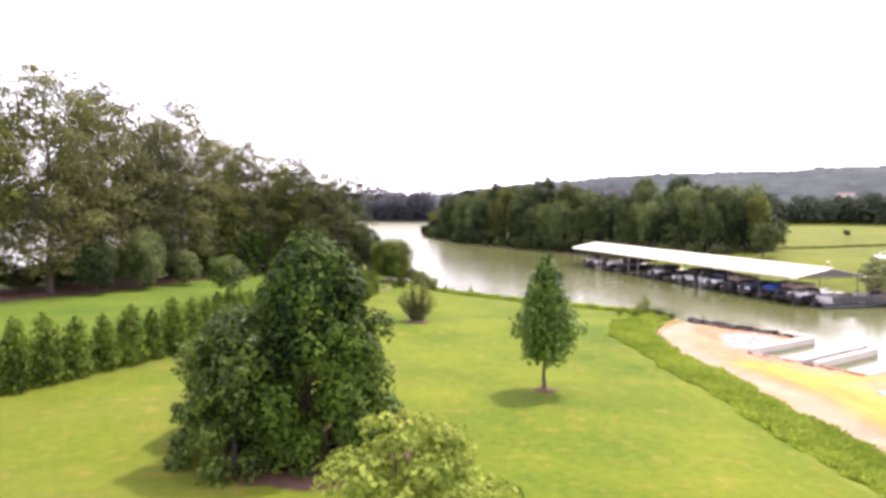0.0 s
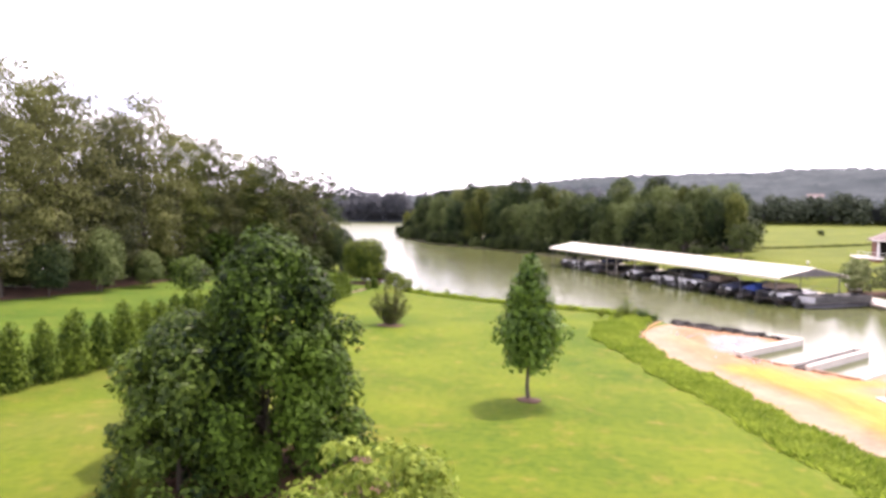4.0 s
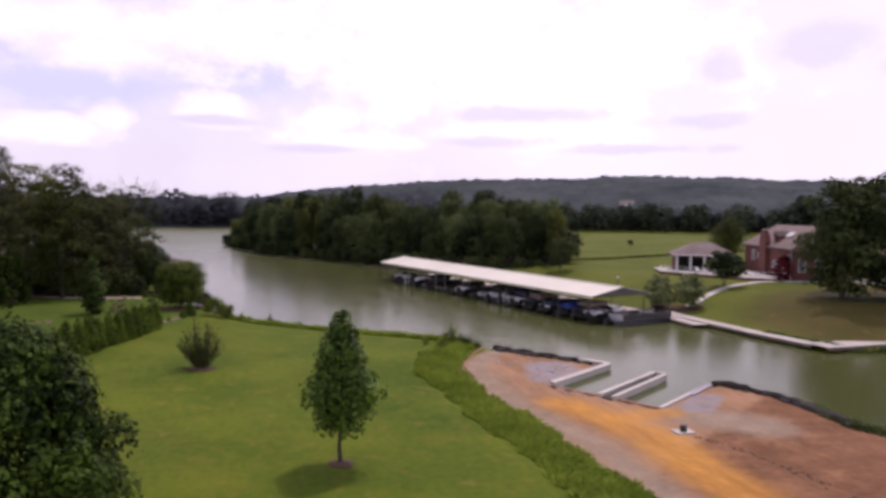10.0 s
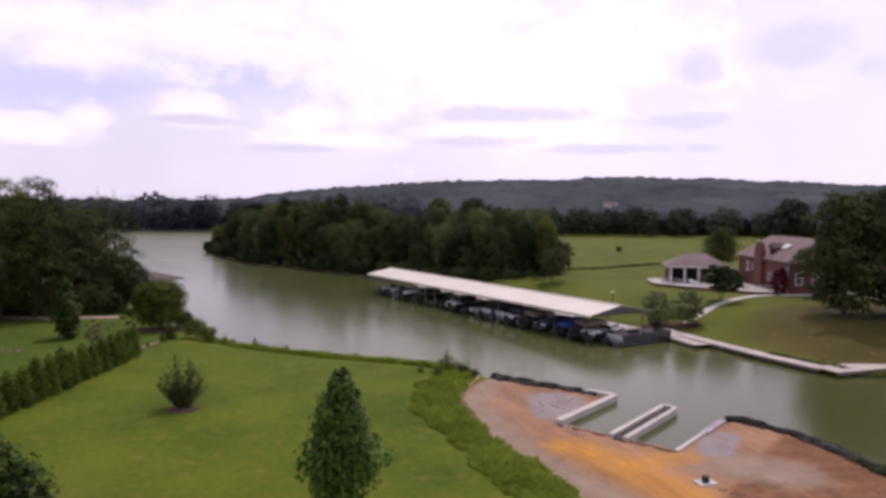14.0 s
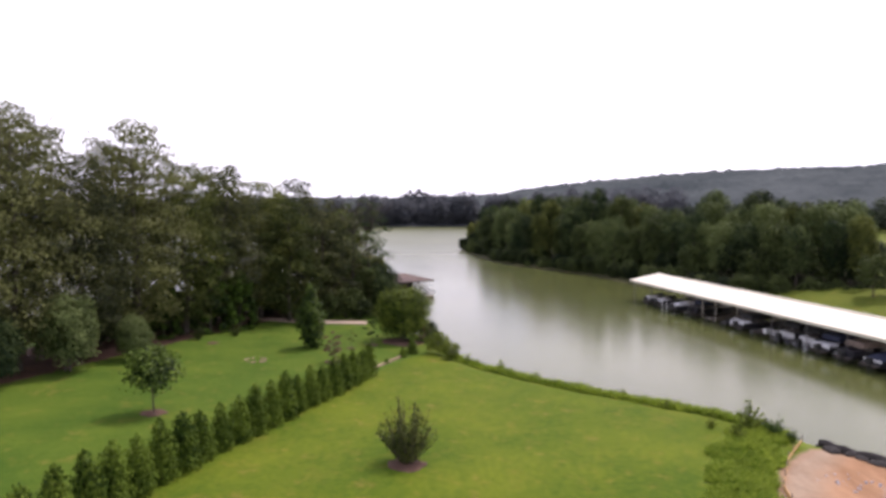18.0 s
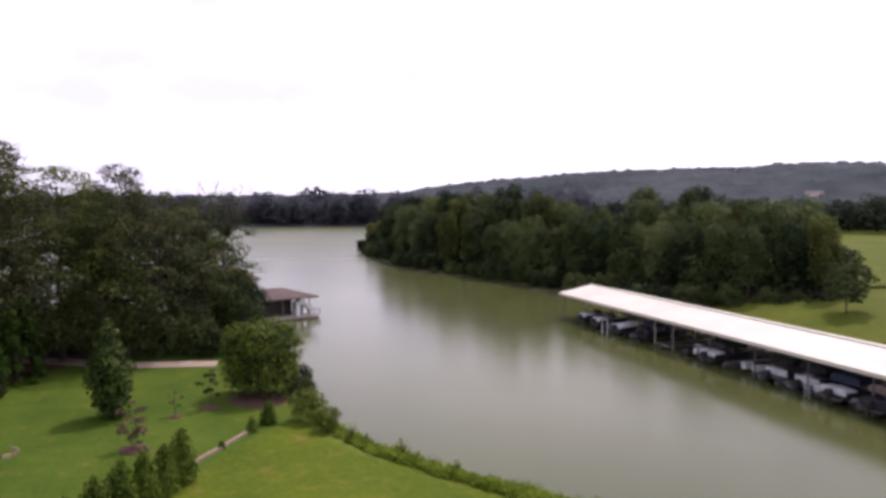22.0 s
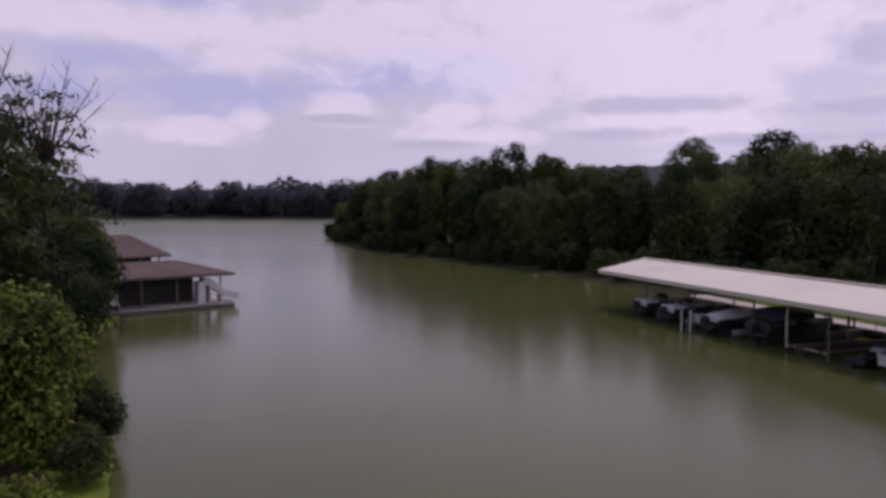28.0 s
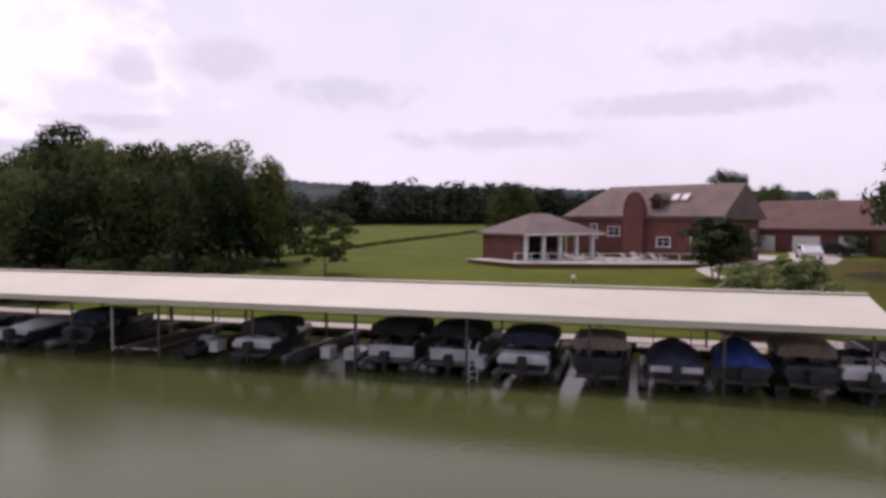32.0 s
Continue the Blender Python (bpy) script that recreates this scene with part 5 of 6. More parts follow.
for s, w in ((6.5, 2.6), (9.8, 2.6), (14.5, 2.6), (29.4, 2.7), (36.4, 2.7), (39.6, 2.7), (43.2, 2.7), (49.8, 2.7)):
    boat_lift(s, w)
runabout(6.5, "small open white motorboat raised on a lift", None, None, length=4.6, width=1.8, y=-0.2)
runabout(9.8, "small open white motorboat with a dark windscreen", None, None, length=4.4, width=1.8, y=-0.2)
runabout(14.5, "white motorboat under a peaked pale cover", COVER_GREY, length=4.2, width=1.8, peak=0.45, y=-0.3)
runabout(18.0, "dark motorboat in a shaded slip", None, CANVAS_NAVY, HULL_DARK)
runabout(29.4, "white bow-rider with a raised black canopy", None, CANVAS_BLACK, y=-0.2)
pontoon(DOCK @ pose(36.4, 0.3, 0.02), "pontoon boat with a black canopy and pale seats", CANVAS_BLACK)
pontoon(DOCK @ pose(39.6, 0.3, 0.02), "pontoon boat with a black canopy and open deck", CANVAS_BLACK)
runabout(43.2, "white cabin cruiser with a tall navy canvas top", None, CANVAS_NAVY, length=7.6, width=2.5, z=0.36, y=-0.2)
runabout(46.5, "dark runabout with a tan canopy", None, CANVAS_TAN, HULL_DARK, y=-0.2)
runabout(49.8, "white motorboat under a navy cover", CANVAS_NAVY, length=6.8, peak=0.7, y=-0.2)
runabout(52.6, "motorboat under a bright blue cover", CANVAS_BLUE, None, HULL_DARK, length=6.0, peak=0.9)
runabout(55.2, "dark motorboat with a tan canopy near the dock's end", None, CANVAS_TAN, HULL_DARK, length=6.8)
runabout(57.4, "white open motorboat at the dock's end slip", None, None, length=5.6)
pontoon(DOCK @ pose(59.9, 1.2, -0.02), "grey pontoon boat moored across the dock's end", None, length=9.2)


for x, y in ((26.73, 121.76), (27.22, 121.42)):
    pile_ob = thing("mooring_pile", pose(x, y, 0), "white mooring pile standing in the lake beside the dock", "mooring pile", "white piles by the dock")
    part("pile", Build().tube([(0, 0, -2.0), (0, 0, 1.55)], 0.055, 8), WHITE_PAINT, pile_ob)
    part("cap", Build().tube([(0, 0, 1.55), (0, 0, 1.64)], [0.07, 0.02], 8), WHITE_PAINT, pile_ob)


def jet_ski(s, y):
    ob = dock_thing("jet_ski", s, y, 0.2, "black and white jet ski on a floating pad", "jet ski")
    part("hull", hull_mesh(2.9, 1.05, 0.45), HULL_DARK, ob)
    part("cowl", Build().loft([ring(1.2, 0.3, 0.4, 0.75), ring(1.7, 0.4, 0.4, 0.95), ring(2.6, 0.1, 0.45, 0.6)]), GELCOAT, ob)
    part("seat", Build().box(0, 0.8, 0.62, 0.36, 1.1, 0.3, taper=0.85), RUBBER, ob)
    part("handlebar", Build().tube([(-0.36, 1.5, 1.02), (0, 1.6, 0.98), (0.36, 1.5, 1.02)], 0.025, 5), STEEL, ob)


jet_ski(25.2, 0.6)
frame_lift = dock_thing("empty_boat_lift", 21.8, 0.4, 0, "empty boat lift with a pale upright frame", "boat lift")
for x in (-1.5, 1.5):
    for y in (0.2, 5.2):
        part("upright", Build().box(x, y, 1.55, 0.09, 0.09, 2.5), DECKING, frame_lift)
    part("cradle_rail", Build().box(x * 0.7, 2.7, 0.52, 0.1, 5.4, 0.12), TIMBER, frame_lift)
part("top_beam", Build().box(0, 0.2, 2.75, 3.1, 0.08, 0.08), TIMBER, frame_lift)
part("top_beam", Build().box(0, 5.2, 2.75, 3.1, 0.08, 0.08), TIMBER, frame_lift)
part("cross_beam", Build().box(0, 0.25, 0.5, 3.0, 0.09, 0.09), DECKING, frame_lift)
for s, y in ((12.0, 0.5), (12.6, 0.5), (26.6, 0.6), (33.0, 0.7), (34.3, 0.7), (41.0, 0.5), (44.0, 0.5)):
    box_ob = dock_thing("dock_box", s, y, 0.57, "pale plastic storage locker on a finger pier", "storage box", "lockers on the finger piers")
    part("body", Build().box(0, 0.5, 0.24, 0.5, 0.9, 0.48, taper=0.96), GELCOAT, box_ob)
    part("lid", Build().box(0, 0.5, 0.52, 0.54, 0.94, 0.07, taper=0.92), GELCOAT, box_ob)
ladder = dock_thing("dock_ladder", 40.9, -0.2, 0.2, "white metal swim ladder on a finger pier", "ladder")
for sx in (-0.2, 0.2):
    part("ladder_rail", Build().tube([(sx, 0, -0.4), (sx, 0, 1.6), (sx, 0.3, 1.75)], 0.03, 5), GELCOAT, ladder)
for k in range(6):
    part("rung", Build().tube([(-0.2, 0, -0.2 + 0.3 * k), (0.2, 0, -0.2 + 0.3 * k)], 0.022, 5), GELCOAT, ladder)


# ================= walks along the east bank =================
def board_walk(name, pts, width, z, label, planks=True):
    """A deck along a line: beams, piles and planks."""
    ob = thing(name, Matrix.Identity(4), label, "walkway")
    for (ax, ay), (bx, by) in zip(pts, pts[1:]):
        d = math.hypot(bx - ax, by - ay)
        ux, uy = (bx - ax) / d, (by - ay) / d
        ang = math.atan2(uy, ux)
        part("edge_beam", Build().box((ax + bx) / 2 - uy * width / 2, (ay + by) / 2 + ux * width / 2, z - 0.16, d, 0.1, 0.26, ang), TIMBER, ob)
        part("edge_beam", Build().box((ax + bx) / 2 + uy * width / 2, (ay + by) / 2 - ux * width / 2, z - 0.16, d, 0.1, 0.26, ang), TIMBER, ob)
        for k in range(max(2, int(d / 3.0))):
            w = (k + 0.5) / max(2, int(d / 3.0))
            for sx in (-1, 1):
                px, py = ax + (bx - ax) * w - uy * sx * (width / 2 - 0.15), ay + (by - ay) * w + ux * sx * (width / 2 - 0.15)
                part("pile", Build().tube([(px, py, -1.2), (px, py, z - 0.06)], 0.1, 7), TIMBER, ob)
        n = int(d / 0.30)
        shared = Build().box(0, 0, 0, 0.285, width + 0.06, 0.05).mesh("plank", DECKING)
        for k in range(n):
            w = (k + 0.5) / n
            pl = part("plank", shared, None, ob)
            pl.matrix_world = pose(ax + (bx - ax) * w, ay + (by - ay) * w, z + rnd.uniform(-0.006, 0.006), 0, 0, math.degrees(ang))
    return ob


board_walk("shore_boardwalk", [(51.5, 83), (51.6, 75.9), (52.3, 66.9), (53.4, 59.6)], 1.6, 0.62, "pale plank boardwalk along the grassy lake bank")
board_walk("boardwalk_landing", [(50.3, 79.4), (50.3, 72.8)], 2.4, 0.5, "low timber landing beside the boardwalk")
board_walk("cove_boardwalk", [(52.9, 59), (60, 59.3), (74.4, 62.4)], 2.6, 0.66, "wide pale plank walk across the cove's edge")
board_walk("dock_gangway", [(47.5, 81), (46.4, 86), (45.4, 89.9)], 1.5, 0.6, "plank gangway from the bank to the covered dock")
board_walk("bank_walk", [(58.5, 98.4), (54.6, 89.4), (51.9, 84.4)], 1.3, 1.15, "narrow pale plank walk down the grassy bank")
def paved_path(name, pts, width, label, material=None, lift=0.03):
    b = Build()
    left, right = [], []
    dense = []
    for (ax, ay), (bx, by) in zip(pts, pts[1:]):
        n = max(1, int(math.hypot(bx - ax, by - ay) / 1.2))
        dense += [(ax + (bx - ax) * k / n, ay + (by - ay) * k / n) for k in range(n)]
    dense.append(pts[-1])
    for i, (x, y) in enumerate(dense):
        p, q = dense[max(0, i - 1)], dense[min(len(dense) - 1, i + 1)]
        d = math.hypot(q[0] - p[0], q[1] - p[1])
        nx, ny = -(q[1] - p[1]) / d, (q[0] - p[0]) / d
        left.append((x + nx * width / 2, y + ny * width / 2))
        right.append((x - nx * width / 2, y - ny * width / 2))
    rings = []
    for l, r in zip(left, right):
        zl, zr = ground_at(*l) + lift, ground_at(*r) + lift
        rings.append([(l[0], l[1], zl - 0.4), (l[0], l[1], zl + 0.03), (r[0], r[1], zr + 0.03), (r[0], r[1], zr - 0.4)])
    b.loft(rings)
    return solid(name, b, material or CONCRETE, label, "path", kind="structure")


paved_path("path_to_house", [(55.4, 82.9), (58.9, 84.9), (63.8, 87.2), (68.0, 89.6), (72.4, 91.2), (76.0, 90.8)], 1.15, "pale concrete path climbing the lawn to the house")
paved_path("path_house_front", [(76.0, 90.2), (79.5, 88.4), (86.0, 87.6), (93.0, 88.0)], 2.2, "pale concrete path along the house front")
paved_path("driveway", [(84.0, 83.5), (92.0, 83.0), (102.0, 84.0)], 5.0, "pale concrete driveway beside the garage wing")
paved_path("path_west", [(-40, 111.7), (-30, 108.1), (-20, 106.5), (-13, 107.7)], 2.3, "tan gravel path to the boathouse", TAN_PATH)


# ================= brick house, pool house and terrace =================
def hip_roof(x0, x1, y0, y1, z, top, south_hip=True, over=0.5, hip=None):
    """A roof over a rectangle with its ridge along y, hipped at the north end; ridge z is top."""
    x0, x1, y0, y1 = x0 - over, x1 + over, y0 - over, y1 + over
    mid, run = (x0 + x1) / 2, (x1 - x0) / 2
    ry0 = y0 + (run if south_hip else 0)
    ry1 = y1 - (hip or run)
    if ry1 < ry0:
        ry0 = ry1 = (y0 + y1) / 2
    pts = [(x0, y0, z), (x1, y0, z), (x1, y1, z), (x0, y1, z), (mid, ry0, top), (mid, ry1, top), (x0, y0, z - 0.22), (x1, y0, z - 0.22), (x1, y1, z - 0.22), (x0, y1, z - 0.22)]
    return Build().add(pts, [(0, 1, 4), (1, 2, 5, 4), (2, 3, 5), (3, 0, 4, 5), (9, 8, 7, 6), (0, 6, 7, 1), (1, 7, 8, 2), (2, 8, 9, 3), (3, 9, 6, 0)])


def shingle_rows(parent, x0, x1, y0, y1, z, top, material, over=0.5, step=0.42, south_hip=True, hip=None):
    """Courses of shingles on the two long slopes, each a thin raised strip."""
    x0, x1, y0, y1 = x0 - over, x1 + over, y0 - over, y1 + over
    run = (x1 - x0) / 2
    slope = (top - z) / run
    pull = (hip or run) / run
    for side in (-1, 1):
        b = Build()
        k = 0
        while (k + 1) * step < run - 0.1:
            d0, d1 = k * step, (k + 1) * step
            e = x0 if side < 0 else x1
            xa, xb = e - side * d0, e - side * d1
            s0 = d0 if south_hip else 0.0
            za, zb = z + d0 * slope, z + d1 * slope
            b.add([(xa, y0 + s0 + 0.02, za + 0.035), (xa, y1 - d0 * pull - 0.02, za + 0.035), (xb, y1 - d1 * pull - 0.02, zb + 0.006), (xb, y0 + (d1 if south_hip else 0.0) + 0.02, zb + 0.006),
                   (xa, y0 + s0 + 0.02, za + 0.003), (xa, y1 - d0 * pull - 0.02, za + 0.003)], [(0, 1, 2, 3), (4, 5, 1, 0)])
            k += 1
        part("shingle_course_field", b, material, parent)


def wall_box(x0, x1, y0, y1, z0, z1):
    """Four walls 0.25 thick round a rectangle."""
    b = Build()
    b.box((x0 + x1) / 2, y0 + 0.125, (z0 + z1) / 2, x1 - x0, 0.25, z1 - z0)
    b.box((x0 + x1) / 2, y1 - 0.125, (z0 + z1) / 2, x1 - x0, 0.25, z1 - z0)
    b.box(x0 + 0.125, (y0 + y1) / 2, (z0 + z1) / 2, 0.25, y1 - y0 - 0.5, z1 - z0)
    b.box(x1 - 0.125, (y0 + y1) / 2, (z0 + z1) / 2, 0.25, y1 - y0 - 0.5, z1 - z0)
    return b


def house_window(parent, x, y, z, w, h, face):
    """A framed pane on a wall that faces west ('w') or south ('s')."""
    def bx(b, du, dz, su, sz, out, thick):
        return b.box(x - out, y + du, z + dz, thick, su, sz) if face == "w" else b.box(x + du, y - out, z + dz, su, thick, sz)
    win = part("window", bx(Build(), 0, 0, w, h, 0.02, 0.05), GLASS_DARK, parent, "dark glazed window in a white frame")
    fr = Build()
    for du, dz, su, sz in ((-w / 2, 0, 0.1, h + 0.1), (w / 2, 0, 0.1, h + 0.1), (0, h / 2, w + 0.1, 0.1), (0, 0, w, 0.05), (0, 0, 0.05, h)):
        bx(fr, du, dz, su, sz, 0.05, 0.06)
    part("window_frame", fr, WHITE_PAINT, win)
    part("window_sill", bx(Build(), 0, -h / 2 - 0.06, w + 0.3, 0.12, 0.09, 0.16), WHITE_PAINT, win)


GZ = 3.1


def brick_house():
    ob = thing("brick_house", pose(83.1, 108.7, 0, 0, 0, -18.2) @ pose(-87.1, -116.5, 0), "large red brick house with a tan hipped roof and chimney", "house")
    x0, x1, y0, y1 = 87.6, 95.6, 97.5, 116.0
    part("wall", wall_box(x0, x1, y0, y1, GZ - 1.0, 7.9), BRICK, ob)
    rf = part("roof", hip_roof(x0, x1, y0, y1, 7.8, 11.25, south_hip=False, hip=3.6), SHINGLE_TAN, ob)
    shingle_rows(rf, x0, x1, y0, y1, 7.8, 11.25, SHINGLE_TAN, south_hip=False, hip=3.6)
    part("gable_wall", Build().add([(x0, y0 + 0.05, 7.8), (x1, y0 + 0.05, 7.8), ((x0 + x1) / 2, y0 + 0.05, 11.1), (x0, y0 + 0.3, 7.8), (x1, y0 + 0.3, 7.8), ((x0 + x1) / 2, y0 + 0.3, 11.1)], [(0, 1, 2), (5, 4, 3), (0, 2, 5, 3), (1, 4, 5, 2)]), BRICK, ob)
    part("fascia", Build().box(x0 - 0.52, (y0 + y1) / 2, 7.76, 0.05, y1 - y0 + 1.0, 0.24), SHINGLE, ob)
    part("gutter", Build().tube([(x0 - 0.6, y0 - 0.5, 7.86), (x0 - 0.6, y1 + 0.5, 7.86)], 0.07, 6), SHINGLE, ob)
    part("downpipe", Build().tube([(x0 - 0.08, y0 + 0.2, GZ), (x0 - 0.08, y0 + 0.2, 7.8)], 0.06, 6), WHITE_PAINT, ob, "white downpipe at the wall's corner")
    stack = [(x0 - 0.75, 0.0), (x0 + 0.05, 0.0)]
    outline = [(105.6, GZ - 1.0), (105.6, 8.6), (105.85, 9.6), (106.3, 10.2), (106.8, 10.45), (107.3, 10.2), (107.75, 9.6), (108.0, 8.6), (108.0, GZ - 1.0)]
    ch = part("chimney", Build().loft([[(x, y, z) for y, z in outline] for x, _ in stack]), BRICK, ob, "broad red brick chimney with a rounded head")
    part("chimney_cap", Build().box(x0 - 0.35, 106.8, 10.52, 0.7, 0.9, 0.16), CONCRETE, ch)
    dm = part("dormer", Build().add([(x0 + 0.6, 104.1, 8.2), (x0 + 0.6, 105.5, 8.2), (x0 + 0.6, 105.5, 9.7), (x0 + 0.6, 104.8, 10.2), (x0 + 0.6, 104.1, 9.7), (x0 + 3.0, 104.1, 8.2), (x0 + 3.0, 105.5, 8.2), (x0 + 3.0, 105.5, 9.7), (x0 + 3.0, 104.8, 10.2), (x0 + 3.0, 104.1, 9.7)],
                                    [(0, 1, 2, 3, 4), (9, 8, 7, 6, 5), (0, 5, 6, 1), (1, 6, 7, 2), (4, 9, 5, 0)]), BRICK, ob)
    for a, b in ((103.9, 104.8), (105.7, 104.8)):
        part("dormer_roof", Build().add([(x0 + 0.4, a, 9.62), (x0 + 3.0, a, 9.62), (x0 + 3.0, b, 10.32), (x0 + 0.4, b, 10.32), (x0 + 0.4, a, 9.5), (x0 + 3.0, a, 9.5), (x0 + 3.0, b, 10.2), (x0 + 0.4, b, 10.2)],
                                        [(0, 1, 2, 3), (7, 6, 5, 4), (0, 4, 5, 1), (3, 2, 6, 7), (0, 3, 7, 4)]), SHINGLE, ob)
    part("dormer_pane", Build().box(x0 + 0.58, 104.8, 9.1, 0.06, 0.9, 1.1), GLASS_DARK, dm)
    for y in (102.3, 103.4):
        part("skylight", Build().box(x0 + 1.9, y, 9.88, 1.0, 0.75, 0.10, tilt=Matrix.Rotation(radians(-38.6), 3, "Y")), WHITE_PAINT, ob, "pale skylight in the roof slope")
    for y, z, w, h in ((112.2, 6.3, 0.8, 1.5), (109.6, 6.3, 1.5, 0.9), (103.6, 5.3, 1.5, 0.9), (100.0, 5.0, 1.2, 1.6), (98.6, 6.6, 0.7, 1.0)):
        house_window(ob, x0, y, z, w, h, "w")
    for x, z, w, h in ((89.0, 5.6, 0.9, 1.9), (91.6, 5.4, 1.4, 1.9), (94.2, 5.6, 0.9, 1.9)):
        house_window(ob, x, y0, z, w, h, "s")


def garage_wing():
    ob = thing("garage", pose(85.2, 103.6, 0, 0, 0, -8.5) @ pose(-87.6, -108, 0), "long red brick garage wing with a reddish hipped roof", "garage")
    wx0, wx1, wy0, wy1 = 106.5, 117.0, 72.0, 103.0
    part("wall", wall_box(wx0, wx1, wy0, wy1, GZ - 1.0, 6.5), BRICK, ob)
    wr = part("roof", hip_roof(wx0, wx1, wy0, wy1, 6.5, 10.0), SHINGLE_RED, ob)
    shingle_rows(wr, wx0, wx1, wy0, wy1, 6.5, 10.0, SHINGLE_RED)
    for y in (96.5, 91.5, 86.5):
        door = part("garage_door", Build().box(wx0 - 0.03, y, GZ + 1.3, 0.08, 3.0, 2.4), WHITE_PAINT, ob, "white panelled garage door")
        for k in range(3):
            part("panel_rail", Build().box(wx0 - 0.09, y, GZ + 0.6 + 0.65 * k, 0.03, 2.8, 0.06), WHITE_PAINT, door)
    for y in (100.5, 81.5, 78.0):
        house_window(ob, wx0, y, 5.2, 1.2, 1.5, "w")
    part("link_wall", Build().box(103.8, 101.5, 4.6, 5.4, 2.8, 4.4), BRICK, ob)
    part("link_roof", hip_roof(101.0, 106.6, 100.0, 103.0, 6.4, 7.6, over=0.3), SHINGLE, ob)


brick_house()
garage_wing()

PAV = Matrix.Translation((74.9, 108.0, 0)) @ Matrix.Rotation(math.atan2(-0.48, 0.877), 4, "Z")


def pool_house():
    ob = thing("pool_house", PAV, "open pool house with white columns and a brown hipped roof", "pool house")
    hx, hy, z0, z1 = 4.6, 3.6, 3.45, 6.15
    part("floor", Build().box(0, 0, z0 - 0.5, 2 * hx, 2 * hy, 1.0), CONCRETE, ob)
    part("wall_west", Build().box(-hx + 0.15, 0.3, (z0 + z1) / 2, 0.3, 2 * hy - 0.6, z1 - z0), BRICK, ob)
    part("wall_back", Build().box(0, hy - 0.15, (z0 + z1) / 2, 2 * hx, 0.3, z1 - z0), BRICK, ob)
    # blackish wall that paints the shade behind the columns
    part("inner_wall", Build().box(0, 0.9, (z0 + z1) / 2, 2 * hx - 0.7, 0.2, z1 - z0 - 0.05), SHADED_INSIDE, ob)
    for k in range(5):
        x = -hx + 0.3 + k * (2 * hx - 0.6) / 4
        col = part("column", Build().box(x, -hy + 0.25, (z0 + z1) / 2, 0.34, 0.34, z1 - z0 - 0.1), WHITE_PAINT, ob, "square white column")
        part("column_base", Build().box(x, -hy + 0.25, z0 + 0.12, 0.46, 0.46, 0.24), WHITE_PAINT, col)
        part("column_cap", Build().box(x, -hy + 0.25, z1 - 0.22, 0.46, 0.46, 0.16), WHITE_PAINT, col)
    part("beam", Build().box(0, -hy + 0.25, z1 - 0.05, 2 * hx, 0.4, 0.3), WHITE_PAINT, ob)
    part("beam", Build().box(hx - 0.2, 0, z1 - 0.05, 0.4, 2 * hy, 0.3), WHITE_PAINT, ob)
    rot = Build()
    o = 0.6
    rot.add([(-hx - o, -hy - o, z1), (hx + o, -hy - o, z1), (hx + o, hy + o, z1), (-hx - o, hy + o, z1), (-1.2, 0, z1 + 2.0), (1.2, 0, z1 + 2.0), (-hx - o, -hy - o, z1 - 0.2), (hx + o, -hy - o, z1 - 0.2), (hx + o, hy + o, z1 - 0.2), (-hx - o, hy + o, z1 - 0.2)],
            [(0, 1, 5, 4), (1, 2, 5), (2, 3, 4, 5), (3, 0, 4), (9, 8, 7, 6), (0, 6, 7, 1), (1, 7, 8, 2), (2, 8, 9, 3), (3, 9, 6, 0)])
    part("roof", rot, SHINGLE_GREY, ob)
    part("gutter", Build().box(0, -hy - o - 0.04, z1 - 0.08, 2 * hx + 2 * o, 0.1, 0.14), WHITE_PAINT, ob)
    part("counter", Build().box(1.4, 0.2, z0 + 0.5, 2.6, 0.7, 1.0), BRICK, ob)


pool_house()
TERRACE = [(66.2, 106.8), (68.0, 102.6), (70.6, 98.0), (73.2, 93.4), (75.6, 91.2), (77.4, 91.9), (82.4, 107.0), (80.5, 109.0), (69.4, 113.5)]
solid("terrace", Build().slab(TERRACE, 1.4, 3.42), BRICK, "raised brick terrace round the pool house", "terrace", kind="structure")
solid("terrace_paving", Build().slab([(75.5 + (x - 75.5) * 1.02, 103.0 + (y - 103.0) * 1.02) for x, y in TERRACE], 3.424, 3.5), CONCRETE, "pale paving slab of the pool terrace", "paving", kind="structure")
trail = thing("terrace_railing", pose(0, 0, 0), "white railing round the raised terrace", "railing")
for (ax, ay), (bx, by) in zip(TERRACE[:4], TERRACE[1:5]):
    d = math.hypot(bx - ax, by - ay)
    n = max(2, int(d / 1.5))
    for k in range(n):
        w = k / n
        part("rail_post", Build().box(ax + (bx - ax) * w, ay + (by - ay) * w, 3.95, 0.09, 0.09, 0.95), WHITE_PAINT, trail)
    ang = math.atan2(by - ay, bx - ax)
    for z in (3.72, 4.4):
        part("rail", Build().box((ax + bx) / 2, (ay + by) / 2, z, d, 0.06, 0.06, ang), WHITE_PAINT, trail)


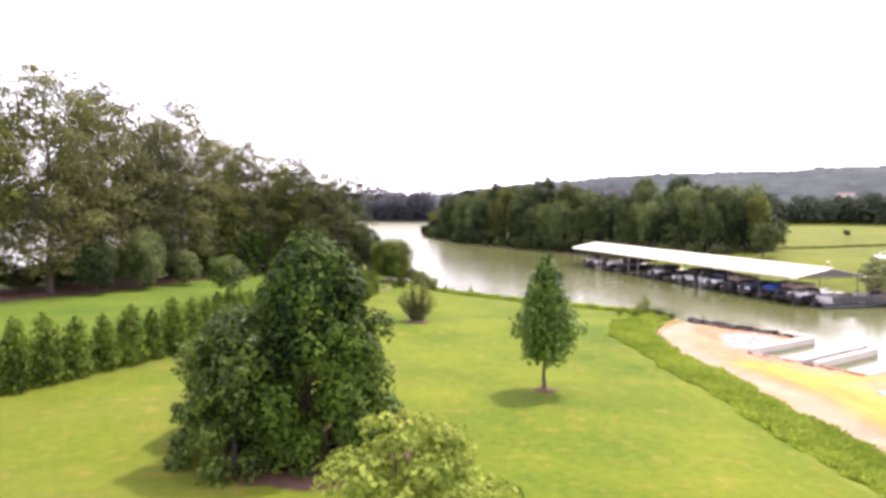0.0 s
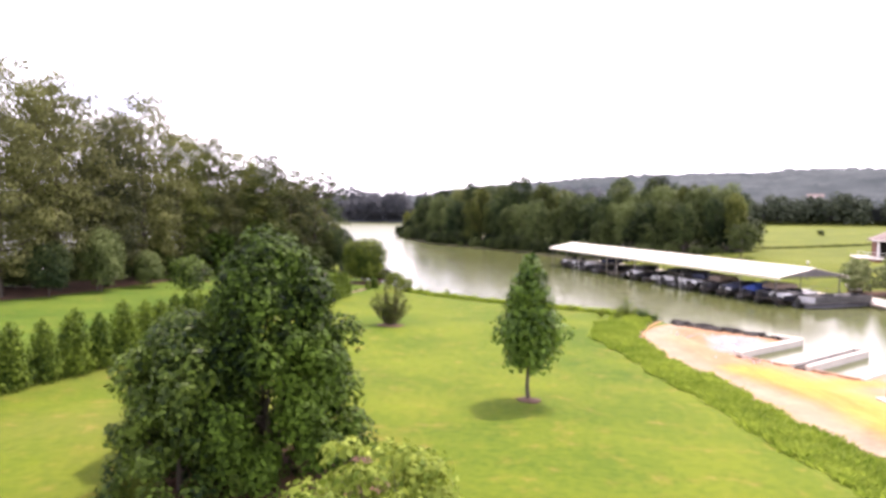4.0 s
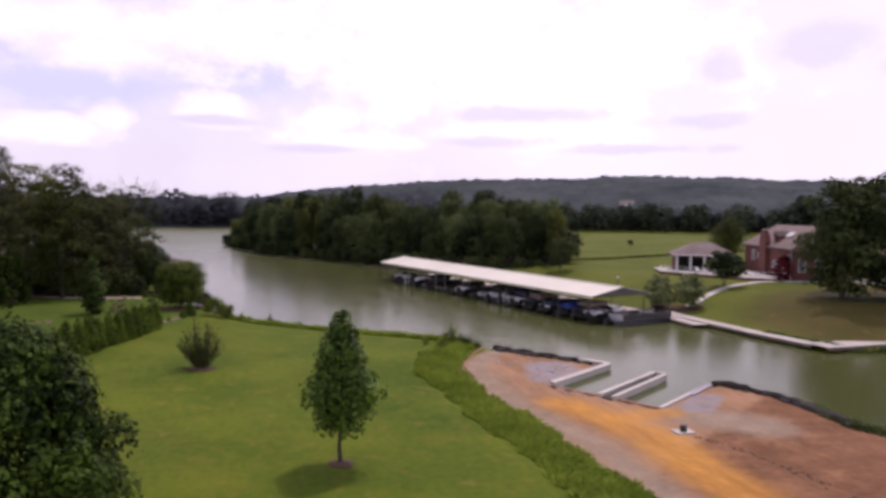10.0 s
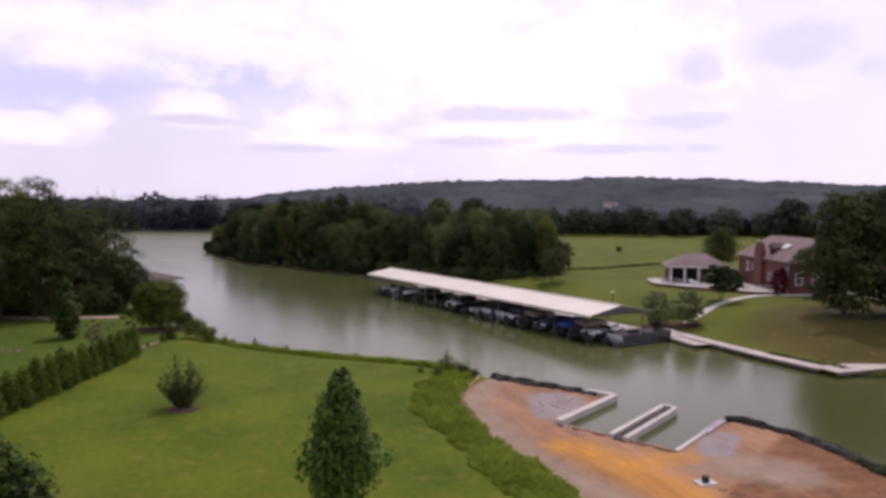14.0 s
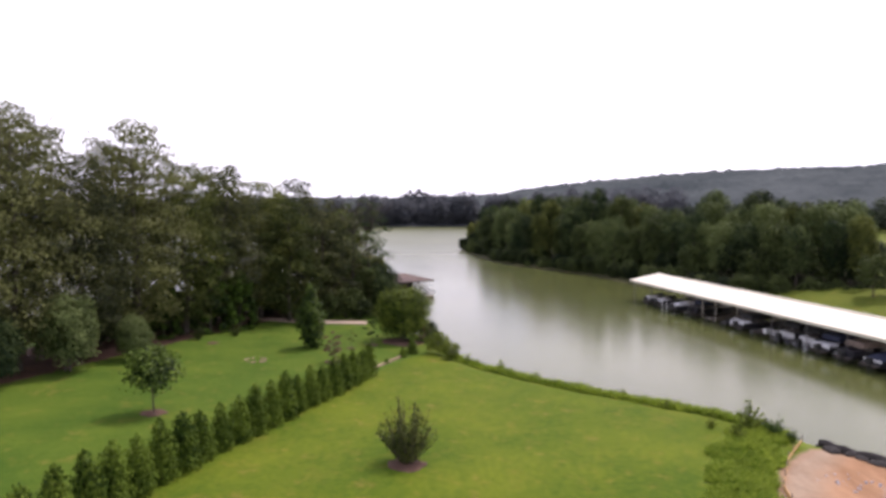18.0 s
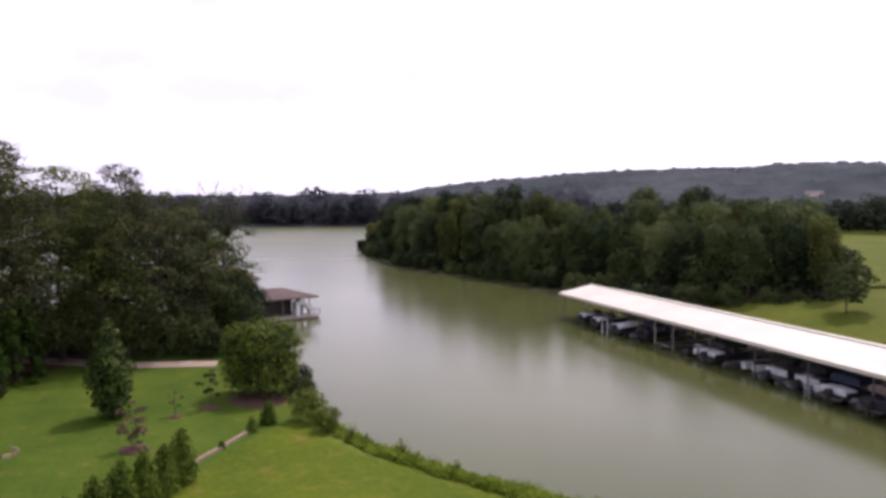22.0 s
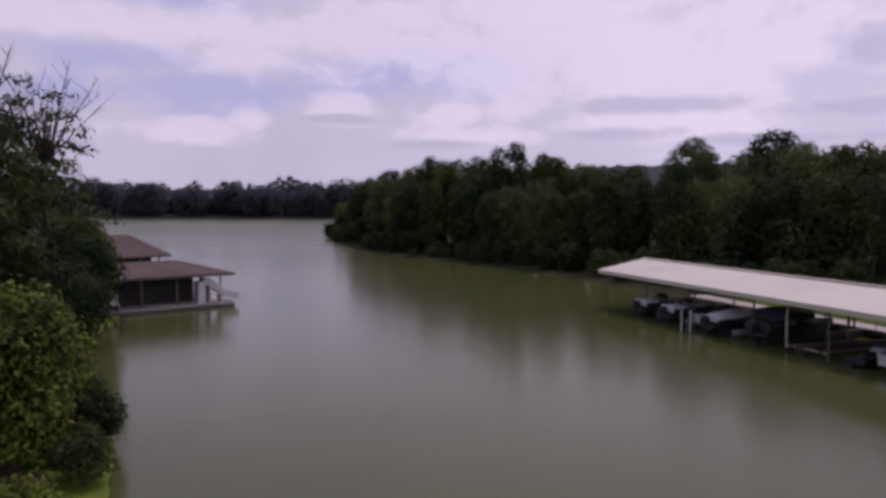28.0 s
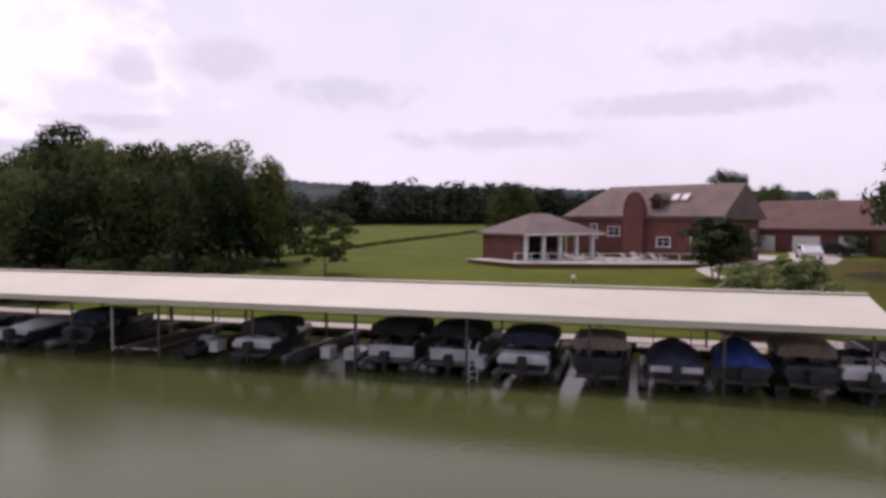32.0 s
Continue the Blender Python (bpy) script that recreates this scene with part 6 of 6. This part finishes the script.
def lounger(x, y, turn):
    ob = thing("sun_lounger", pose(x, y, 3.5, 0, 0, turn), "white sun lounger on the pool terrace", "lounger", "loungers on the terrace")
    part("seat", Build().box(0, 0, 0.34, 0.65, 1.3, 0.08), WHITE_PAINT, ob)
    part("backrest", Build().add([(-0.32, 0.65, 0.34), (0.32, 0.65, 0.34), (0.32, 1.15, 0.85), (-0.32, 1.15, 0.85), (-0.32, 0.7, 0.28), (0.32, 0.7, 0.28), (0.32, 1.2, 0.79), (-0.32, 1.2, 0.79)], [(0, 1, 2, 3), (7, 6, 5, 4), (0, 4, 5, 1), (2, 6, 7, 3), (1, 5, 6, 2), (3, 7, 4, 0)]), WHITE_PAINT, ob)
    for sx, sy in ((-0.28, -0.55), (0.28, -0.55), (-0.28, 0.55), (0.28, 0.55)):
        part("leg", Build().box(sx, sy, 0.15, 0.05, 0.05, 0.3), ALUMINIUM, ob)


for x, y, a in ((72.8, 99.8, 30), (74.2, 98.0, 40), (75.4, 95.6, 50), (76.6, 97.8, 60), (71.0, 102.4, 20)):
    lounger(x, y, a)


def car(x, y, turn, paint, label):
    ob = thing("car", pose(x, y, ground_at(x, y) + 0.1, 0, 0, turn), label, "car")
    prof = [(-2.2, 0.35), (-2.25, 0.75), (-2.0, 0.95), (-1.4, 1.0), (-0.7, 1.45), (0.8, 1.5), (1.7, 1.02), (2.2, 0.9), (2.25, 0.4)]
    b = Build()
    b.loft([[(x_, -0.86, z_) for x_, z_ in prof], [(x_, -0.92, z_ * 0.96) for x_, z_ in prof], [(x_, 0.92, z_ * 0.96) for x_, z_ in prof], [(x_, 0.86, z_) for x_, z_ in prof]])
    part("body", b, paint, ob)
    part("side_glass", Build().box(0.1, 0, 1.22, 1.9, 1.86, 0.34, taper=0.9), GLASS_DARK, ob)
    for wx in (-1.35, 1.4):
        for wy in (-0.84, 0.84):
            wheel = part("wheel", Build().tube([(wx, wy - 0.1, 0.33), (wx, wy + 0.1, 0.33)], 0.33, 12), RUBBER, ob)
            part("rim", Build().tube([(wx, wy - 0.115, 0.33), (wx, wy + 0.115, 0.33)], 0.2, 10), ALUMINIUM, wheel)


car(90.0, 83.6, 15, CAR_WHITE, "white car parked on the pale driveway")
car(97.0, 81.6, 100, CAR_DARK, "dark car parked on the pale driveway")
for x, y, sz, k in ((81.0, 90.2, 0.3, 1), (93, 92, 0.4, 0), (100.5, 91.0, 0.62, 1), (101.0, 79.0, 0.55, 0), (97.0, 75.5, 0.6, 1), (81.5, 110.0, 0.3, 0)):
    plant("foundation_shrub", BUSHES[k], x, y, sz, rnd.uniform(0, 360), "rounded green shrub beside the brick house", "shrub", "shrubs beside the house")


def lamp_post(x, y, h):
    ob = thing("lamp_post", pose(x, y, ground_at(x, y)), "slim dark post with a white globe lamp", "lamp post", "lamp posts on the bank")
    part("pole", Build().tube([(0, 0, -0.2), (0, 0, h)], 0.06, 6), STEEL, ob)
    part("globe", Build().loft([[(math.cos(a) * r, math.sin(a) * r, h + z_) for a in [k * 0.785 for k in range(8)]] for z_, r in ((0.0, 0.06), (0.06, 0.15), (0.18, 0.18), (0.3, 0.12), (0.34, 0.03))]), WHITE_PAINT, ob, "white globe")


lamp_post(52.6, 96.2, 2.4)
lamp_post(61.9, 149.2, 2.0)


# ================= boathouses on the west shore =================
def boathouse(m, w, d, label, slide, top):
    ob = thing("boathouse", m, label, "boathouse", "boathouses on the west shore")
    part("platform", Build().box(w / 2, d / 2, 0.42, w, d, 0.14), DECKING, ob)
    part("skirt", Build().box(w / 2, 0.04, 0.17, w, 0.1, 0.36), TIMBER, ob)
    part("skirt", Build().box(w - 0.04, d / 2, 0.17, 0.1, d - 0.2, 0.36), TIMBER, ob)
    for x in (0.7, 3.6, 6.4, w - 0.9):
        for y in (0.9, d - 0.9):
            part("post", Build().box(x, y, 1.72, 0.16, 0.16, 2.5), WHITE_PAINT if x > 6.5 else TIMBER, ob)
    # shed wall, widened as a dark block to show the shaded interior
    part("shed_wall", Build().box(4.4, d * 0.6, 1.68, 7.6, d * 0.55, 2.38), SHADED_INSIDE, ob, "dark block for the boat shed's wall and shaded inside")
    o, z = 0.55, 3.0
    x0, x1, y0, y1 = -o, w - 0.5 + o, 0.5 - o, d + o
    run = (y1 - y0) / 2
    roof = Build().add([(x0, y0, z), (x1, y0, z), (x1, y1, z), (x0, y1, z), (x0 + run, (y0 + y1) / 2, top), (x1 - run, (y0 + y1) / 2, top), (x0, y0, z - 0.2), (x1, y0, z - 0.2), (x1, y1, z - 0.2), (x0, y1, z - 0.2)],
                       [(0, 1, 5, 4), (1, 2, 5), (2, 3, 4, 5), (3, 0, 4), (9, 8, 7, 6), (0, 6, 7, 1), (1, 7, 8, 2), (2, 8, 9, 3), (3, 9, 6, 0)])
    part("roof", roof, SHINGLE, ob)
    part("fascia", Build().box((x0 + x1) / 2, y0 - 0.02, z - 0.1, x1 - x0, 0.05, 0.22), TIMBER, ob)
    for k in range(8):
        part("pile", Build().tube([(0.5 + k * (w - 1) / 7, 0.9, -1.5), (0.5 + k * (w - 1) / 7, 0.9, 0.34)], 0.12, 7), TIMBER, ob)
    if slide:
        sl = part("water_slide", Build().loft([[(x, 0.5, zz), (x, 0.5, zz + 0.6), (x, 0.62, zz + 0.08), (x, 1.5, zz + 0.08), (x, 1.62, zz + 0.6), (x, 1.62, zz)] for x, zz in ((w - 2.5, 2.05), (w - 1.9, 1.95), (w - 1.2, 1.35), (w - 0.6, 0.9), (w + 0.1, 0.66), (w + 0.6, 0.56))]), WHITE_PAINT, ob, "white curved water slide")
        part("slide_tower", Build().box(w - 2.65, 1.06, 1.4, 0.6, 1.1, 1.82), WHITE_PAINT, sl)
        for x, zz in ((w - 1.9, 1.95), (w - 0.9, 1.1)):
            part("slide_leg", Build().box(x, 1.06, (zz + 0.49) / 2, 0.14, 0.9, zz - 0.49), GELCOAT, sl)
    return ob


BH = Matrix.Translation((-16.0, 130.0, 0)) @ Matrix.Rotation(math.atan2(0.55, 0.83), 4, "Z")
boathouse(BH, 11.0, 6.6, "dock boathouse with a brown hipped roof and white slide", True, 4.0)
boathouse(Matrix.Translation((-25.0, 151.3, 0)) @ Matrix.Rotation(math.radians(45), 4, "Z"), 9.5, 6.0, "smaller brown-roofed boathouse behind the first", False, 5.3)
chair = thing("dock_chair", BH @ pose(1.6, 0.9, 0.49), "pale deck chair on the boathouse platform", "chair")
part("seat", Build().box(0, 0, 0.4, 0.55, 0.55, 0.06), WHITE_PAINT, chair)
part("backrest", Build().box(0, 0.27, 0.75, 0.55, 0.06, 0.7), WHITE_PAINT, chair)
for sx in (-0.24, 0.24):
    for sy in (-0.24, 0.24):
        part("leg", Build().box(sx, sy, 0.19, 0.05, 0.05, 0.38), WHITE_PAINT, chair)


# ================= the new boat ramp on the sandy bank =================
def wall_run(name, ax, ay, bx, by, width, z0, z1, material, label, coping=True):
    d = math.hypot(bx - ax, by - ay)
    ang = math.atan2(by - ay, bx - ax)
    ob = thing(name, pose((ax + bx) / 2, (ay + by) / 2, 0, 0, 0, math.degrees(ang)), label, "sea wall", "concrete walls of the boat ramp")
    n = max(2, int(d / 1.9))
    for k in range(n):
        x = -d / 2 + (k + 0.5) * d / n
        part("wall_panel", Build().box(x, 0, (z0 + z1) / 2, d / n - 0.03, width, z1 - z0), material, ob)
        if coping:
            part("coping", Build().box(x, 0, z1 + 0.06, d / n - 0.015, width + 0.12, 0.12), CONCRETE, ob)
    return ob


wall_run("ramp_wall", 22.5, 51.3, 29.7, 56.2, 0.42, -1.0, 0.5, CONCRETE, "pale concrete side wall of the boat slip")
wall_run("ramp_wall", 29.8, 56.3, 28.5, 58.2, 0.3, -1.0, 0.48, CONCRETE, "short pale concrete return wall at the bank")
wall_run("ramp_pier", 24.4, 47.6, 31.7, 52.7, 0.22, -1.0, 0.5, CONCRETE, "one side of a narrow concrete finger pier")
wall_run("ramp_pier", 24.95, 46.75, 32.15, 51.8, 0.22, -1.0, 0.5, CONCRETE, "one side of a narrow concrete finger pier")
wall_run("ramp_pier", 31.75, 52.75, 32.25, 51.85, 0.22, -1.0, 0.5, CONCRETE, "pale concrete end of a narrow finger pier")
wall_run("pier_fill", 24.7, 47.2, 30.6, 51.35, 0.7, -1.0, 0.38, DARKENED_TIMBER, "dark wet fill between the finger pier walls", False)
wall_run("ramp_wall", 27.0, 44.3, 31.0, 47.0, 0.26, -1.0, 0.40, CONCRETE, "low pale concrete edge beside the gravel bank", False)
wall_run("ramp_wall", 31.0, 47.0, 34.2, 49.2, 0.5, -1.0, 0.34, GRAVEL, "grey gravel shoulder above the slip's edge", False)
wall_run("ramp_sill", 22.5, 51.3, 27.0, 44.4, 0.3, -1.0, 0.36, SAND_BANK, "sandy concrete sill across the head of the slips", False)
cap = thing("drain_cap", pose(25.3, 39.3, ground_at(25.3, 39.3)), "dark pipe stub on a pale concrete pad", "drain")
part("pad", Build().box(0, 0, 0.03, 1.1, 0.8, 0.12), CONCRETE, cap)
part("pipe", Build().tube([(0, 0, 0.0), (0, 0, 0.42)], 0.2, 10), RUBBER, cap)


def debris_bank(name, pts, n, seed, label):
    """Dark rocks and roots heaped along the water's edge."""
    r = random.Random(seed)
    ob = thing(name, pose(0, 0, 0), label, "rock bank")
    for k in range(n):
        w = (k + r.uniform(0, 0.8)) / n * (len(pts) - 1)
        i = min(int(w), len(pts) - 2)
        f = w - i
        x = pts[i][0] + (pts[i + 1][0] - pts[i][0]) * f + r.uniform(-0.35, 0.35)
        y = pts[i][1] + (pts[i + 1][1] - pts[i][1]) * f + r.uniform(-0.35, 0.35)
        s = r.uniform(0.25, 0.6)
        rings = []
        for zz, rr in ((-0.5, 0.8), (-0.1, 1.0), (0.35, 0.85), (0.6, 0.4)):
            rings.append([(x + math.cos(a * 1.047 + k) * s * rr * r.uniform(0.8, 1.2), y + math.sin(a * 1.047 + k) * s * rr * r.uniform(0.8, 1.2), 0.25 + zz * s) for a in range(6)])
        part("rock", Build().loft(rings), RIPRAP, ob)
    return ob


debris_bank("rock_bank", [(22.7, 65), (24.4, 62.8), (26.3, 60.8), (28.5, 58)], 34, 1, "dark rocks heaped along the sandy bank's edge")
debris_bank("rock_bank", [(34.7, 49), (36.2, 46), (36.8, 42.4), (36.2, 38.4), (38.8, 33.9)], 46, 2, "dark rocks and weeds along the cove's edge")
for i, pts in enumerate(([(23, 65.3), (25, 62.3), (28.7, 58.1)], [(34.5, 49.2), (36.3, 45.4), (36.4, 41.4), (35.9, 38.0)])):
    b = Build()
    r = random.Random(50 + i)
    line = []
    for (ax, ay), (bx, by) in zip(pts, pts[1:]):
        line += [(ax + (bx - ax) * k / 7 + r.uniform(-0.16, 0.16), ay + (by - ay) * k / 7 + r.uniform(-0.16, 0.16), 0.38 + r.uniform(-0.06, 0.12)) for k in range(7)]
    b.tube(line, [r.uniform(0.15, 0.33) for _ in line], 7)
    solid("silt_log", b, RIPRAP, "long black erosion sock along the water's edge", "erosion sock", "erosion socks")
fence = thing("silt_fence", pose(0, 0, 0), "low orange silt fence round the sandy bank", "fence")
SILT = [(22.1, 65.8), (19.9, 62.4), (17.8, 57.9), (16.8, 52.4), (17, 46.4)]
for (ax, ay), (bx, by) in zip(SILT, SILT[1:]):
    for k in range(3):
        w0, w1 = k / 3, (k + 1) / 3
        x0, y0, x1, y1 = ax + (bx - ax) * w0, ay + (by - ay) * w0, ax + (bx - ax) * w1, ay + (by - ay) * w1
        z = ground_at(x0, y0)
        part("stake", Build().box(x0, y0, z + 0.15, 0.05, 0.05, 0.7), TIMBER, fence)
        part("cloth", Build().box((x0 + x1) / 2, (y0 + y1) / 2, z + 0.02 + rnd.uniform(-0.04, 0.08), math.hypot(x1 - x0, y1 - y0), 0.03, 0.34, math.atan2(y1 - y0, x1 - x0)), SILT_CLOTH, fence)

# ================= edging stones, rings and weeds on the lawn =================
edging = thing("stone_edging", pose(0, 0, 0), "low line of tan edging stones across the lawn", "stone edging")
for k in range(26):
    w = k / 25
    x, y = -8.2 + 2.0 * w + rnd.uniform(-0.06, 0.06), 81.4 + 6.4 * w
    part("stone", Build().box(x, y, ground_at(x, y) + 0.08, rnd.uniform(0.2, 0.34), rnd.uniform(0.22, 0.36), 0.16, rnd.uniform(0, 3), 0.8), TAN_STONE, edging)
ring_ob = thing("fire_ring", pose(-19.1, 83.5, ground_at(-19.1, 83.5)), "low broken ring of tan stones on the lawn", "fire ring")
for k in range(15):
    a = k * math.pi / 7.5 + rnd.uniform(-0.1, 0.1)
    q = rnd.uniform(0.16, 0.34)
    if k not in (4, 9):
        part("stone", Build().box(math.cos(a) * rnd.uniform(0.85, 1.05), math.sin(a) * rnd.uniform(0.75, 0.95), 0.05, q, q * 0.7, 0.16, a + 1.57 + rnd.uniform(-0.4, 0.4), 0.7), TAN_STONE, ring_ob)
for x, y, r in ((-20.1, 65.8, 0.9), (-9.9, 93.2, 0.7), (-12.0, 84.4, 0.9), (-11.7, 91.0, 0.5), (-7.0, 95.6, 2.3), (-26, 90.7, 0.6), (5.4, 36.4, 0.6), (-2.1, 57.9, 1.1)):
    z = ground_at(x, y)
    b = Build().loft([[(x + math.cos(k * 0.449) * rr * r * (1 + 0.12 * math.sin(k * 2.3)), y + math.sin(k * 0.449) * rr * r * (1 + 0.12 * math.cos(k * 1.7)), ground_at(x + math.cos(k * 0.449) * rr * r, y + math.sin(k * 0.449) * rr * r) + zz) for k in range(14)] for rr, zz in ((1.05, -0.08), (0.98, 0.03), (0.5, 0.07), (0.05, 0.09))])
    solid("mulch_ring", b, MULCH, "ring of red-brown mulch under a plant", "mulch ring", "mulch rings")
for k, (x, y) in enumerate(((-6.0, 87.9), (-5.3, 89.7), (-7.1, 84.6))):
    plant("dwarf_arborvitae", CYPRESS[k], x, y, (0.4, 0.62, 0.22)[k], 30 * k, "small clipped evergreen beside the edging stones", "shrub", "", 1.3)


def weeds(name, seed, pts, count, spread, tall, material, label):
    """Blades and stems of tall grass along a line, as one mesh."""
    rng = np.random.default_rng(seed)
    seg = np.array(pts, float)
    ln = np.hypot(*(seg[1:] - seg[:-1]).T)
    i = rng.choice(len(ln), count, p=ln / ln.sum())
    f = rng.random(count)[:, None]
    p = seg[i] * (1 - f) + seg[i + 1] * f
    nrm = np.stack([-(seg[i + 1] - seg[i])[:, 1], (seg[i + 1] - seg[i])[:, 0]], 1) / ln[i][:, None]
    side = rng.uniform(-1, 1, count)
    ragged_edge = 0.86 + 0.12 * np.sin(p[:, 1] * 0.55 + p[:, 0]) + 0.10 * np.sin(p[:, 1] * 1.7 + 2.0) + 0.06 * np.sin(p[:, 1] * 4.3)
    p = p + nrm * (side * spread * ragged_edge + rng.normal(0, 0.12, count))[:, None]
    z = height(p[:, 0], p[:, 1])
    clump = 0.5 + 0.3 * np.sin(p[:, 0] * 1.7 + 1.7 * np.sin(p[:, 1] * 0.6)) * np.cos(p[:, 1] * 1.1) + 0.2 * np.sin(p[:, 0] * 4.1 - p[:, 1] * 2.7)
    h = tall * rng.uniform(0.45, 1.2, count) * (0.6 + 0.5 * clump) * (1.1 - 0.45 * side ** 2)
    a = rng.uniform(0, 6.283, count)
    w = 0.03 + 0.035 * rng.random(count)
    lean = rng.normal(0, 0.7, (count, 2)) * h[:, None]
    dx, dy = np.cos(a) * w, np.sin(a) * w
    base = np.stack([p[:, 0], p[:, 1], z - 0.05], 1)
    off = np.stack([dx, dy, np.zeros(count)], 1)
    mid = base + np.stack([lean[:, 0] * 0.4, lean[:, 1] * 0.4, h * 0.6], 1)
    tip = base + np.stack([lean[:, 0], lean[:, 1], h], 1)
    v = np.stack([base - off, mid - off * 1.2, tip, mid + off * 1.2], 1).reshape(-1, 3)
    return tagged(new(name, fast_mesh(name, v, np.arange(4 * count).reshape(-1, 4), material)), label, "weeds", kind="stuff")


weeds("tall_weeds", 11, WEED_LINE, 105000, 1.9, 0.48, LEAF_GRASS, "strip of tall green weeds between lawn and sand")
weeds("bank_weeds", 12, [(21.3, 67), (19, 70.8), (13, 75), (7.2, 79.6), (1.8, 84.9), (-1.2, 89.6)], 15000, 0.6, 0.55, LEAF_GRASS, "fringe of tall grass along the lake bank")
weeds("cove_weeds", 13, [(37.0, 43.5), (36.8, 40.9), (36.2, 37.9), (38.8, 32.4)], 3500, 0.6, 0.4, LEAF_OAK, "dark weeds along the cove's edge")
weeds("east_bank_weeds", 14, [(53.3, 66.4), (55.3, 57.4), (64.1, 55.8), (74.4, 52.8)], 5000, 0.6, 0.4, LEAF_OAK, "rough grass along the cove's far bank")
weeds("field_edge_weeds", 15, [(60, 135.5), (72, 135.5), (90, 139), (120, 142), (150, 148)], 7000, 0.9, 0.5, LEAF_OLIVE, "line of rough grass at the hay field's edge")


REED = spray_model(66, 1.5, 0.9, 22, 0.07, 420, LEAF_GRASS)
for k, (x, y) in enumerate(((0.4, 86.6), (1.3, 85.6), (3.4, 83.7), (4.2, 83.0), (6.4, 80.9), (9.6, 78.4), (12.8, 75.9), (16.4, 73.2))):
    plant("reed_clump", REED, x, y, (1.0, 0.8, 1.1, 0.6, 0.8, 0.55, 0.7, 0.6)[k], 47 * k, "clump of tall green reeds on the lake bank", "reeds", "reed clumps on the lake bank")


def clods(name, seed, pts, count, spread, lo, hi, material, label):
    """Crumbs of earth and stones strewn along a line, as one mesh."""
    r = random.Random(seed)
    b = Build()
    for k in range(count):
        w = r.uniform(0, len(pts) - 1.001)
        i = int(w)
        x = pts[i][0] + (pts[i + 1][0] - pts[i][0]) * (w - i) + r.gauss(0, spread)
        y = pts[i][1] + (pts[i + 1][1] - pts[i][1]) * (w - i) + r.gauss(0, spread)
        q = r.uniform(lo, hi)
        b.box(x, y, ground_at(x, y) + q * 0.15, q * r.uniform(0.8, 1.6), q, q * 0.55, r.uniform(0, 3), r.uniform(0.45, 0.75))
    return tagged(new(name, b.mesh(name, material)), label, "soil clods", kind="stuff")


clods("rut_clods", 21, [(25.6, 38.8), (26.6, 34.6), (27.0, 30.6), (28.4, 26.0), (29.0, 20.0)], 120, 0.16, 0.04, 0.15, TRACK_SOIL, "dark clods along a rut in the sandy bank")
clods("bank_stones", 23, [(20.5, 60.5), (23.0, 58.0), (25.5, 58.5), (23.4, 53.0), (21.8, 48.6)], 90, 1.0, 0.05, 0.2, GRAVEL, "grey stones scattered over the sandy bank")


# a farmhouse in the far woods
fz = ground_at(284, 500) - 0.5
farm = thing("farmhouse", pose(284, 500, fz, 0, 0, -28) @ Matrix.Diagonal((0.8, 0.8, 0.8, 1)), "distant white farmhouse with a grey-brown gabled roof", "house")
part("wall", Build().box(0, 0, 3.0, 13, 8, 6.0), WHITE_PAINT, farm)
part("roof", Build().add([(-7, -4.6, 6.0), (7, -4.6, 6.0), (7, 4.6, 6.0), (-7, 4.6, 6.0), (-7, 0, 9.2), (7, 0, 9.2)], [(0, 1, 5, 4), (2, 3, 4, 5), (1, 2, 5), (3, 0, 4), (3, 2, 1, 0)]), SHINGLE_GREY, farm)
for x in (-4.5, -1.5, 1.5, 4.5):
    part("window", Build().box(x, -4.02, 3.6, 1.1, 0.08, 1.6), GLASS_DARK, farm)
